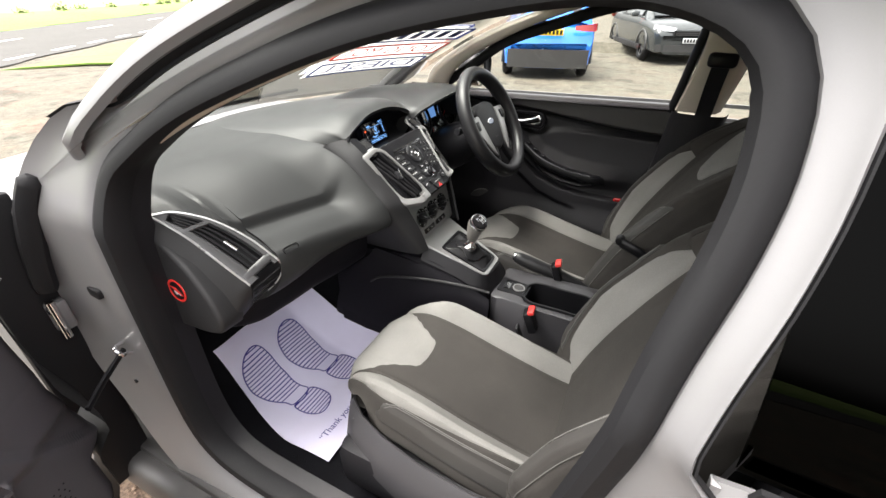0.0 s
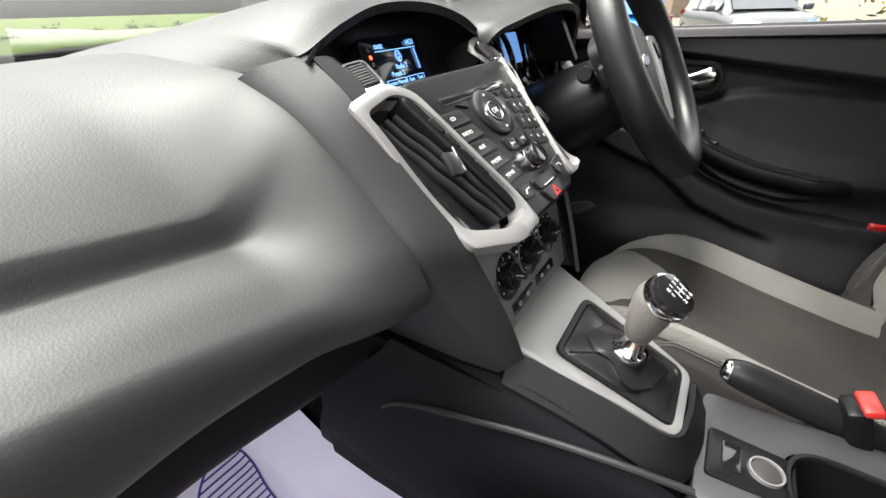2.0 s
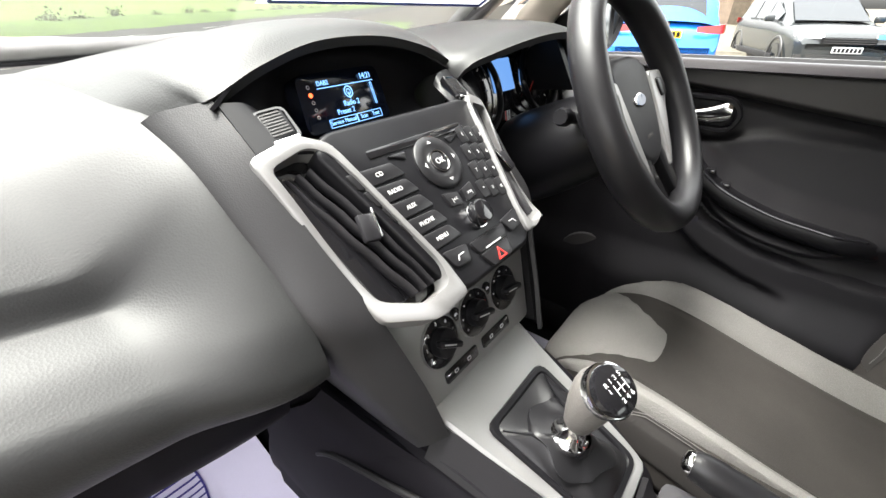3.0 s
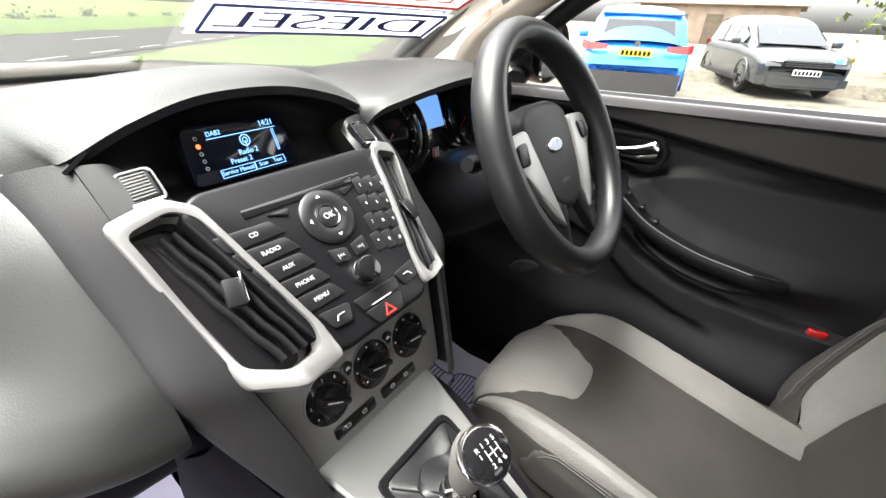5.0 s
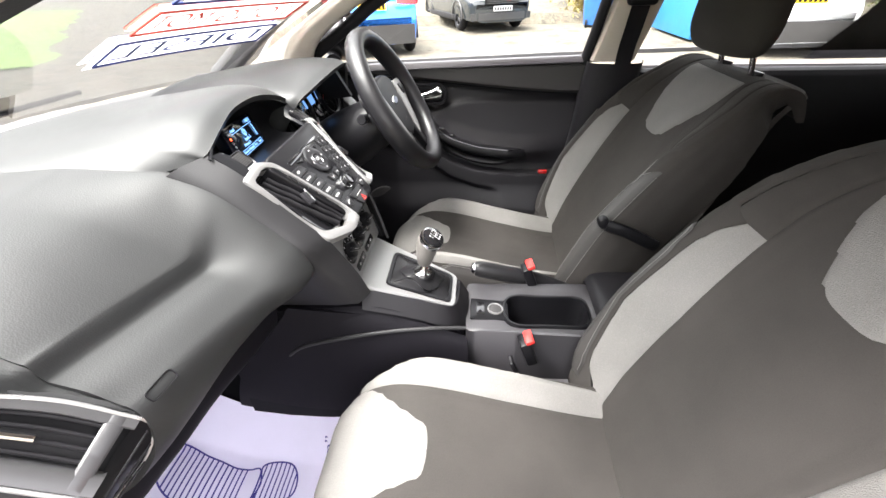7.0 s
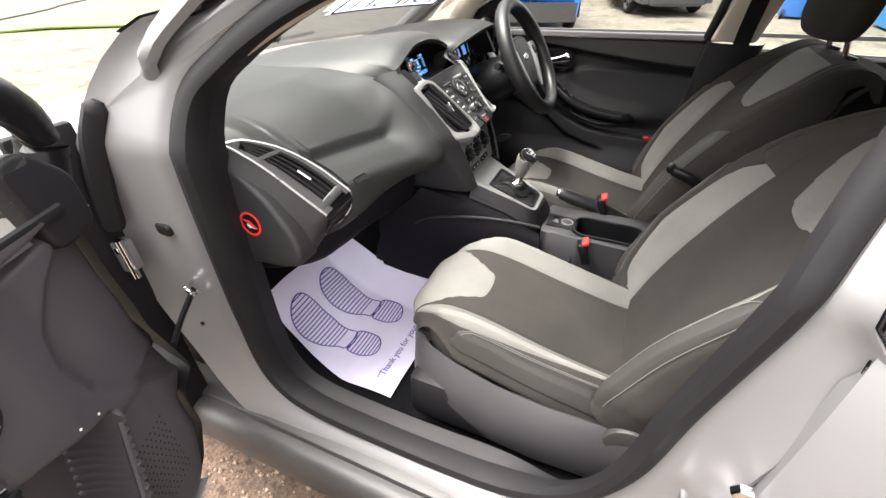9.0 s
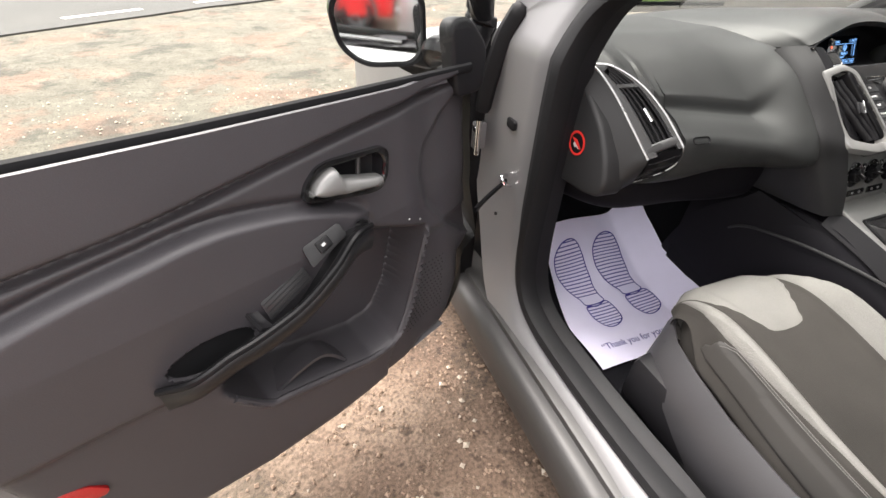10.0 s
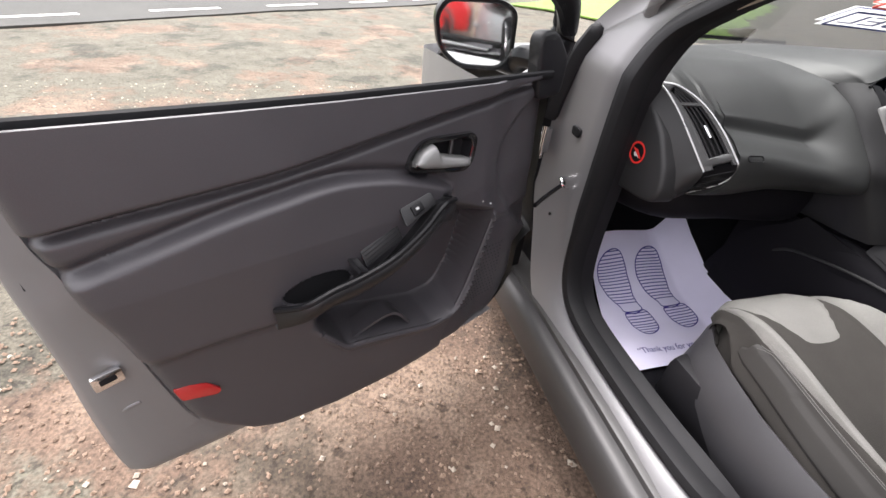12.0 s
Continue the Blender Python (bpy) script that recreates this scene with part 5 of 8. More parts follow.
part("collar", turned(kb - ax * .012, ax, [(0, .017), (.004, .019), (.010, .0185), (.014, .014), (.030, .0105), (.034, .0105)]), CHROME, gear, "chrome collar")
part("knob", turned(kb + ax * .016, ax, [(0, .011), (.004, .014), (.015, .0165), (.032, .0200), (.048, .0215), (.058, .0208), (.066, .017), (.069, .012), (.070, .004)]), mat("knob_leather", (.10, .095, .088), .42, fine=500, bump=.3, dist=.0008, grain="vor"), gear, "grey-black leather knob")
ktm = Vector((0, 0, 1)).rotation_difference(Vector((-.25, -.55, .8)).normalized()).to_matrix().to_4x4()
cp = part("knob_cap", turned(kb + ax * .079 + Vector((-.005, -.011, .004)), Vector((-.25, -.55, .8)).normalized(), [(-.012, .0225), (-.003, .0222), (.002, .0205), (.0045, .014), (.0055, .003)]), GLOSS, gear, "gloss black cap with a shift pattern")
part("cap_ring", turned(kb + ax * .079 + Vector((-.005, -.011, .004)), Vector((-.25, -.55, .8)).normalized(), [(-.014, .0235), (-.008, .0245), (-.004, .0240), (-.003, .022)]), CHROME, gear)
cm = Matrix.Translation(kb + ax * .079 + Vector((-.005, -.011, .004)) + Vector((-.25, -.55, .8)).normalized() * .0062) @ ktm @ Matrix.Rotation(radians(-10), 4, 'Z')
b = bmesh.new()
for x, y, w, h in ((-.003, 0, .0008, .010), (.003, 0, .0008, .010), (.009, 0, .0008, .010), (.003, 0, .0125, .0008), (-.009, .003, .0008, .004)):
    plate([(x - w / 2, y - h / 2), (x + w / 2, y - h / 2), (x + w / 2, y + h / 2), (x - w / 2, y + h / 2)], .0004, cm, bm=b)
part("shift_lines", b, WHITE, cp, smooth=False)
for ch, x, y in (("R", -.009, .0085), ("1", -.003, .009), ("3", .003, .009), ("5", .009, .009), ("2", -.003, -.009), ("4", .003, -.009), ("6", .009, -.009)):
    words(ch, .0062, shift(cm, x, y, 0), WHITE, cp)

# ---- handbrake ----
hb = thing("handbrake", (.10, .15, .53), "black handbrake lever with chrome button, lowered", "handbrake")
part("grip", loft([[(x + .016 * math.cos(a) * s, y, z + .019 * math.sin(a) * s) for a in np.linspace(0, 2 * math.pi, 10, endpoint=False)] for x, y, z, s in ((.080, .288, .622, .85), (.082, .27, .619, 1.05), (.087, .22, .606, 1.08), (.093, .17, .592, 1.0), (.098, .12, .575, .9), (.103, .06, .548, .8))], 24, 20, True, caps=True), LEATHER, hb)
part("button", turned(Vector((.080, .284, .623)), Vector((0, .98, .12)), [(0, .0125), (.008, .0125), (.012, .010), (.014, .004)], 20), CHROME, hb, "chrome release button")
part("boot", loft([[(.105 + r * math.cos(a), .075 + 1.5 * r * math.sin(a), z) for a in np.linspace(0, 2 * math.pi, 10, endpoint=False)] for r, z in ((.034, .545), (.030, .556), (.025, .558), (.018, .566))], 10, 24, True), LEATHER, hb)


# ---- seat belt buckles ----
def buckle(x, y, z, lean, grp):
    e = thing("seat_belt_buckle", (x, y, z - .08), "black seat belt buckle with a red button", "buckle", grp)
    r = Euler((radians(lean), 0, radians(8))).to_matrix()
    part("housing", box((x, y, z - .032), (.034, .022, .062), .005, r), SATIN, e)
    part("stalk", box((x, y + .01, z - .12), (.024, .008, .13), .003, r), TRIMBLK, e)
    part("red_button", box(Vector((x, y, z)) + r @ Vector((0, 0, .001)), (.033, .017, .010), .003, r), RED, e, "red release button")


buckle(-.108, .183, .598, -20, "front buckles")
buckle(.082, .165, .635, -20, "front buckles")


# ---- front seats ----
def seat_panel(S, v0, v1, uL, uR, nu, nv, seam=.004):
    """A padded cover panel of surface S between two edges, drawn in at its seams."""
    P = []
    for v in np.linspace(v0, v1, nv):
        a, b = uL(v), uR(v)
        row = []
        for t in np.linspace(0, 1, nu):
            e = min(t, 1 - t) * abs(b - a)
            ev = min(v - v0, v1 - v) * .5
            drop = seam * (math.exp(-e / .010) + math.exp(-ev / .006))
            row.append(S(lerp(a, b, t), v, -min(drop, seam * 1.3)))
        P.append(row)
    return grid(P)


def make_seat(cx):
    """Sports front seat; its middle at x = cx."""
    e = thing("front_seat", (cx, .25, .25), "charcoal and light grey fabric front seat with raised bolsters", "car seat", "front seats")
    cy = [(.02, .490), (.10, .500), (.22, .526), (.34, .557), (.43, .567), (.49, .555), (.524, .530), (.534, .500), (.522, .478), (.485, .468)]
    def even(c, n):
        d = np.concatenate([[0], np.cumsum(np.linalg.norm(np.diff(c, axis=0), axis=1))])
        return np.stack([np.interp(np.linspace(0, d[-1], n), d, c[:, j]) for j in range(3)], axis=1)
    cl = even(spline([(0, y, z) for y, z in cy], 401), 101)
    prof_x = [0, .050, .100, .128, .147, .159, .168, .176, .181, .185, .187, .185]
    prof_z = [-.004, -.002, .004, .022, .037, .036, .018, -.014, -.040, -.057, -.070, -.080]
    us = np.linspace(0, 1.2, 12)

    def C(u, v, off=0.0):
        """Cushion: u across (0 middle, 1.2 outer foot), v from back to front."""
        s = 1 if u >= 0 else -1
        a = abs(u)
        q = cl[int(np.clip(v, 0, 1) * 100)]
        q2 = cl[min(int(np.clip(v, 0, 1) * 100) + 1, 100)]
        t = Vector(q2 - q) if (q2 - q).any() else Vector((0, -.2, -1))
        nrm = Vector((0, -t.z, t.y)).normalized()
        if nrm.z < -.2:
            nrm = -nrm
        x, h = np.interp(a, us, prof_x), np.interp(a, us, prof_z)
        h *= float(np.interp(v, [0, .5, .8, .9, 1], [1.15, 1.0, .75, .5, .3])) if h > 0 else 1
        x *= float(np.interp(v, [0, .3, .6, 1], [.97, 1.0, 1.0, 1.0]))
        if x > .12:      # the outer edge rounds in towards the front
            h *= 1 - (1 - float(np.interp(v, [.62, .74, .82, 1], [1, .65, .25, .05]))) * float(smooth01(.12, .17, x))
            x = .12 + (x - .12) * float(np.interp(v, [.58, .66, .735, .80, .9, 1], [1, .95, .80, .55, .36, .25]))
        if h > 0:
            d = nrm * (h + off)
        else:
            fr = float(np.interp(v, [0, .65, .8, 1], [0, 0, .5, 1]))
            d = Vector((0, 0, h)) * (1 - .75 * fr) + nrm * off * .4
            x += off * .9
        back = .055 * float(smooth01(.05, .17, x) * smooth01(.50, .82, v))     # rounded front corners
        return (cx + s * x, q[1] + d.y - back, q[2] + d.z)

    k = .27   # edge of the middle panel in u
    ins = lambda v: float(np.interp(v, [.565, .572, .585, .79, 1.0], [.06, .088, .104, .250, .29]))
    part("cushion_middle", seat_panel(C, 0, 1.0, lambda v: -k, lambda v: k, 40, 70), FABD, e)
    part("cushion_insert", seat_panel(lambda u, v, off=0.0: C(u, v, off + .0035), .565, 1.0, lambda v: -ins(v), ins, 26, 36), FABL, e, "light grey front insert")
    for s in (-1, 1):
        out = lambda v: float(np.interp(v, [0, .12, .5, .62, .72, .80, .86, 1], [.38, .50, .63, .66, .62, .50, .33, .29]))
        part("cushion_bolster", seat_panel(C, .03, .86, lambda v: s * k, lambda v: s * out(v), 20, 50), FABL, e, "light grey bolster panel")
        part("cushion_side", seat_panel(C, 0, 1.0, lambda v: s * out(v), lambda v: s * 1.2, 22, 50, .003), FABD, e)
    # foam body under the cover
    foam = polyline(rounded([(-.166, .03), (.166, .03), (.166, .42), (.105, .500), (-.105, .500), (-.166, .42)], .045, 6), 80)
    top_z = lambda y: float(np.interp(y, [c[0] for c in cy[:6]], [c[1] for c in cy[:6]]))
    rows = []
    for w, lift in ((.97, None), (1.0, -.050), (.97, -.036), (.85, -.028), (.3, -.026)):
        pts = [(p[0] * w, .26 + (p[1] - .26) * w) for p in foam]
        rows.append([(cx + x, y, .43 if lift is None else top_z(y) + lift) for x, y in pts])
    part("cushion_body", grid(rows, close_v=True), FABD, e)
    # backrest
    bl = even(spline([(0, y, z) for y, z in ((.055, .485), (.035, .54), (.005, .62), (-.035, .71), (-.085, .80), (-.14, .885), (-.195, .95), (-.235, .985), (-.275, .995), (-.315, .98), (-.34, .93))], 401), 121)
    hw = lambda v: float(np.interp(v, [0, .15, .45, .66, .74, .80, .88, 1], [.90, .98, 1.0, 1.0, .94, .85, .75, .70]))
    bx_ = [0, .056, .112, .140, .166, .190, .212, .228, .239, .244, .242, .234]
    bz_ = [.0, .0, .003, .012, .032, .055, .066, .060, .040, .005, -.04, -.085]

    def B(u, v, off=0.0):
        s = 1 if u >= 0 else -1
        a = abs(u)
        i = int(np.clip(v, 0, 1) * 120)
        q, q2 = bl[i], bl[min(i + 1, 120)]
        t = Vector(q2 - q) if (q2 - q).any() else Vector((0, -.3, -1))
        nrm = Vector((0, t.z, -t.y)).normalized()
        if i > 80 and nrm.z < 0:
            nrm = Vector((0, -.5, .9)).normalized() if nrm.y > -.99 else nrm
        x, h = np.interp(a, us, bx_) * hw(v), np.interp(a, us, bz_)
        h = h * float(np.interp(v, [0, .12, .3, .55, .75, .9], [.75, 1.0, 1.0, .75, .25, .0])) if h > 0 else h * float(np.interp(v, [0, .6, .8, 1], [1, 1, .6, .1]))
        return (cx + s * x, q[1] + nrm.y * (h + off), q[2] + nrm.z * (h + off))

    kb2 = lambda v: float(np.interp(v, [0, .1, .35, .55, .7, 1], [.34, .33, .33, .36, .38, .36]))
    insb = lambda v: float(np.interp(v, [.57, .578, .59, .80, .9], [.06, .085, .105, .31, .33]))
    part("back_middle", seat_panel(B, 0, 1.0, lambda v: -kb2(v), kb2, 40, 90), FABD, e)
    part("back_insert", seat_panel(lambda u, v, off=0.0: B(u, v, off + .0035), .57, .82, lambda v: -insb(v), insb, 26, 36), FABL, e, "light grey shoulder panel")
    for s in (-1, 1):
        lo = lambda v: float(np.interp(v, [.04, .10, .3, .5, .58], [.40, .52, .62, .60, .50]))
        part("back_bolster", seat_panel(B, .04, .58, lambda v: s * kb2(v), lambda v: s * lo(v), 18, 60), FABL, e, "light grey side panel")
        part("shoulder", seat_panel(B, .58, 1.0, lambda v: s * kb2(v), lambda v: s * .62, 16, 40), FABD, e)
        part("back_side", seat_panel(B, 0, 1.0, lambda v: s * (lo(v) if v < .58 else .62), lambda v: s * 1.2, 26, 70, .003), FABD, e)
        # smooth padded wings on the outer sides, edged with stitching
        cw = lambda v: float(np.interp(v, [.05, .09, .56, .63, .66], [.80, .62, .66, .72, .82]))
        part("cushion_wing", seat_panel(lambda u, v, off=0.0: C(u, v, off + .0045), .05, .66, lambda v: s * cw(v), lambda v: s * .90, 16, 50, .003), WING, e, "smooth grey-black side wing")
        for q in (.012, .028):
            part("stitching", tube([C(s * (cw(v) + q), v, .0055) for v in np.linspace(.10, .60, 50)], .0006, 5), THREAD, e)
        bw = lambda v: float(np.interp(v, [.05, .10, .3, .44, .50, .53], [.56, .54, .635, .635, .68, .80]))
        part("back_wing", seat_panel(lambda u, v, off=0.0: B(u, v, off + .0045), .05, .53, lambda v: s * bw(v), lambda v: s * .83, 16, 50, .003), WING, e, "smooth grey-black backrest wing")
        for q in (.012, .028):
            part("stitching", tube([B(s * (bw(v) + q if q < .02 else .845), v, .0055) for v in np.linspace(.07, .515, 50)], .0007, 5), THREAD, e)
    # back shell
    part("back_shell", loft([[(cx - .22 * w, y, z), (cx - .15 * w, y - .03, z), (cx, y - .04, z), (cx + .15 * w, y - .03, z), (cx + .22 * w, y, z)] for y, z, w in ((-.03, .44, .9), (-.07, .55, 1.0), (-.16, .75, 1.05), (-.27, .93, .8), (-.325, .975, .72))], 20, 24, thick=.01), FABD, e)
    # head restraint
    for s in (-1, 1):
        part("headrest_post", tube(spline([(cx + s * .065, -.275, .96), (cx + s * .065, -.265, 1.02), (cx + s * .065, -.25, 1.08)], 8), .006, 10), CHROME, e, "chrome head restraint post")
        part("post_guide", disc(.013, .012, face_frame((cx + s * .065, -.283, 1.002), (1, 0, 0), (0, .95, .2)), 16, .003), SATIN, e)
    part("headrest", loft([[(cx + w * math.cos(a) * (1 if abs(math.cos(a)) < .8 else .97), y + d * math.sin(a), z) for a in np.linspace(0, 2 * math.pi, 16, endpoint=False)] for y, z, w, d in ((-.238, 1.030, .07, .02), (-.235, 1.037, .115, .045), (-.236, 1.07, .136, .060), (-.240, 1.12, .138, .062), (-.246, 1.17, .130, .056), (-.254, 1.205, .10, .042), (-.258, 1.218, .04, .015))], 30, 40, True, caps=True), FABD, e, "charcoal fabric head restraint")
    # plastic base with runners
    for s in (-1, 1):
        cov = [(.512, ((.055, .490), (.072, .474), (.078, .440), (.070, .400), (.045, .370))), (.498, ((.108, .496), (.122, .474), (.126, .440), (.118, .400), (.080, .366))), (.475, ((.142, .494), (.165, .462), (.178, .420), (.172, .365), (.130, .335))),
               (.440, ((.165, .488), (.192, .462), (.205, .410), (.196, .345), (.150, .310))), (.370, ((.190, .490), (.212, .462), (.226, .405), (.215, .335), (.160, .300))), (.280, ((.205, .483), (.224, .452), (.236, .395), (.224, .325), (.160, .295))),
               (.180, ((.210, .478), (.228, .447), (.238, .390), (.226, .320), (.160, .290))), (.080, ((.210, .480), (.226, .450), (.234, .390), (.222, .320), (.160, .290))),
               (.020, ((.210, .500), (.230, .475), (.236, .400), (.220, .320), (.160, .290))), (-.050, ((.205, .500), (.222, .470), (.222, .400), (.210, .320), (.160, .290)))]
        rows = np.array([[(cx + s * x, y, z) for x, z in sec] for y, sec in cov])
        part("side_cover", grid(rows, thick=-.006 * s), COVERPL, e, "dark grey plastic seat side cover with sharp creases")
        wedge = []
        for i in np.linspace(0, 1, 24):          # black wedge laid on the cover, painting the shade of a hollow
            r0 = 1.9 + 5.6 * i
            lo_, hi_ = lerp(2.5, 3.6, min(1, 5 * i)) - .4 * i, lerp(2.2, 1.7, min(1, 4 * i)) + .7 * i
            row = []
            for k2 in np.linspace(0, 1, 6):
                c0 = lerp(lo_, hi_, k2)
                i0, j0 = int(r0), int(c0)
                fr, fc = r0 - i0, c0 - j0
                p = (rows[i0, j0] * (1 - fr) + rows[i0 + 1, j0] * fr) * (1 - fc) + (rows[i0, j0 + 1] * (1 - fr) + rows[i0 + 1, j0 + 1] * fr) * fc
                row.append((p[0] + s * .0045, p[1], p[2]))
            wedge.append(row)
        part("cover_wedge", grid(wedge, thick=-.002 * s), TRIMBLK, e, "black wedge on the side cover, shade of a hollow")
        part("recline_knob", turned(Vector((cx + s * .232, -.005, .455)), Vector((s, 0, 0)), [(0, .020), (.018, .020), (.020, .016), (.034, .016), (.038, .012)], 18), SATIN, e, "black recliner knob")
        part("runner", box((cx + s * .17, .18, .268), (.035, .62, .03), .006), SATIN, e, "metal seat runner")
    part("front_apron", loft([[(cx + x, y - .012 - .11 * abs(x / .22) ** 2, z) for x in (-.17, -.10, 0, .10, .17)] for y, z in ((.530, .475), (.518, .42), (.47, .345), (.39, .30))], 14, 20, thick=.01), GREYPL, e)
    part("seat_pan", box((cx, .2, .37), (.46, .56, .14), .03), TRIMBLK, e)
    # recliner pivot and lever
    for s in (-1, 1):
        part("pivot_cover", disc(.045, .02, face_frame((cx + s * .234, .02, .47), (0, s, 0), (0, 0, 1)), 24, .006), GREYPL, e)
    return e


seat_p = make_seat(-.322)
copy_thing(seat_p, Matrix.Translation((.33, .25, .25)))
lever = thing("seat_lever", (.11, -.02, .72), "small black lever on the side of the driver's backrest", "lever")
part("lever_arm", tube(spline([(.072, .02, .745), (.064, -.02, .735), (.062, -.06, .715), (.066, -.085, .70)], 16), .008, 10, flat=1.6), SATIN, lever)
part("lever_boss", disc(.012, .02, face_frame((.070, .025, .748), (0, -1, 0), (0, 0, 1)), 18, .004), SATIN, lever)

# ---- rear bench ----
bench = thing("rear_seat", (0, -.85, .25), "dark fabric rear bench seat with light grey panels", "car seat")
part("bench_cushion", loft([[(x, y, z + .015 * math.cos(x * 9)) for x in (-.60, -.45, -.3, -.15, 0, .15, .3, .45, .60)] for y, z in ((-.58, .30), (-.565, .44), (-.60, .515), (-.75, .52), (-.95, .49), (-1.05, .46))], 26, 44, thick=.02), FABD, bench)
for s in (-1, 1):
    part("bench_panel", loft([[(s * (.33 + w), y, z) for w in (-.19, -.09, 0, .09, .19)] for y, z in ((-.575, .50), (-.62, .535), (-.75, .542), (-.88, .525))], 12, 16, thick=.012), FABL, bench, "light grey rear seat panel")
part("bench_back", loft([[(x, y, z) for x in (-.60, -.3, 0, .3, .60)] for y, z in ((-1.02, .46), (-1.0, .55), (-1.06, .75), (-1.15, .95), (-1.22, 1.0), (-1.28, .96))], 20, 26, thick=.02), FABD, bench)
for x in (-.36, .36):
    part("bench_headrest", box((x, -1.2, 1.07), (.22, .08, .14), .03, seg=4), FABD, bench)

# ---- seat belts ----
belt = thing("seat_belt", (.60, -.10, .4), "black seat belt hanging on the pale centre pillar", "seat belt")
part("webbing", loft([[(.540, -.090, 1.115), (.564, -.088, 1.045), (.592, -.088, .965), (.584, -.080, .7), (.580, -.060, .42)], [(.542, -.136, 1.115), (.566, -.133, 1.045), (.594, -.132, .965), (.586, -.122, .7), (.582, -.100, .42)]], 4, 20, thick=.002), TRIMBLK, belt)
part("belt_guide", box((.541, -.113, 1.125), (.030, .075, .040), .012, seg=3), SATIN, belt)

# ---- steering wheel ----
WC, WN = Vector((.343, .492, .923)), Vector((0, -.866, .5))
wup = Vector((0, .5, .866))
WF = face_frame(WC, (1, 0, 0), wup)
wheel = thing("steering_wheel", WC, "black leather steering wheel with silver spokes", "steering wheel")
rim = [WF @ Vector((.161 * math.cos(a), .161 * math.sin(a), .012)) for a in np.linspace(0, 2 * math.pi, 72, endpoint=False)]
rad = [.0188 + .002 * max(0, math.cos(2 * (a - .6))) for a in np.linspace(0, 2 * math.pi, 72, endpoint=False)]
part("rim", tube(rim, rad, 14, True, flat=1.15, up=WN), LEATHER, wheel, "smooth black leather rim")
hub_o = rounded([(1.36 * a, 1.22 * c) for a, c in [(-.058, .045), (-.03, .058), (.03, .058), (.058, .045), (.055, -.01), (.035, -.062), (.0, -.075), (-.035, -.062), (-.055, -.01)]], .025, 6)
part("airbag_cover", plate(hub_o, .05, shift(WF, 0, 0, .006), .014, 4), TRIMBLK, wheel, "black padded hub")
part("hub_emblem", plate([(.022 * math.cos(a), .010 * math.sin(a)) for a in np.linspace(0, 2 * math.pi, 30, endpoint=False)], .004, shift(WF, 0, .006, .0085), .0015), CHROME, wheel, "plain oval emblem")
part("emblem_face", plate([(.019 * math.cos(a), .0078 * math.sin(a)) for a in np.linspace(0, 2 * math.pi, 30, endpoint=False)], .001, shift(WF, 0, .006, .0091)), mat("emblem_blue", (.25, .28, .35), .3, metal=.4, bump=0), wheel)
words("AIRBAG", .008, shift(WF, 0, -.045, .0065), GREYPL, wheel)
for s in (-1, 1):
    sp = rounded([(s * .045, .030), (s * .152, .028), (s * .154, -.008), (s * .10, -.014), (s * .055, -.02)], .01)
    spk = part("spoke", plate(sp, .018, shift(WF, 0, 0, .0), .005, 3), SATIN, wheel)
    sv = rounded([(s * .070, .040), (s * .126, .036), (s * .134, .008), (s * .106, -.018), (s * .072, -.078), (s * .046, -.104), (s * .058, -.03)], .009)
    part("silver_insert", plate(sv, .008, shift(WF, 0, 0, .009), .003, 3), SILV, spk, "silver spoke insert")
    part("switch_pad", plate(rounded([(s * .086, .026), (s * .112, .024), (s * .116, -.002), (s * .092, -.004)], .007), .005, shift(WF, 0, 0, .0125), .002), SATIN, spk)
    lo = rounded([(s * .010, -.055), (s * .044, -.058), (s * .078, -.138), (s * .048, -.152)], .006)
    part("lower_spoke", plate(lo, .014, shift(WF, 0, 0, .004), .004, 2), SATIN, wheel)
part("column_shroud", loft([[WF @ Vector((w * math.cos(a), w * .85 * math.sin(a) - .015, z)) for a in np.linspace(0, 2 * math.pi, 16, endpoint=False)] for w, z in ((.062, -.035), (.068, -.05), (.078, -.10), (.085, -.16), (.085, -.22))], 14, 30, True, caps=True), SATIN, wheel, "black steering column shroud")
for s in (-1, 1):
    st2 = tube([WF @ Vector((s * lerp(.06, .155, t), .015 + .012 * t, -.055 + .02 * t)) for t in np.linspace(0, 1, 10)], [.008] * 6 + [.010, .0115, .0115, .009], 10)
    part("column_stalk", st2, SATIN, wheel, "black column stalk")
part("ignition", turned(WF @ Vector((.085, -.06, -.10)), WN, [(0, .015), (.02, .015), (.024, .012)], 18), SATIN, wheel)

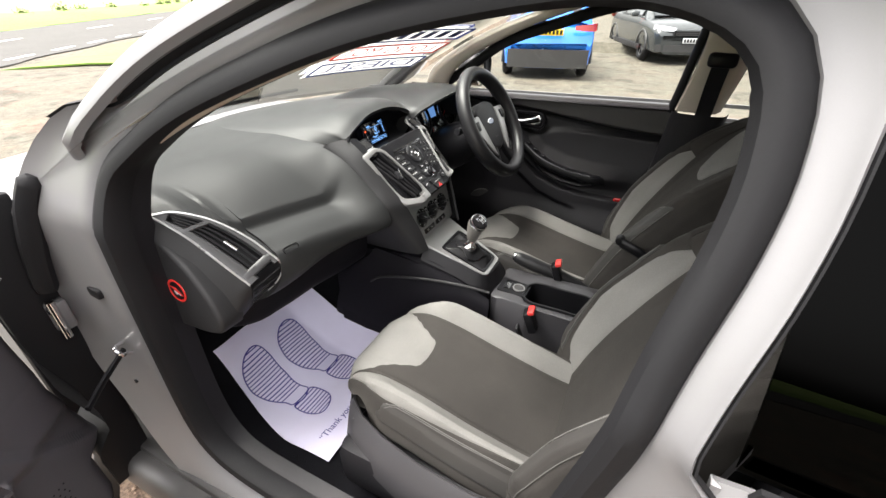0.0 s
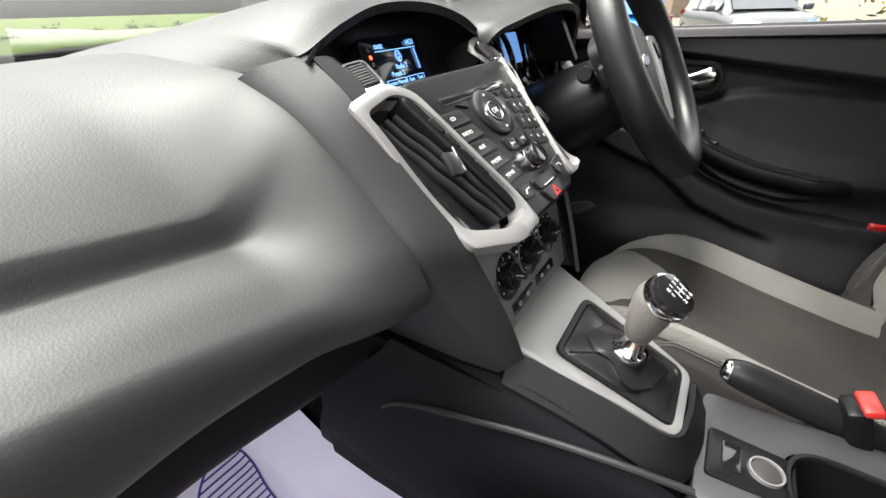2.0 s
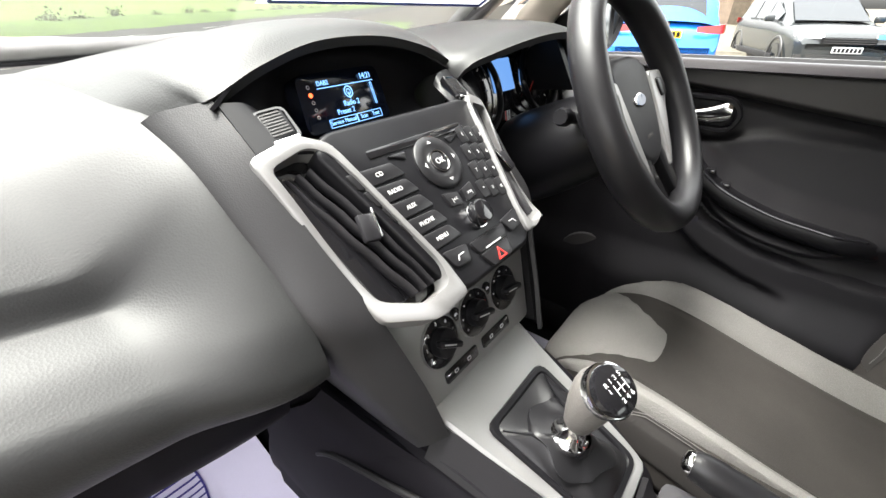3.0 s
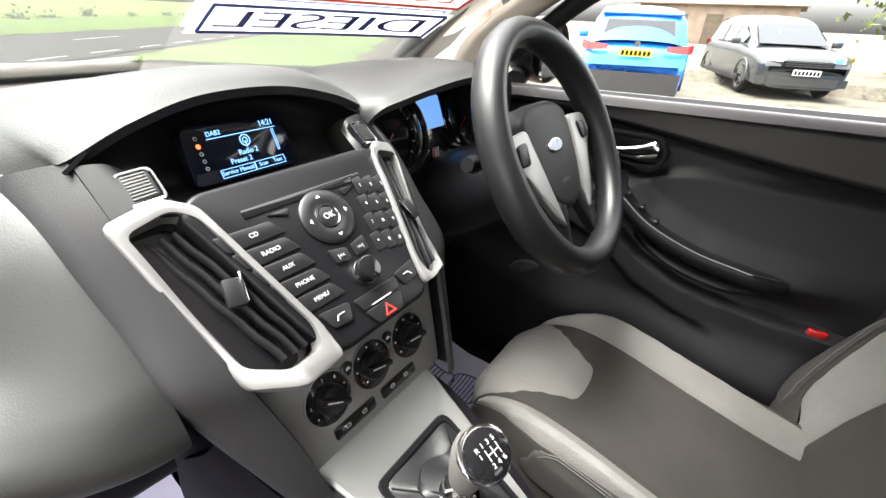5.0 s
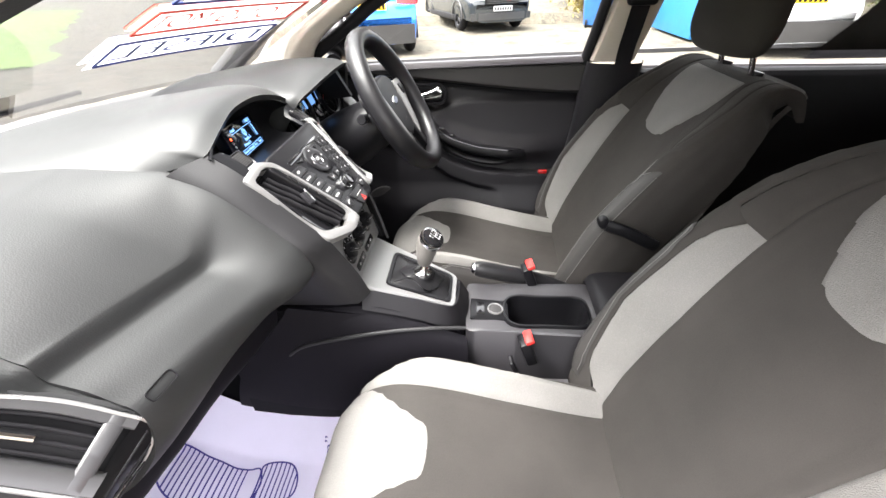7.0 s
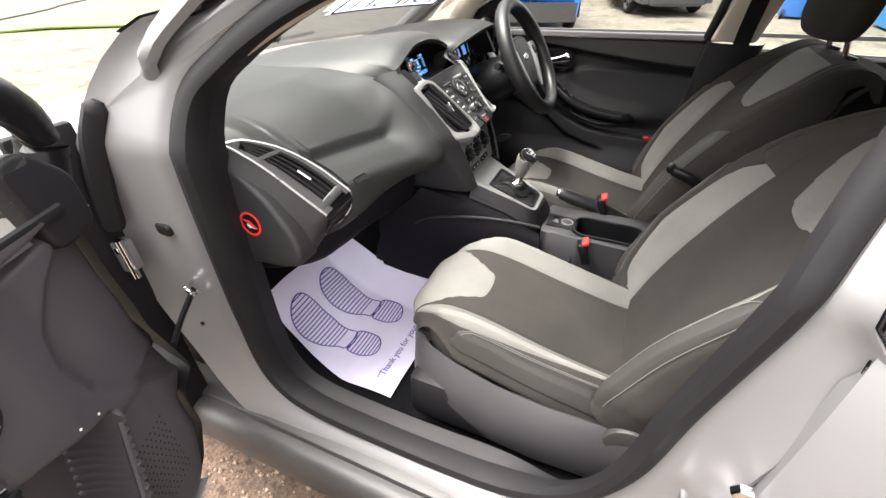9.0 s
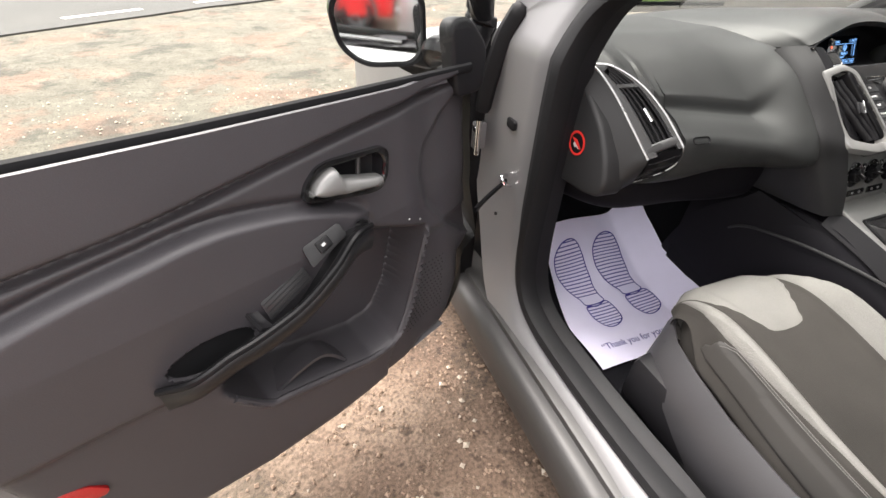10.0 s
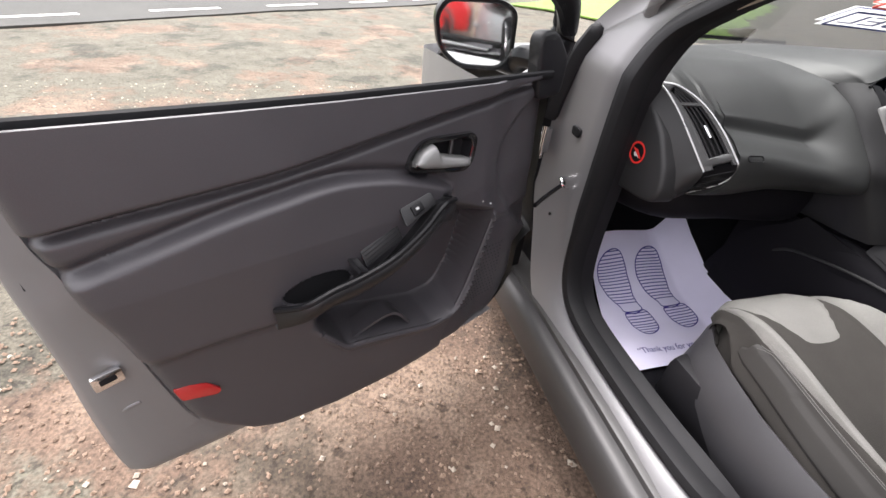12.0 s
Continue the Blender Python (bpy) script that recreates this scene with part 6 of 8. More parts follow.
# ---- driver's door, closed, inner side ----
ddoor = thing("driver_door_panel", (.66, .35, .35), "closed driver's door with grained black panel and silver handle", "car door")
def door_relief(v0, v1, rows):
    """Inner face of the door between two fractions: 0 floor, 1 the line under the padded top, 2 the window ledge."""
    Y, V = np.meshgrid(np.linspace(-.04, .82, 110), np.linspace(v0, v1, rows))
    gl = .925 - .060 * smooth01(.75, -.05, Y)                # line under the padded top
    Z = np.where(V <= 1, .28 + (gl - .28) * V, gl + (.968 - .028 * Y / .8 - gl) * (V - 1))
    D = .018 * smooth01(-.004, .012, Z - gl) - .008 * np.exp(-((Z - gl + .004) / .008) ** 2)
    D -= .022 * smooth01(1.72, 2.0, V) ** 2                  # rolls over towards the glass
    top = .86 - .10 * smooth01(.30, .62, Y)                  # upper edge of the arm panel
    D += .014 * smooth01(.0, .02, top - Z) * smooth01(.62, .50, Y)
    led = np.interp(Y, [.10, .185, .22, .291, .375, .441, .47, .6], [.714, .714, .717, .727, .756, .803, .822, .86])
    D += .030 * smooth01(.05, -.004, np.abs(Z - led + .01)) * smooth01(.56, .46, Y) * smooth01(.0, .15, Y)
    D += .022 * smooth01(.0, .012, led - .075 - Z) * smooth01(.64, .54, Y) - .020 * smooth01(.0, .02, led - .13 - Z) * smooth01(.20, .28, Y)
    D += .035 * smooth01(.60, .50, Z)
    return np.stack([.675 - .05 * smooth01(.9, .55, Z) - D, Y, Z], axis=2)


# blacker material than the open door's card: shade on this side is painted in
part("door_card", grid(door_relief(0, 1, 130), thick=.01), TRIMBLK, ddoor, "grained black door card, darkened as in shade")
part("padded_top", grid(door_relief(1, 2, 30), thick=.01), GREYPL, ddoor, "dark grey padded top of the door")
hp = face_frame((.648, .445, .872), (0, -1, 0), (0, 0, 1))
dh = part("handle_bezel", frame_ring(rounded([(-.062, -.028), (.05, -.034), (.066, .0), (.045, .030), (-.06, .030)], .015), rounded([(-.052, -.020), (.043, -.025), (.055, .0), (.038, .021), (-.05, .021)], .012), hp, .004, .012, 60), SATIN, ddoor)
part("handle_lever", loft([[hp @ Vector((x, y + w * math.cos(a), .004 + .006 * math.sin(a))) for a in np.linspace(0, 2 * math.pi, 8, endpoint=False)] for x, y, w in ((-.045, -.008, .008), (-.02, -.008, .010), (.01, -.004, .014), (.035, .004, .017), (.045, .004, .012))], 14, 14, True, caps=True), CHROME, dh, "bright door handle")
ledge = [(.47, .822), (.441, .803), (.375, .756), (.291, .727), (.22, .717), (.185, .714)]
part("armrest_ledge", loft([[(.65, y, z + .012), (.625, y, z + .004), (.598 + k, y, z), (.590 + k, y, z - .008), (.594 + k, y, z - .030), (.64, y, z - .05)] for y, z, k in [(.51, .848, .02)] + [(y, z, 0) for y, z in ledge] + [(.16, .713, .004), (.135, .712, .014), (.11, .711, .030)]], 56, 24), SATIN, ddoor, "black armrest ledge with a glossy edge")
part("pull_trim", tube(spline([(.593, y, z - .003) for y, z in ledge] + [(.602, .150, .711)], 40), .0026, 8), GLOSS, ddoor)
part("pull_grip", loft([[(.64, y, z + .008), (.602 + k, y, z), (.594 + k, y, z - .012), (.63, y, z - .03)] for y, z, k in ((.40, .735, .035), (.37, .712, .012), (.32, .692, 0), (.27, .680, 0), (.22, .676, .002), (.18, .682, .014), (.15, .690, .035))], 24, 16), TRIMBLK, ddoor)
for k in range(3):
    part("window_switch", box((.612, .43 - .03 * k, .797 - .021 * k), (.020, .018, .010), .003), GLOSS, ddoor)
part("speaker_grille", disc(.07, .01, face_frame((.618, .60, .50), (0, -1, 0), (0, 0, 1)), 32, .004), GREYPL, ddoor)
part("door_reflector", box((.606, .075, .634), (.010, .028, .015), .003), REFLRED, ddoor, "red door reflector")

# ---- driver's side mirror ----
fmir = thing("side_mirror", (.80, .70, .95), "driver's side door mirror with black housing", "mirror")
part("housing", loft([[(.80 + .10 * w * math.cos(a) + dx, y, 1.02 + .068 * w * math.sin(a)) for a in np.linspace(0, 2 * math.pi, 14, endpoint=False)] for y, w, dx in ((.715, .96, 0), (.705, 1.04, 0), (.73, 1.05, 0), (.77, .9, .0), (.80, .4, 0))], 16, 28, True, caps=True), SATIN, fmir)
part("mirror_face", plate(rounded([(-.09, -.058), (.09, -.058), (.09, .058), (-.09, .058)], .03, 6), .004, face_frame((.80, .704, 1.02), (1, .18, 0), (0, .05, 1))), MIRROR, fmir)
part("mirror_foot", tube([(.70, .74, .96), (.74, .745, .975), (.78, .75, .99)], .024, 10), SATIN, fmir)
part("sail_panel", plate([(.62, .95), (.80, .93), (.66, 1.045)], .012, face_frame((.672, 0, 0), (0, 1, 0), (-.25, 0, 1))), TRIMBLK, fmir)


# ---- the open passenger door ----
# axes of the door: along it towards the latch, towards the cabin side, up along its lean
DU, DN, DV = Vector((-.9249, -.3801, -.0096)), Vector((.3773, -.9208, .0989)), Vector((-.0464, .0879, .9950))
DP, DK = Vector((-.9647, .6074, -.0482)), 1.0386


def dlean(z):
    return -.05 * min(max((.78 - z) / .45, 0), 1.2) + .25 * max(z - 1.0, 0)


def DR(s, z, d=0.0):
    """Door point: s along it from hinge to latch, z height, d towards the cabin side."""
    return DP + DK * (DU * s + DN * (d + dlean(z)) + DV * z)


door = thing("open_car_door", DR(0, .3, -.08), "open silver passenger door with grained black inner panel", "car door")
rear_s = lambda z: float(np.interp(z, [.35, .383, .413, .459, .481, .513, .592, .664, .726, .777, .82, .86, .985], [.39, .408, .452, .492, .508, .525, .540, .551, .562, .576, .583, .593, .60]))
front_s = lambda z: float(np.interp(z, [.36, .42, .48, .572, .585, .60, .63, .74, .85, .95, .985], [-.12, -.19, -.222, -.218, -.25, -.262, -.255, -.224, -.220, -.225, -.22]))
belt_z = lambda s: float(np.interp(s, [-.20, -.132, .058, .244, .38, .484, .60], [.966, .967, .969, .972, .976, .980, .985]))
bot_z = lambda s: float(np.interp(s, [-.28, -.22, -.185, -.153, -.006, .154, .291, .405, .452, .495, .54], [.50, .47, .415, .386, .367, .352, .359, .383, .413, .459, .55]))


def soft_line(pts):
    """A smooth height line over the door's length."""
    c = spline([(s, z, 0) for s, z in pts], 160)
    return lambda s: float(np.interp(s, c[:, 0], c[:, 1]))


l1 = soft_line([(-.30, .966), (-.066, .947), (.056, .933), (.161, .918), (.252, .904), (.331, .893), (.401, .888), (.461, .885), (.516, .882), (.564, .879), (.62, .874)])
l2 = soft_line([(-.30, .55), (.025, .750), (.04, .790), (.056, .812), (.099, .834), (.163, .855), (.238, .869), (.289, .870), (.336, .865), (.408, .857), (.472, .846), (.53, .836), (.581, .826), (.62, .82)])
split = soft_line([(-.31, .62), (.035, .785), (.094, .757), (.16, .704), (.247, .668), (.30, .652), (.36, .648), (.45, .657), (.522, .661), (.60, .668)])


def card_depth(s, z):
    """Relief of the card: padded roll, grooves, arm panel, map pocket, speaker corner."""
    a, b, c = (np.interp(s, LS, q) for q in (L1, L2, L3))
    d = .014 * smooth01(-.004, .008, z - a) - .012 * np.exp(-((z - a + .006) / .007) ** 2)
    w = smooth01(.03, .08, s)
    d += w * (.014 * smooth01(.0, .018, b - z) - .010 * np.exp(-((z - b) / .009) ** 2))
    d -= w * (.012 * smooth01(-.004, .014, c - z) + .008 * np.exp(-((z - c) / .008) ** 2))
    w = smooth01(-.095, -.082, s) * smooth01(.33, .29, s)
    low = np.interp(s, [-.082, -.03, .0, .02, .071, .158, .234, .269, .32], [.70, .547, .495, .481, .479, .503, .525, .534, .60])
    d -= .090 * w * smooth01(0, .030, z - low) * smooth01(0, .05, c - .015 - z)
    d += .012 * w * np.exp(-((z - low + .006) / .010) ** 2)
    d -= .010 * smooth01(-.004, .006, np.interp(z, [.40, .48, .547, .69], [.03, .0, -.034, -.084]) - s) * smooth01(.70, .67, z)
    d += .018 * smooth01(-.10, -.02, s) - .018
    d -= .034 * smooth01(1.0, .75, (np.abs(s - .073) / .062) ** 3 + (np.abs(z - .864 + .10 * (s - .073)) / .029) ** 3)
    d -= .040 * smooth01(1.0, .7, ((s - .31) / .055) ** 2 + ((z - .700) / .026) ** 2)
    e = np.interp(z, [.595, .628, .689, .758, .82, .86, .906, .952, .985], [-.263, -.212, -.14, -.085, -.07, -.086, -.13, -.213, -.25]) - s
    d -= .012 * smooth01(-.002, .012, e) + .006 * np.exp(-(e / .005) ** 2)          # closing panel beside the hinge
    return d - .032 * smooth01(-.12, -.28, s)


LS = np.linspace(-.32, .62, 400)
L1, L2, L3 = (np.array([q(v) for v in LS]) for q in (l1, l2, split))
P = []
for t in np.linspace(0, 1, 260):
    row = []
    for k in np.linspace(0, 1, 200):
        s0 = lerp(-.31, .60, k)
        z = lerp(bot_z(s0), belt_z(s0), t)
        s = min(max(s0, front_s(z)), rear_s(z))
        z = min(max(z, bot_z(s)), belt_z(s))
        row.append((s, z, max(min(s - front_s(z), rear_s(z) - s, z - bot_z(s), .03), 0)))
    P.append(row)
P = np.array(P)
D = card_depth(P[..., 0], P[..., 1]) - .02 * np.exp(-P[..., 2] / .006)
P = [[DR(P[i, j, 0], P[i, j, 1], D[i, j]) for j in range(200)] for i in range(260)]
b = grid(P)
bmesh.ops.remove_doubles(b, verts=b.verts, dist=.0004)
part("door_card", b, CARDBLK, door, "grained black door card, darkened as in shade with map pocket")
# top ledge and window seal
part("window_ledge", grid([[DR(s, belt_z(s) + dz, d - .014 + float(card_depth(s, belt_z(s) - .004))) for s in np.linspace(-.13, .575, 60)] for dz, d in ((-.014, .0125), (-.005, .0100), (-.001, .002), (-.006, -.012))]), CARDBLK, door)
part("window_seal", tube([DR(s, belt_z(s) - .001, -.014) for s in np.linspace(-.19, .585, 40)], .006, 8, flat=1.3), RUBBER, door, "black window seal")
part("outer_ledge", tube([DR(s, belt_z(s) - .012, -.027) for s in np.linspace(-.12, .60, 40)], .0045, 8), PAINT, door)
# painted shell round the card
edge_line = spline([(.600, .985, .632, .985), (.598, .93, .640, .94), (.593, .86, .640, .86), (.583, .82, .638, .811), (.576, .777, .637, .75), (.562, .726, .637, .70), (.551, .664, .638, .64),
                    (.540, .592, .642, .57), (.525, .513, .644, .48), (.505, .468, .642, .415), (.480, .437, .632, .386), (.462, .420, .58, .381), (.452, .413, .50, .380), (.430, .399, .45, .386),
                    (.405, .385, .408, .384), (.291, .361, .291, .360), (.154, .354, .154, .353), (-.006, .369, -.006, .368), (-.15, .388, -.15, .387)], 110)
rows = []
for f, d in ((-.06, -.03), (.04, -.022), (.30, -.028), (.62, -.034), (.88, -.046), (1.0, -.062), (1.01, -.10), (1.0, -.150)):
    rows.append([DR(lerp(c[0], c[2], f), lerp(c[1], c[3], f), d) for c in edge_line])
part("door_shell", grid(rows), PAINT, door, "silver painted door shell round the panel")
skin_z = lambda s: float(np.interp(s, [-.25, -.15, 0, .15, .29, .40, .46, .50, .64], [.5, .392, .372, .357, .364, .388, .390, .384, .39]))
part("outer_skin", grid([[DR(s, lerp(skin_z(s), belt_z(s) - .03, k), lerp(-.026, -.17, float(smooth01(1.05, .78, k)))) for s in np.linspace(-.25, .64, 30)] for k in np.linspace(0, 1, 30)], thick=.003), PAINT, door, "silver outer door skin")
for s0, z0, ln in ((.592, .570, .030), (.560, .468, .050)):
    part("pressed_crease", tube(spline([DR(s0 + ln * .5, z0 - .010, -.040), DR(s0, z0, -.033), DR(s0 - ln * .5, z0 + .004, -.031)], 12), .0035, 8), PAINT, door)
part("drain_dimple", tube([DR(.600 + .018 * math.cos(t), .470 + .022 * math.sin(t), -.040) for t in np.linspace(1.2, 4.4, 14)], .003, 8), PAINT, door)
frn = [[DR(front_s(z) - ex, z, sd) for z in np.linspace(.40, .965, 30)] for sd, ex in ((-.035, -.01), (-.06, .008), (-.10, .03), (-.15, .06))]
part("shell_front", grid(frn), RUBBER, door)
part("edge_seal", tube([DR(.614, z, -.040) for z in np.linspace(.805, .885, 14)], .007, 8), RUBBER, door)
lm = face_frame(DR(.594, .648, -.022), -DU - DN * .2, DV)
lt = part("latch", plate(rounded([(-.018, -.012), (.018, -.012), (.018, .012), (-.018, .012)], .004), .006, shift(lm, 0, 0, .004), .001), CHROME, door, "metal door latch plate")
part("latch_slot", plate(rounded([(-.010, -.004), (.010, -.004), (.010, .005), (-.010, .005)], .002), .001, shift(lm, 0, 0, .0048)), RUBBER, lt)
# red reflector
part("door_reflector", plate(rounded([(-.027, .020), (-.008, .019), (.016, .009), (.033, -.014), (.026, -.020), (-.021, -.005)], .004), .006, face_frame(DR(.508, .580, float(card_depth(.508, .580)) + .004), -DU, DV - DN * .11), .001), REFLRED, door, "red reflector on the door")
# inner handle
HM = face_frame(DR(.073, .864, .003), -DU, DV)
ho = rounded([(-.076, -.005), (-.070, .012), (-.048, .032), (-.027, .036), (.060, .033), (.075, .022), (.068, -.018), (.053, -.036), (.028, -.036), (-.068, -.016)], .009)
hi = rounded([(-.066, -.002), (-.055, .019), (-.034, .026), (.054, .023), (.063, .014), (.057, -.018), (.044, -.027), (-.058, -.010)], .008)
hr = part("handle_bezel", frame_ring(ho, hi, HM, .003, .016, 72), GLOSS, door, "gloss black handle bezel")
part("handle_recess", grid([[shift(HM, 0, 0, 0) @ Vector((p[0] * s, p[1] * s, z)) for p in polyline(hi, 60)] for s, z in ((1, -.001), (.94, -.022), (.6, -.028), (.05, -.028))], close_v=True), TRIMBLK, hr)
lever_line = [(-.066, -.004, .002, .012), (-.050, .014, -.008, .016), (-.024, .024, -.013, .019), (-.014, .008, -.015, .019), (.010, -.001, -.018, .017), (.040, -.009, -.023, .014), (.054, -.013, -.024, .008)]
part("handle_lever", loft([[HM @ Vector((x, yl, -.010)), HM @ Vector((x, yl - .001, n * .6)), HM @ Vector((x, lerp(yl, yt, .25), n)), HM @ Vector((x, lerp(yl, yt, .75), n * .8)), HM @ Vector((x, yt, n * .3)), HM @ Vector((x, yt, -.012))] for x, yt, yl, n in lever_line], 40, 24, thick=.002), SILV, hr, "satin silver door handle")
part("handle_post", tube([HM @ Vector((.030, .020, -.016)), HM @ Vector((.024, -.005, -.014))], .004, 8), GREYPL, hr)
# armrest with grip cup and switch
top_l = [(.380, .684), (.366, .710), (.310, .724), (.262, .732), (.190, .774), (.135, .803), (.097, .803), (.056, .788)]
low_l = [(.382, .692), (.345, .703), (.300, .714), (.258, .718), (.196, .734), (.142, .768), (.100, .797), (.060, .790)]
ARM_RISE = (.40, .95, 1, 1, 1, 1, .85, .45)
sec = []
for i, ((s1, z1), (s2, z2)) in enumerate(zip(top_l, low_l)):
    g, dip = ARM_RISE[i], (.004, .040, .048, .030, .026, .008, .003, .002)[i]
    zf = min(z1, z2) - dip
    sec.append([DR(s1, z1 - .002, -.004), DR(s1, z1 + .001, .004), DR(s1, z1 - .002, .008), DR(lerp(s1, s2, .3), lerp(z1, zf, .8), .010), DR(lerp(s1, s2, .5), zf, .016 * g), DR(lerp(s1, s2, .7), zf, .030 * g), DR(s2, lerp(zf, z2, .75), .037 * g), DR(s2, z2, .042 * g), DR(s2, z2, .050 * g),
                DR(s2, z2 - .010, .056 * g), DR(s2, z2 - .026, .052 * g), DR(s2, z2 - .044, .036 * g), DR(s2, z2 - .060 * g, .0)])
arm = part("armrest", loft(sec, 70, 56), KEYPL, door, "black armrest with grip and window switch")
part("armrest_edge", tube(spline([DR(s, z, .050 * g) for (s, z), g in zip(low_l, ARM_RISE)], 40), .0050, 8), SATIN, arm)
part("armrest_rim", tube(spline([DR(s, z, .006) for s, z in top_l], 40), .0026, 8), GLOSS, arm)
bridge = [(.262, .728), (.255, .724), (.246, .722)]
part("grip_bridge", loft([[DR(s + .006, z + .008, .004), DR(s, z + .006, .012), DR(s - .004, z - .004, .028), DR(s - .006, z - .006, .044)] for s, z in bridge], 8, 14, thick=.006), TRIMBLK, arm)
gm = face_frame(DR(.204, .746, .020), -DU * .90 + DV * .42, DV * .8 + DU * .35 - DN * .45)
part("rubber_insert", plate(rounded([(-.042, -.015), (.036, -.015), (.042, .014), (-.034, .015)], .004), .004, gm, .001), KEYPL, arm, "ribbed rubber grip insert")
for i in range(4):
    part("rib", plate([(-.034, -.010 + .006 * i), (.034, -.010 + .006 * i), (.034, -.0085 + .006 * i), (-.034, -.0085 + .006 * i)], .001, shift(gm, 0, 0, .0008)), SATIN, arm)
wm = face_frame(DR(.140, .796, .024), -DU * .9 + DV * .35, DV * .8 - DN * .55)
sw = part("switch_plate", plate(rounded([(-.034, -.016), (.034, -.012), (.036, .010), (-.026, .016)], .006), .004, wm, .001), KEYPL, arm)
part("window_switch", plate(rounded([(-.012, -.009), (.010, -.009), (.012, .008), (-.010, .009)], .003), .006, shift(wm, 0, 0, .004), .002), SATIN, sw, "window switch")
part("switch_mark", plate([(-.004, -.002), (.002, -.002), (.002, .002), (-.004, .002)], .0003, shift(wm, 0, 0, .0045)), WHITE, sw)
# lower pull lip under the armrest and bottle shelf
part("pocket_lip", tube(spline([DR(.31, .585, .004), DR(.269, .534, .008), DR(.234, .525, .010), DR(.158, .503, .010), DR(.071, .479, .010), DR(.018, .479, .004), DR(-.004, .500, .0), DR(-.034, .555, -.006), DR(-.082, .69, -.014)], 70), .006, 8), CARDBLK, door, "rounded edge of the map pocket")
part("bottle_rest", loft([[DR(s, z, d) for s, z in ((.27, .525), (.235, .542), (.18, .556), (.15, .546), (.12, .505))] for d in (-.05, -.025, -.004)], 8, 24, thick=.006), CARDBLK, door)
gr = bmesh.new()
for i in range(12):
    for j in range(14):
        s, z = -.03 - .010 * i - .004 * (j % 2), .46 + .011 * j
        if front_s(z) + .02 < s < np.interp(z, [.48, .547, .69], [.0, -.034, -.084]) - .018:
            disc(.0016, .002, face_frame(DR(s, z, float(card_depth(s, z)) + .0004), -DU, DV), 6, bm=gr)
part("speaker_grille", gr, RUBBER, door, "perforated speaker corner", kind="stuff")
# front closing panel beside the hinge
for s, z in ((-.03, .752), (-.062, .735)):
    part("scuff_mark", disc(.002, .0006, face_frame(DR(s, z, float(card_depth(s, z)) + .001), -DU, DV), 8), WHITE, door)
# window frame and pane
wf = [(-.215, .955), (-.255, 1.02), (-.225, 1.085), (-.13, 1.135), (.0, 1.185), (.15, 1.235), (.32, 1.272), (.48, 1.288), (.57, 1.275), (.605, 1.22), (.612, 1.12), (.600, 1.01)]
part("window_frame", tube(spline([DR(s, z, -.055) for s, z in wf], 70), .021, 10, flat=1.3), SATIN, door, "black window frame")
part("frame_outer", tube(spline([DR(s - .012, z + .012, -.085) for s, z in wf], 70), .016, 10), RUBBER, door)
pane = part("window_pane", grid([[DR(lerp(-.19 + max(0, (z - .99)) * .0 + max(0, z - 1.08) * 2.4, .60, k), max(z, belt_z(lerp(-.19, .60, k)) - .01), -.020) for k in np.linspace(0, 1, 16)] for z in np.linspace(.96, 1.275, 12)]), glass_mat("side_glass", (.93, .95, .94), .10), door, "clear side window")
pane.visible_shadow = False
sail = rounded([(-.165, .955), (-.235, .958), (-.245, 1.03), (-.20, 1.08), (-.155, 1.075)], .02)
part("mirror_sail", plate([(-s, z) for s, z in sail], .03, face_frame(DR(0, 0, -.012) - DN * dlean(0), -DU, DV), .008, 3), TRIMBLK, door, "black corner panel behind the mirror")

# ---- passenger mirror on the door ----
MC, MN = Vector((-.957, .905, .992)), Vector((-.1135, -.986, .147)).normalized()
MF = face_frame(MC, Vector((0, 0, 1)).cross(MN), (0, 0, 1))
mirror = thing("door_mirror", DR(-.2, .97, -.15), "passenger door mirror in a silver and black housing", "mirror")
mo = rounded([(-.083, .030), (-.065, .058), (.045, .062), (.076, .045), (.080, -.035), (.060, -.062), (-.03, -.062), (-.072, -.030)], .03, 6)
MO = polyline([(x * .93, y * .92) for x, y in mo], 60)
part("mirror_face", grid([[MF @ Vector((p[0] * k, p[1] * k, .003 - (p[0] ** 2 + p[1] ** 2) * k * k / 4.4)) for p in MO] for k in (1, .85, .7, .55, .4, .25, .1, .01)], close_v=True), MIRROR, mirror, "slightly domed mirror glass")
part("mirror_rim", frame_ring([(x * 1.06, y * 1.07) for x, y in mo], [(x * .93, y * .92) for x, y in mo], shift(MF, 0, 0, .002), .006, .02, 80), SATIN, mirror)
O = polyline(mo, 60)
part("mirror_housing", grid([[MF @ Vector((p[0] * s, p[1] * s, z)) for p in O] for s, z in ((.99, -.014), (1.01, -.035), (.95, -.065), (.75, -.09), (.2, -.10))], close_v=True), PAINT, mirror, "silver mirror housing")
part("mirror_arm", tube(spline([MF @ Vector((.05, -.045, -.03)), MF @ Vector((.10, -.055, -.02)), DR(-.20, .985, -.10), DR(-.20, .985, -.05)], 14), .028, 10, flat=.8), SATIN, mirror)


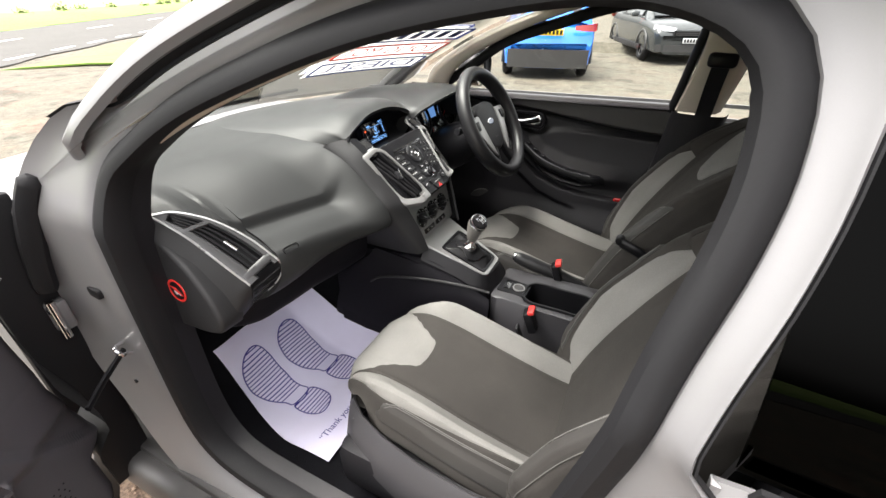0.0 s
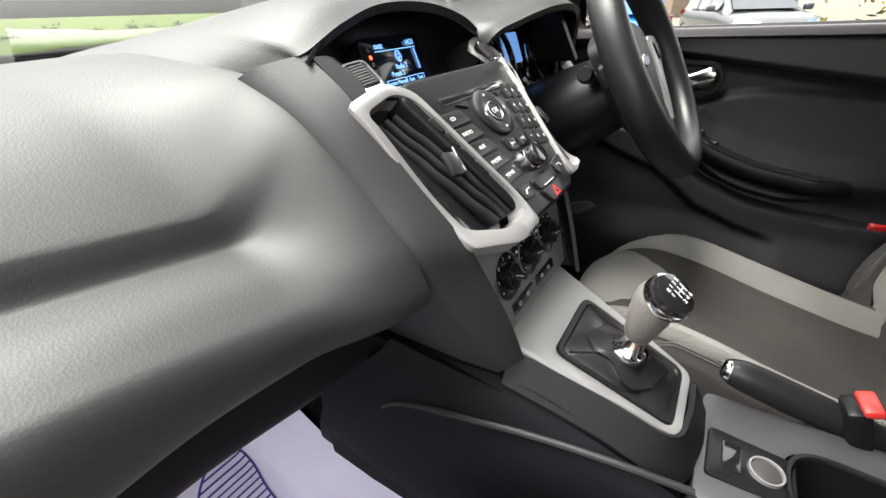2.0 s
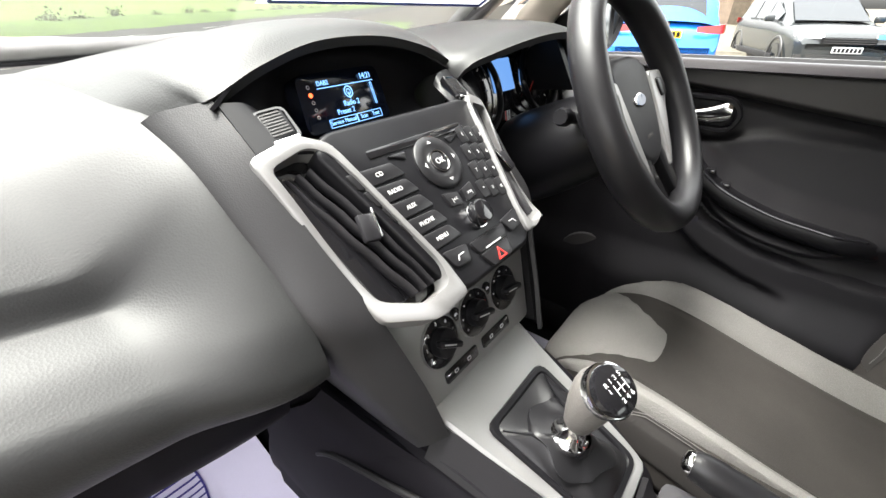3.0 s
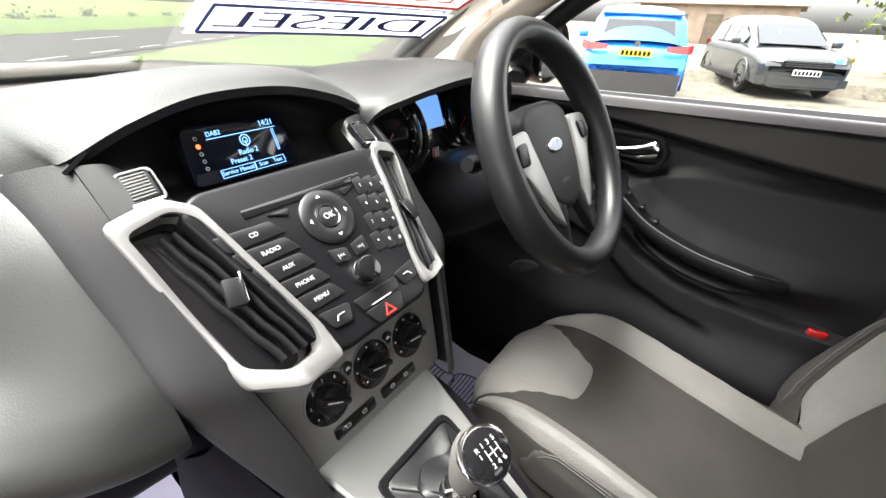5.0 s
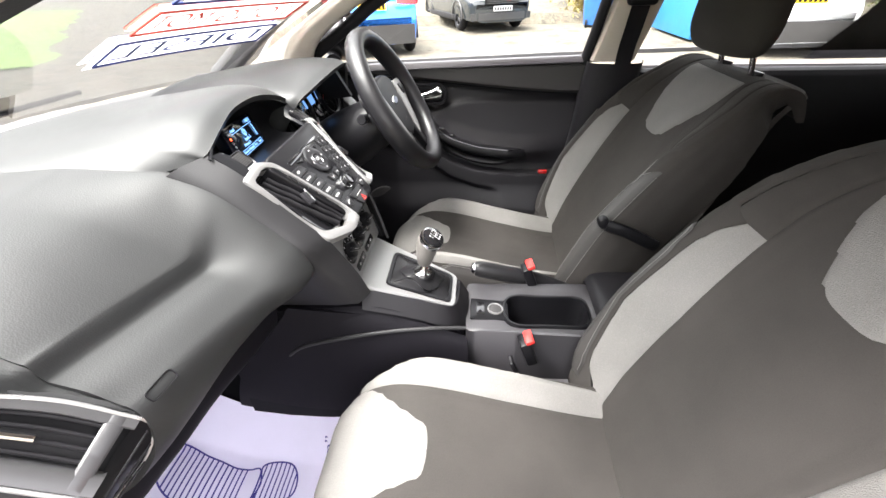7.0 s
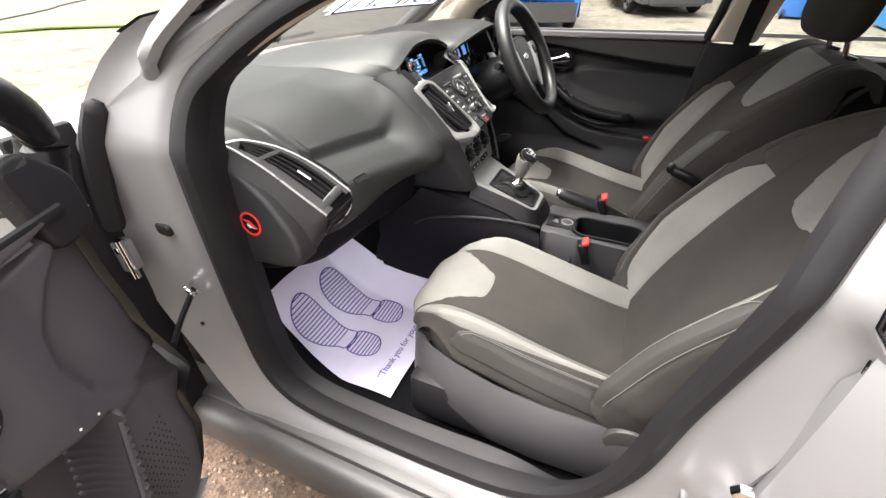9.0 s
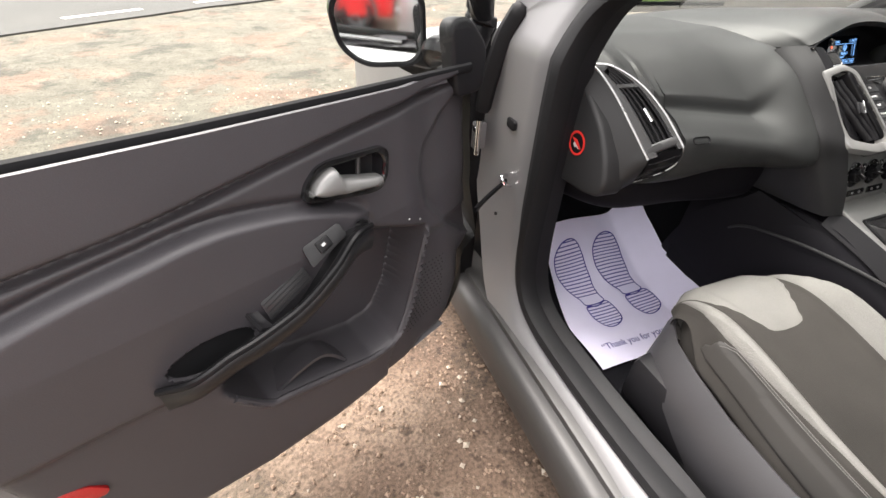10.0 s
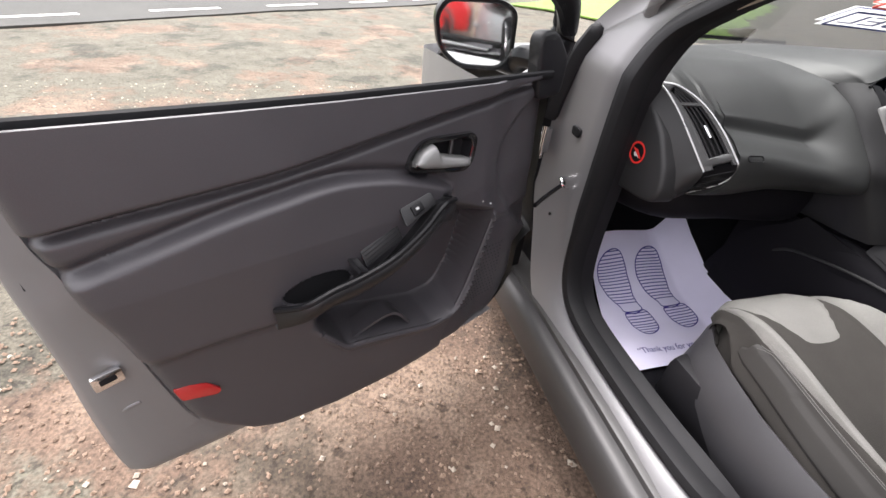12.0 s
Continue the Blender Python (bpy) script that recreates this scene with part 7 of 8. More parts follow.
# ---- ground, road, verge, field ----
def ground_material():
    m = bpy.data.materials.new("forecourt_ground")
    m.use_nodes = True
    N, L = m.node_tree.nodes, m.node_tree.links
    b = N["Principled BSDF"]
    tc = N.new("ShaderNodeTexCoord")

    def noise_node(scale, detail=6, rough=.6):
        n = N.new("ShaderNodeTexNoise")
        n.inputs["Scale"].default_value, n.inputs["Detail"].default_value, n.inputs["Roughness"].default_value = scale, detail, rough
        L.new(tc.outputs["Object"], n.inputs["Vector"])
        return n.outputs[0]

    def ramp(src, stops):
        r = N.new("ShaderNodeValToRGB")
        e = r.color_ramp.elements
        e[0].position, e[0].color = stops[0][0], (*stops[0][1], 1)
        e[1].position, e[1].color = stops[-1][0], (*stops[-1][1], 1)
        for p, c in stops[1:-1]:
            q = e.new(p)
            q.color = (*c, 1)
        L.new(src, r.inputs[0])
        return r.outputs[0]

    def mix(f, a, c):
        x = N.new("ShaderNodeMix")
        x.data_type = 'RGBA'
        L.new(f, x.inputs[0])
        L.new(a, x.inputs[6])
        L.new(c, x.inputs[7])
        return x.outputs[2]
    dirt = ramp(noise_node(2.2, 8, .7), [(.3, (.080, .050, .034)), (.5, (.142, .095, .066)), (.7, (.212, .156, .114))])
    pale = ramp(noise_node(5, 10, .75), [(.3, (.052, .046, .034)), (.5, (.092, .083, .061)), (.72, (.145, .133, .101))])
    grit = ramp(noise_node(90, 3, .6), [(.35, (.55, .55, .55)), (.6, (1.15, 1.15, 1.15))])
    big = ramp(noise_node(1.25, 7, .68), [(.43, (0, 0, 0)), (.49, (1, 1, 1))])
    # pale worn concrete away from the car's side, bare dirt close to it
    sp = N.new("ShaderNodeSeparateXYZ")
    L.new(tc.outputs["Object"], sp.inputs[0])
    mr = N.new("ShaderNodeMapRange")
    mr.inputs["From Min"].default_value, mr.inputs["From Max"].default_value = -1.15, -1.85
    L.new(sp.outputs[0], mr.inputs["Value"])
    mr2 = N.new("ShaderNodeMapRange")
    mr2.inputs["From Min"].default_value, mr2.inputs["From Max"].default_value = 1.2, 2.2
    L.new(sp.outputs[1], mr2.inputs["Value"])
    mr3 = N.new("ShaderNodeMapRange")
    mr3.inputs["From Min"].default_value, mr3.inputs["From Max"].default_value = 1.5, 3.0
    L.new(sp.outputs[0], mr3.inputs["Value"])
    mx = N.new("ShaderNodeMath")
    mx.operation = 'MAXIMUM'
    L.new(mr.outputs[0], mx.inputs[0])
    L.new(mr2.outputs[0], mx.inputs[1])
    mx2 = N.new("ShaderNodeMath")
    mx2.operation = 'MAXIMUM'
    L.new(mx.outputs[0], mx2.inputs[0])
    L.new(mr3.outputs[0], mx2.inputs[1])
    mu = N.new("ShaderNodeMath")
    mu.operation = 'MULTIPLY'
    L.new(mx2.outputs[0], mu.inputs[0])
    L.new(big, mu.inputs[1])
    far = N.new("ShaderNodeMath")
    far.operation = 'MULTIPLY'
    far.inputs[1].default_value = .8
    L.new(mr3.outputs[0], far.inputs[0])
    mx3 = N.new("ShaderNodeMath")
    mx3.operation = 'MAXIMUM'
    L.new(mu.outputs[0], mx3.inputs[0])
    L.new(far.outputs[0], mx3.inputs[1])
    col = mix(mx3.outputs[0], dirt, pale)
    pits = ramp(noise_node(26, 4, .55), [(.33, (.45, .42, .40)), (.42, (1, 1, 1))])
    damp = ramp(noise_node(1.7, 9, .72), [(.40, (.50, .50, .48)), (.47, (1, 1, 1))])
    xd = N.new("ShaderNodeMix")
    xd.data_type, xd.blend_type = 'RGBA', 'MULTIPLY'
    xd.inputs[0].default_value = 1
    L.new(col, xd.inputs[6])
    L.new(damp, xd.inputs[7])
    x = N.new("ShaderNodeMix")
    x.data_type, x.blend_type = 'RGBA', 'MULTIPLY'
    x.inputs[0].default_value = 1
    L.new(xd.outputs[2], x.inputs[6])
    L.new(grit, x.inputs[7])
    x2 = N.new("ShaderNodeMix")
    x2.data_type, x2.blend_type = 'RGBA', 'MULTIPLY'
    x2.inputs[0].default_value = 1
    L.new(x.outputs[2], x2.inputs[6])
    L.new(pits, x2.inputs[7])
    L.new(x2.outputs[2], b.inputs["Base Color"])
    b.inputs["Roughness"].default_value = .9
    bp = N.new("ShaderNodeBump")
    bp.inputs["Strength"].default_value, bp.inputs["Distance"].default_value = .8, .012
    L.new(noise_node(60, 8, .75), bp.inputs["Height"])
    L.new(bp.outputs[0], b.inputs["Normal"])
    return m


GROUND = ground_material()
ASPH = mat("asphalt", (.062, .060, .056), .92, spec=.3, scale=1.2, fine=220, bump=.5, dist=.004, vary=.25)
LINE = mat("road_paint", (.62, .62, .58), .8, scale=6, fine=40, bump=.2, vary=.25)
GRASS = mat("grass", (.13, .21, .04), .95, scale=.25, fine=9, bump=.6, dist=.05, vary=.45)
FIELD = mat("field_crop", (.21, .29, .075), .95, scale=.05, fine=3, bump=.3, dist=.05, vary=.25)
STONE = mat("gravel_stone", (.20, .140, .100), .9, fine=200, bump=.2, vary=.4)
LEAF = mat("leaves", (.075, .095, .025), .8, scale=3, fine=30, bump=0, vary=.5)
LEAFY = mat("yellow_leaves", (.24, .19, .055), .8, scale=3, fine=30, bump=0, vary=.5)
BARK = mat("bark", (.09, .07, .05), .95, scale=4, fine=60, bump=.8, dist=.01, vary=.4)

def fall(x, y):
    """The forecourt drops a little towards the parked cars."""
    return -.27 * float(np.clip((x - 1.5) / 8, 0, 1)) * float(smooth01(7.5, 4.0, y))


gx = np.concatenate([np.linspace(-400, -8, 8), np.linspace(-6, 14, 81), np.linspace(16, 400, 8)])
gy = np.concatenate([np.linspace(-300, -8, 8), np.linspace(-6, 10, 65), np.linspace(12, 700, 10)])
b = grid([[(x, y, fall(x, y) + (.010 * noise.noise((x * 1.3, y * 1.3, 0)) + .006 * noise.noise((x * 4, y * 4, 2))) if -6 < x < 14 and -6 < y < 10 else -.005) for x in gx] for y in gy])
tagged(part("ground", b, GROUND), "brown gravel and broken pale concrete forecourt", "ground", kind="structure")
RA = radians(38)
RU, RV = Vector((math.cos(RA), math.sin(RA), 0)), Vector((-math.sin(RA), math.cos(RA), 0))
RO = Vector((-3.3, 7.1, 0))
rp = lambda a, c, z=0.0: RO + RU * a + RV * c + Vector((0, 0, z))
wob = lambda a: .25 * noise.noise((a * .35, 3, 0)) + .12 * noise.noise((a * 1.6, 8, 0))
road = part("road", grid([[rp(a, c + (wob(a) if c < 0 else 0), .022) for a in np.linspace(-60, 120, 220)] for c in (-.45, .5, 3, 5.0)], thick=-.02), ASPH)
tagged(road, "grey asphalt country road with broken white lines", "road", kind="structure")
for k in range(-8, 20):
    a = k * 1.75
    for c, w, ln in ((0.0, .10, .95),):
        tagged(part("road_marking", grid([[rp(a + q, c + e, .0265) for q in np.linspace(0, ln, 4)] for e in (-w / 2, w / 2)], thick=-.003), LINE, road), "worn white road dash")
for k in range(-4, 12):
    part("centre_marking", grid([[rp(k * 6 + q, 2.6 + e, .0265) for q in np.linspace(0, 2, 4)] for e in (-.05, .05)], thick=-.003), LINE, road)
verge = part("verge", grid([[rp(a, c + .3 * noise.noise((a * .3, c, 5)), z + .06 * noise.noise((a * .8, c * 2, 1))) for a in np.linspace(-80, 160, 200)] for c, z in ((4.9, .03), (5.3, .16), (6.4, .30), (8.6, .32), (9.5, .1))], thick=-.05), GRASS)
tagged(verge, "rough green grass verge beside the road", "verge", kind="structure")
edge = lambda a: .35 * noise.noise((a * .5, 1, 9)) + .15 * noise.noise((a * 2.1, 4, 9))
lawn = part("lawn", grid([[rp(a + .5 * noise.noise((c, a * .2, 3)), c + (edge(a) if c in (-5.6, -.75) else 0), z + .012 * noise.noise((a * 2.2, c * 2.2, 4))) for a in np.linspace(7.6, 26, 90)] for c, z in ((-5.6, .0), (-5.4, .03), (-4.4, .05), (-3.2, .055), (-2.0, .05), (-1.0, .03), (-.75, .0))], thick=-.03), GRASS)
tagged(lawn, "bright green grass patch between forecourt and road", "lawn", kind="structure")
field = part("field", grid([[rp(a, c, z) for a in np.linspace(-500, 700, 40)] for c, z in ((9.4, .06), (40, .1), (150, .2), (420, .5))], thick=-.05), FIELD)
tagged(field, "flat bright green crop field", "field", kind="structure")


def scatter(name, n, place, size, material, label, cat, seed=1, tri=False):
    """Many small stones in one mesh."""
    rnd = random.Random(seed)
    V, F = [], []
    for _ in range(n):
        x, y, z = place(rnd)
        r = size * rnd.uniform(.4, 1.5)
        o = len(V)
        ang = rnd.uniform(0, 6.28)
        for dx, dy, dz in ((1, 0, 0), (0, 1, 0), (-1, 0, 0), (0, -1, 0), (0, 0, .8), (0, 0, -.5)):
            j = rnd.uniform(.7, 1.3)
            V.append((x + r * j * (dx * math.cos(ang) - dy * math.sin(ang)), y + r * j * (dx * math.sin(ang) + dy * math.cos(ang)), z + r * j * dz))
        for a, c2, d in ((0, 1, 4), (1, 2, 4), (2, 3, 4), (3, 0, 4), (1, 0, 5), (2, 1, 5), (3, 2, 5), (0, 3, 5)):
            F.append((o + a, o + c2, o + d))
    me = bpy.data.meshes.new(name)
    me.from_pydata(V, [], F)
    me.materials.append(material)
    return tagged(new(name, me), label, cat, kind="stuff")


scatter("gravel", 5200, lambda r: (r.uniform(-2.3, -.62), r.uniform(-.5, 1.6), .004 + r.uniform(-.004, .004)), .0055, STONE, "loose brown gravel beside the car", "gravel", 3)
scatter("stones", 1200, lambda r: (r.uniform(-3.5, 0), r.uniform(-.6, 4), .005), .009, mat("pale_stone", (.36, .31, .25), .9, vary=.3), "scattered pale stones on the forecourt", "stones", 4)


def leaves(n, place, size, seed, up=0.0):
    """A crown of n small leaf clumps as one mesh."""
    rnd = random.Random(seed)
    V, F = [], []
    for _ in range(n):
        p = Vector(place(rnd))
        a = Vector((rnd.gauss(0, 1), rnd.gauss(0, 1), rnd.gauss(0, 1) - up)).normalized()
        c = a.cross(Vector((rnd.gauss(0, 1), rnd.gauss(0, 1), rnd.gauss(0, 1)))).normalized()
        s = size * rnd.uniform(.5, 1.5)
        o = len(V)
        V += [p - a * s, p + c * s * .45, p + a * s, p - c * s * .45]
        F.append((o, o + 1, o + 2, o + 3))
    bm = bmesh.new()
    me = bpy.data.meshes.new("leaf")
    me.from_pydata([tuple(v) for v in V], [], F)
    bm.from_mesh(me)
    bpy.data.meshes.remove(me)
    return bm


def tree(x, y, h, w, material, label, seed, n=2600, size=.12, low=.12):
    rnd = random.Random(seed)
    e = thing("tree", (x, y, 0), label, "tree", "trees")
    tips = []
    bm = tube(spline([(x, y, 0), (x + .05 * h * rnd.uniform(-1, 1), y, h * .3), (x + .06 * h * rnd.uniform(-1, 1), y + .03 * h, h * .75)], 12), np.linspace(.035 * h, .01 * h, 12), 8)
    for k in range(9):
        z0 = h * rnd.uniform(.15, .6)
        an = rnd.uniform(0, 6.28)
        t = (x + w * .8 * math.cos(an) * rnd.uniform(.5, 1), y + w * .8 * math.sin(an) * rnd.uniform(.5, 1), min(h * .95, z0 + h * rnd.uniform(.1, .4)))
        tube(spline([(x, y, z0), ((x + t[0]) / 2, (y + t[1]) / 2, (z0 + t[2]) / 2 + .05 * h), t], 8), np.linspace(.014 * h, .004 * h, 8), 6, bm=bm)
        tips.append(t)
    tips += [(x, y, h * .8), (x, y, h * .5)]
    part("trunk", bm, BARK, e)

    def place(r):
        c = tips[r.randrange(len(tips))]
        q = w * .42
        return (c[0] + r.gauss(0, q), c[1] + r.gauss(0, q), max(low * h, c[2] + r.gauss(0, q * .8)))
    part("crown", leaves(n, place, size, seed), material, e, smooth=False)
    return e


def bush(x, y, h, w, material, label, seed, n=900, size=.07):
    rnd = random.Random(seed)
    e = thing("bush", (x, y, 0), label, "bush", "bushes")
    bm = bmesh.new()
    for k in range(6):
        an = rnd.uniform(0, 6.28)
        tube(spline([(x, y, 0), (x + .3 * w * math.cos(an), y + .3 * w * math.sin(an), h * .5), (x + .6 * w * math.cos(an), y + .6 * w * math.sin(an), h * .9)], 6), np.linspace(.02, .006, 6), 5, bm=bm)
    part("stems", bm, BARK, e)
    part("crown", leaves(n, lambda r: (x + r.gauss(0, w * .5), y + r.gauss(0, w * .5), abs(r.gauss(h * .45, h * .3)) + .03), size, seed), material, e, smooth=False)


rnd = random.Random(11)
for k in range(9):
    tree(16.5 + rnd.uniform(-1, 2.5), -3.4 - 1.5 * k + rnd.uniform(-.5, .5), rnd.uniform(3.2, 5.5), rnd.uniform(1.2, 1.8), LEAFY if k % 3 else LEAF, "willowy tree with thin yellow-green leaves behind the car park", 20 + k)
for k in range(8):
    bush(13.2 + rnd.uniform(-.6, 1.2), -3.0 - 1.1 * k, rnd.uniform(.9, 1.6), .8, LEAF if k % 2 else LEAFY, "tangled green bush at the edge of the gravel", 60 + k)
for k in range(26):
    a = -6 + 3.1 * k + rnd.uniform(-1, 1)
    p = rp(a, 7.4 + rnd.uniform(-.3, 1.0))
    bush(p.x, p.y, rnd.uniform(.35, .7), .35, LEAF, "low weedy clump on the grass verge", 90 + k, 260, .06)
for k, (a, d, h) in enumerate(((60, 250, 9), (66, 255, 8), (95, 240, 8), (120, 235, 10), (127, 238, 9), (134, 236, 9), (220, 260, 9), (20, 260, 8), (-30, 250, 9), (180, 250, 8))):
    p = rp(a, d)
    tree(p.x, p.y, h, h * .4, LEAF, "distant dark tree on the field's horizon", 130 + k, 500, .5, .05)


# ---- parked cars ----
def vehicle(name, label, paint, origin, heading, L=4.4, W=1.84, H=1.62, suv=True, seed=0):
    """A parked car: x' forwards from the rear bumper, built of lofted sections, with glass, lamps and wheels."""
    h = Vector((heading[0], heading[1], 0)).normalized()
    r = Vector((h.y, -h.x, 0))
    o = Vector(origin)
    e = thing(name, origin, label, "car", "parked cars")
    G = lambda x, y, z: o + h * x + r * y + Vector((0, 0, z))
    wf = W / 2

    def low(x, s):
        """Lower body section."""
        return [G(x, -wf * .86 * s, .26), G(x, -wf * .97 * s, .42), G(x, -wf * s, .70), G(x, -wf * .98 * s, zt(x) - .06), G(x, -wf * .86 * s, zt(x)), G(x, 0, zt(x) + .03), G(x, wf * .86 * s, zt(x)), G(x, wf * .98 * s, zt(x) - .06), G(x, wf * s, .70), G(x, wf * .97 * s, .42), G(x, wf * .86 * s, .26), G(x, 0, .24)]
    zt = lambda x: float(np.interp(x / L, [0, .03, .10, .62, .72, .90, .97, 1.0], [.55, .90, 1.03, 1.02, 1.00, .93, .80, .55]))
    xs = [0, .05, .18, .45, 1.2, 2.2, 2.9, 3.3, 3.8, 4.12, 4.3, 4.38]
    ws_ = [.80, .90, .95, .98, 1, 1, 1, .99, .97, .93, .86, .76]
    part("body", loft([low(x * L / 4.4, s) for x, s in zip(xs, ws_)], 40, 48, True, caps=True), paint, e)
    roof = [(.20, 1.02, 1.05, .86), (.45, 1.02, 1.42 * H / 1.62, .80), (.70, 1.02, 1.55 * H / 1.62, .74), (1.3, 1.0, H, .72), (2.0, 1.0, H - .02, .72), (2.5, 1.0, 1.50 * H / 1.62, .72), (3.0, .98, 1.22 * H / 1.62, .78), (3.35, .97, 1.03, .82)]
    sec = []
    for x, z0, z1, w in roof:
        x = x * L / 4.4
        sec.append([G(x, -wf * .90, z0 - .06), G(x, -wf * lerp(.90, w, .6), lerp(z0, z1, .55)), G(x, -wf * w, z1 - .05), G(x, -wf * w * .7, z1), G(x, 0, z1 + .02), G(x, wf * w * .7, z1), G(x, wf * w, z1 - .05), G(x, wf * lerp(.90, w, .6), lerp(z0, z1, .55)), G(x, wf * .90, z0 - .06)])
    part("cabin", loft(sec, 30, 40), paint, e)
    DG = CARGLASS
    rw = lambda x, w, z: G(x * L / 4.4, w * wf, z * H / 1.62)
    part("rear_window", grid([[rw(.255 - .02, w * .66, 1.10), rw(.42 - .025, w * .60, 1.40)] for w in np.linspace(-1, 1, 8)], thick=.01), DG, e, "dark rear window")
    part("windscreen", grid([[rw(3.34 + .02, w * .72, 1.05), rw(2.62 + .02, w * .64, 1.47)] for w in np.linspace(-1, 1, 8)], thick=.01), DG, e, "dark windscreen")
    for s in (-1, 1):
        for x0, x1 in ((.75, 1.42), (1.50, 2.25), (2.30, 2.95)):
            k = lambda x: float(np.interp(x, [.6, .9, 1.3, 2.4, 2.95], [1.30, 1.42, 1.46, 1.42, 1.20]))
            part("side_window", grid([[rw(x, s * lerp(.905, .80, t), lerp(1.05, k(x), t)) + r * s * .02 for x in np.linspace(x0, x1, 8)] for t in np.linspace(0, 1, 5)]), DG, e)
        part("cladding", box(G(L / 2, s * wf * .985, .32), (L * .56, .03, .14), .012, Matrix((h, -r, (0, 0, 1))).transposed()), TRIMBLK, e)
        part("wing_mirror", box(G(2.95 * L / 4.4, s * (wf + .10), 1.08), (.12, .20, .14), .04, Matrix((h, -r, (0, 0, 1))).transposed(), 3), paint, e)
        part("tail_lamp", loft([[G(.05, s * wf * .52, .99), G(.035, s * wf * .52, .92)], [G(.06, s * wf * .75, 1.01), G(.045, s * wf * .75, .90)], [G(.16, s * wf * .94, 1.03), G(.15, s * wf * .95, .90)], [G(.36, s * wf * 1.0, 1.04), G(.34, s * wf * 1.01, .95)]], 10, 6, thick=.02), REFLRED, e, "red tail lamp")
        part("bumper_reflector", box(G(-.012, s * wf * .66, .53), (.02, .24, .05), .008, Matrix((h, -r, (0, 0, 1))).transposed()), REFLRED, e)
        part("head_lamp", loft([[G(L - .06, s * wf * .46, .83), G(L - .04, s * wf * .46, .76)], [G(L - .12, s * wf * .70, .86), G(L - .10, s * wf * .70, .76)], [G(L - .30, s * wf * .93, .88), G(L - .28, s * wf * .94, .79)]], 8, 6, thick=.03), CHROME, e, "clear head lamp")
        part("fog_lamp", box(G(L - .06, s * wf * .66, .48), (.06, .20, .07), .02, Matrix((h, -r, (0, 0, 1))).transposed()), SATIN, e)
        for xw in (.78, 3.50):
            c = G(xw * L / 4.4, s * (wf - .13), .35)
            ty = tube([c + h * .255 * math.cos(a) + Vector((0, 0, .255 * math.sin(a))) for a in np.linspace(0, 2 * math.pi, 36, endpoint=False)], .098, 12, True, flat=1.15, up=r)
            w = part("tyre", ty, RUBBER, e)
            ri = frame_ring(circ(.225), circ(.195), Matrix.Translation(c + r * s * .09) @ Matrix((h * s, Vector((0, 0, 1)), r * s)).transposed().to_4x4(), .006, .05, 40)
            fm = Matrix.Translation(c + r * s * .085) @ Matrix((h * s, Vector((0, 0, 1)), r * s)).transposed().to_4x4()
            for k in range(5):
                m = fm @ Matrix.Rotation(k * 2 * math.pi / 5 + .3, 4, 'Z')
                plate([(-.03, .02), (.03, .02), (.022, .205), (-.022, .205)], .03, m, bm=ri)
            part("rim", ri, RIMM, w)
            part("hub", disc(.19, .01, shift(fm, 0, 0, -.05), 24), SATIN, w)
            part("wheel_arch", tube([G(xw * L / 4.4 + .375 * math.cos(a), s * (wf - .015), .35 + .375 * math.sin(a)) for a in np.linspace(-.15, math.pi + .15, 26)], .035, 8, flat=.7, up=r), GREYPL, e)
    part("rear_bumper", loft([[G(.06, y * wf, z) - h * (.10 - .10 * abs(y) ** 3) for y in (-.86, -.74, -.4, 0, .4, .74, .86)] for z in (.25, .37, .50, .58)], 10, 24, thick=.03), GREYPL, e, "dark grey rear bumper")
    part("front_bumper", loft([[G(L - .05, y * wf, z) + h * (.07 - .12 * abs(y) ** 3) for y in (-.9, -.7, -.4, 0, .4, .7, .9)] for z in (.30, .38, .46)], 8, 24, thick=.03), GREYPL, e, "dark lower front bumper")
    part("grille", loft([[G(L - .015, y * wf, z) - h * .03 * y * y for y in (-.5, -.25, 0, .25, .5)] for z in (.66, .78)], 6, 16, thick=.02), SATIN, e, "black front grille")
    for k in range(3):
        part("grille_bar", tube([G(L + .012 - .03 * y * y, y * wf, .68 + .04 * k) for y in np.linspace(-.46, .46, 8)], .008, 6), GREYPL, e)
    pr = part("rear_plate", box(G(.015, 0, .88), (.02, .52, .115), .006, Matrix((h, -r, (0, 0, 1))).transposed()), YELLOWP, e, "yellow rear number plate")
    for k in range(7):
        part("plate_bar", box(G(-.001, -.21 + .07 * k, .88), (.006, .045, .075), .002, Matrix((h, -r, (0, 0, 1))).transposed()), SATIN, pr)
    pf = part("front_plate", box(G(L + .035, 0, .56), (.02, .52, .115), .006, Matrix((h, -r, (0, 0, 1))).transposed()), WHITE, e, "white front number plate")
    for k in range(7):
        part("plate_bar", box(G(L + .047, -.21 + .07 * k, .56), (.006, .045, .075), .002, Matrix((h, -r, (0, 0, 1))).transposed()), SATIN, pf)
    part("rear_badge", disc(.05, .02, face_frame(G(.02, 0, 1.02), r, (0, 0, 1)) @ Matrix.Diagonal((1, 1, 1, 1)), 20), CHROME, e)
    part("roof_spoiler", loft([[G(.42, y * wf * .72, 1.50 * H / 1.62), G(.62, y * wf * .73, 1.55 * H / 1.62)] for y in (-1, -.4, .4, 1)], 8, 5, thick=.025), paint, e)
    return e


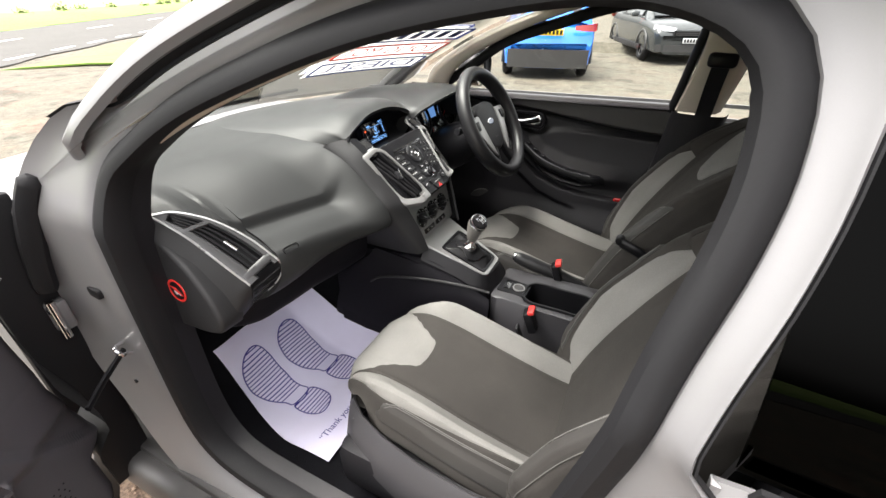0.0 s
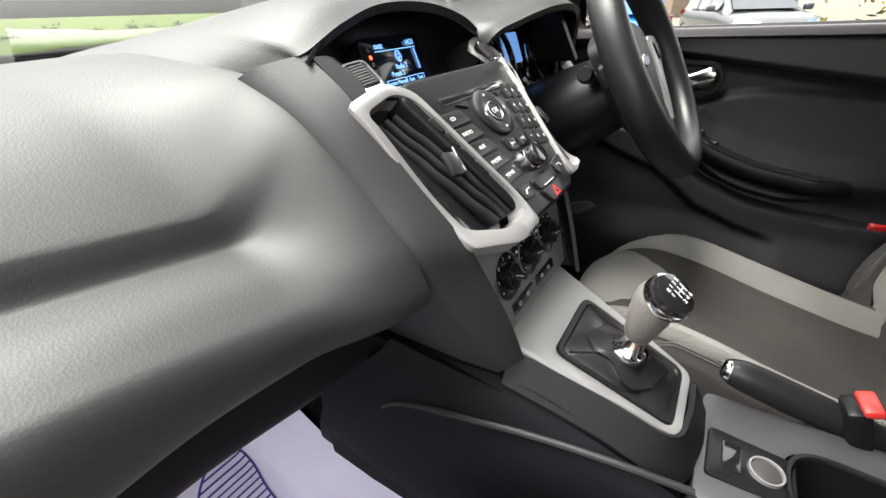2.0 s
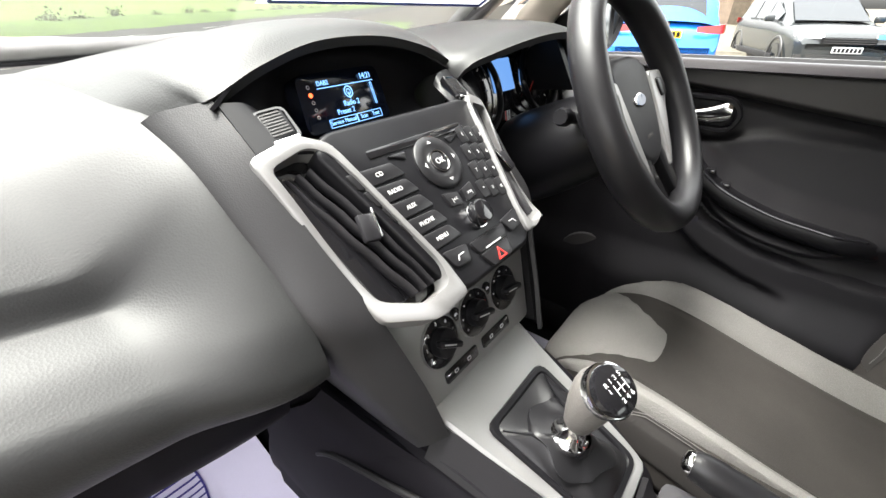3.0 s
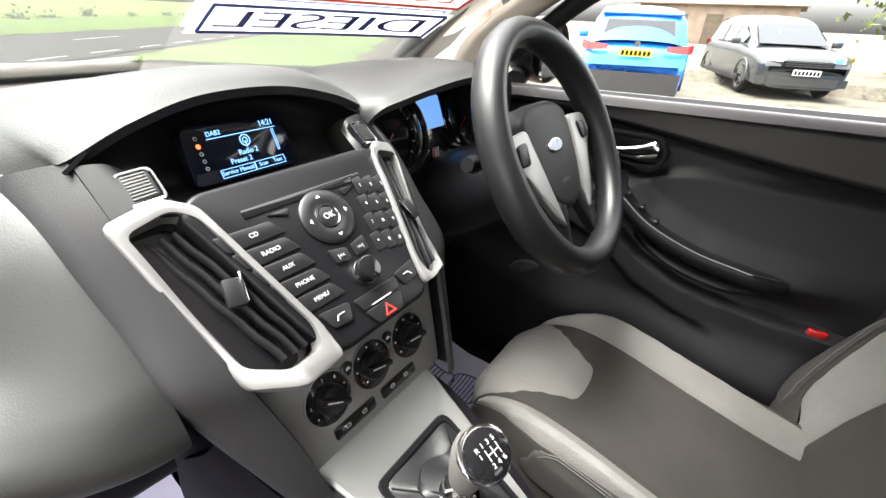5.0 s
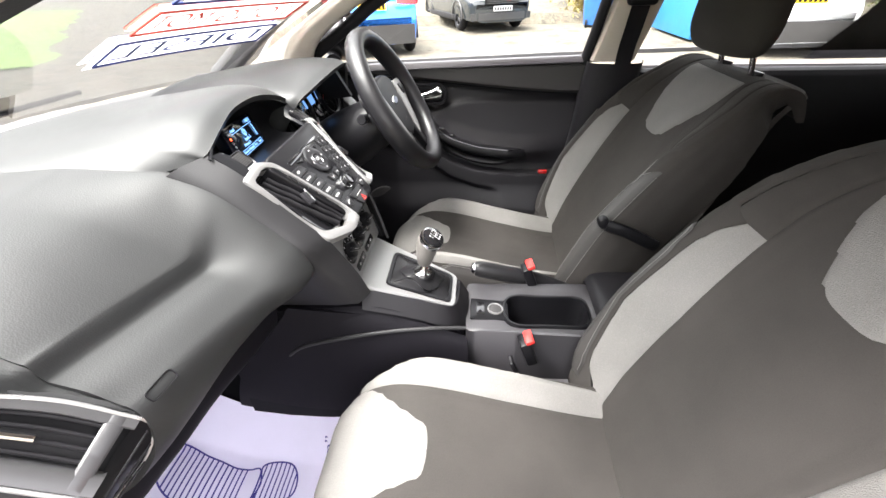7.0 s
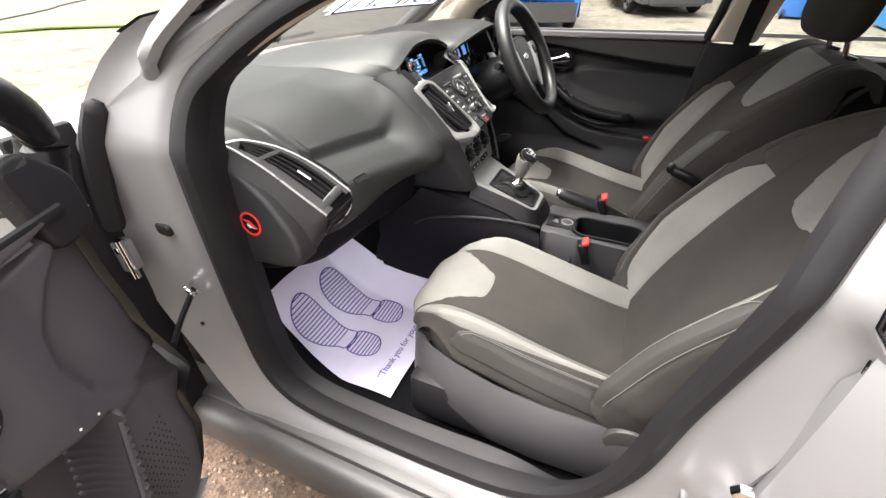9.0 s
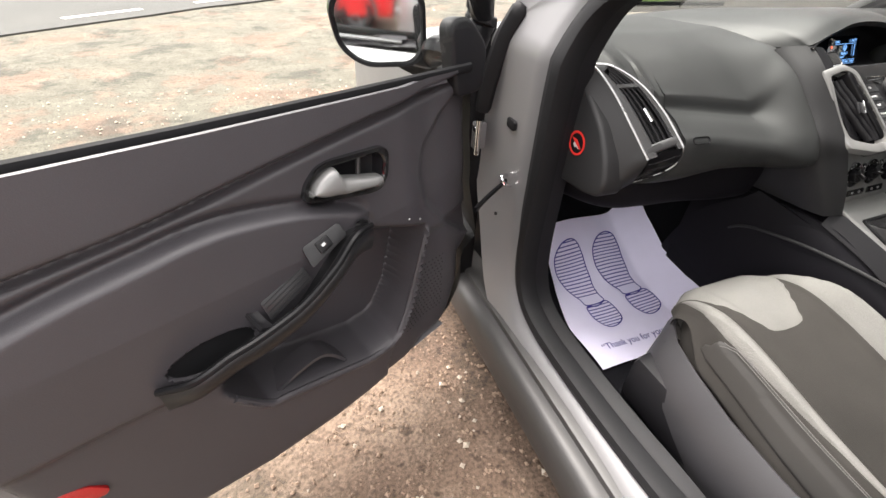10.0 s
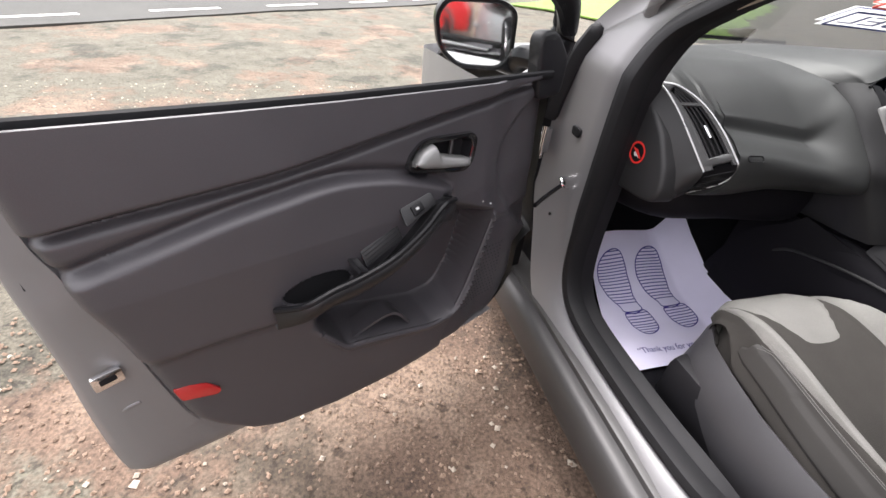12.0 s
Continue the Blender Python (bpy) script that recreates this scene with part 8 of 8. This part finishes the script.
CARGLASS = mat("car_glass", (.02, .024, .028), .06, bump=0, coat=.4)
YELLOWP = mat("yellow_plate", (.75, .52, .02), .5, bump=0)
RIMM = mat("dark_alloy", (.10, .10, .105), .35, metal=.6, bump=0)
vehicle("blue_suv", "bright blue family SUV parked on the gravel", mat("blue_paint", (.012, .16, .62), .25, bump=0, coat=.6, vary=.05), (8.15, 2.25, fall(9, 2)), (.955, .297), 4.2, 1.80, 1.60)
vehicle("dark_suv", "dark grey SUV parked nose-on on the gravel", mat("dark_paint", (.030, .034, .036), .22, bump=0, coat=.6, vary=.05), (16.06, 1.31, fall(17, 1)), (-.93, -.375), 4.37, 1.90, 1.62)
vehicle("red_hatchback", "red hatchback parked beside the road", mat("red_paint", (.38, .012, .015), .25, bump=0, coat=.6, vary=.05), (-.5, -4.7, 0), (-1, -.10), 4.1, 1.75, 1.46)
vehicle("white_hatchback", "white hatchback parked beside blue bins", mat("white_paint", (.72, .73, .74), .3, bump=0, coat=.5, vary=.04), (7.4, -4.9, fall(8.5, -5)), (1, -.15), 4.1, 1.76, 1.48)


def wheelie_bin(x, y, col, turn):
    e = thing("wheeled_bin", (x, y, 0), "blue plastic wheeled bin with a closed lid", "bin", "bins")
    R = Matrix.Rotation(radians(turn), 3, 'Z')
    p = lambda a, c, z: Vector((x, y, z)) + R @ Vector((a, c, 0))
    part("bin_body", loft([[p(-w, -w, z), p(w, -w, z), p(w, w, z), p(-w, w, z)] for z, w in ((.06, .22), (.5, .255), (.95, .29))], 8, 24, True, caps=True), col, e)
    part("lid", box((x, y, 1.0), (.64, .66, .07), .03, R, 3), col, e)
    part("handle", tube([p(-.25, .36, .95), p(0, .38, .95), p(.25, .36, .95)], .018, 8), col, e)
    for s in (-1, 1):
        part("wheel", disc(.10, .05, face_frame(p(s * .24, .28, .10), R @ Vector((0, 1, 0)), (0, 0, 1)), 20, .01), RUBBER, e)


BINB = mat("blue_bin_plastic", (.02, .10, .30), .5, bump=.05)
for k in range(5):
    wheelie_bin(12.9 + .15 * k, -2.9 - .78 * k, BINB, 80 + 7 * k)
skip = thing("blue_container", (10.5, -3.2, 0), "tall blue metal storage container", "container")
part("container_body", box((10.9, -5.2, 1.3), (2.4, 2.0, 2.5), .02), mat("blue_metal", (.02, .16, .36), .5, fine=30, bump=.2, vary=.2), skip)
for k in range(9):
    part("rib", box((9.68, -6.05 + .21 * k, 1.3), (.05, .09, 2.4), .01), BINB, skip)

# ---- low building behind the cars ----
BRICK = mat("old_brick", (.22, .165, .125), .9, scale=2, fine=14, bump=.5, dist=.01, vary=.35)
TILE = mat("roof_tile", (.17, .115, .085), .9, scale=2, fine=16, bump=.5, dist=.02, vary=.35)
barn = thing("brick_outbuilding", (37, 5, 0), "low brick outbuilding with a brown tiled roof", "building")
part("wall", box((38, 4.5, 1.3), (6, 9, 2.6), .02), BRICK, barn)
for s in (-1, 1):
    part("roof", loft([[(38 + s * 3.3, y, 2.5), (38 + s * 1.6, y, 3.5), (38, y, 4.4)] for y in (-.4, 3, 6, 9.4)], 8, 10, thick=.08), TILE, barn)
    part("gable", grid([[(38 - 3, 4.5 + s * 4.5, 2.6), (38, 4.5 + s * 4.5, 2.6), (38 + 3, 4.5 + s * 4.5, 2.6)], [(38 - .1, 4.5 + s * 4.5, 4.25), (38, 4.5 + s * 4.5, 4.3), (38 + .1, 4.5 + s * 4.5, 4.25)]], thick=.1), BRICK, barn)
for y in (2.2, 6.4):
    w = part("window", box((34.98, y, 1.5), (.06, 1.1, .9), .01), CARGLASS, barn)
    part("window_frame", box((34.96, y, 1.5), (.05, .06, .9), .005), WHITE, w)
part("door", box((34.98, 4.3, 1.0), (.06, .95, 2.0), .01), BARK, barn)
# what stands on the lower part of the forecourt rests on it
for ob in list(scene.objects):
    if ob.parent is None and ob.name.split(".")[0] in ("tree", "bush", "wheeled_bin", "blue_container", "brick_outbuilding") and ob.location.x > 5 and ob.location.y < 6:
        ob.location.z += fall(ob.location.x, min(ob.location.y, 4))
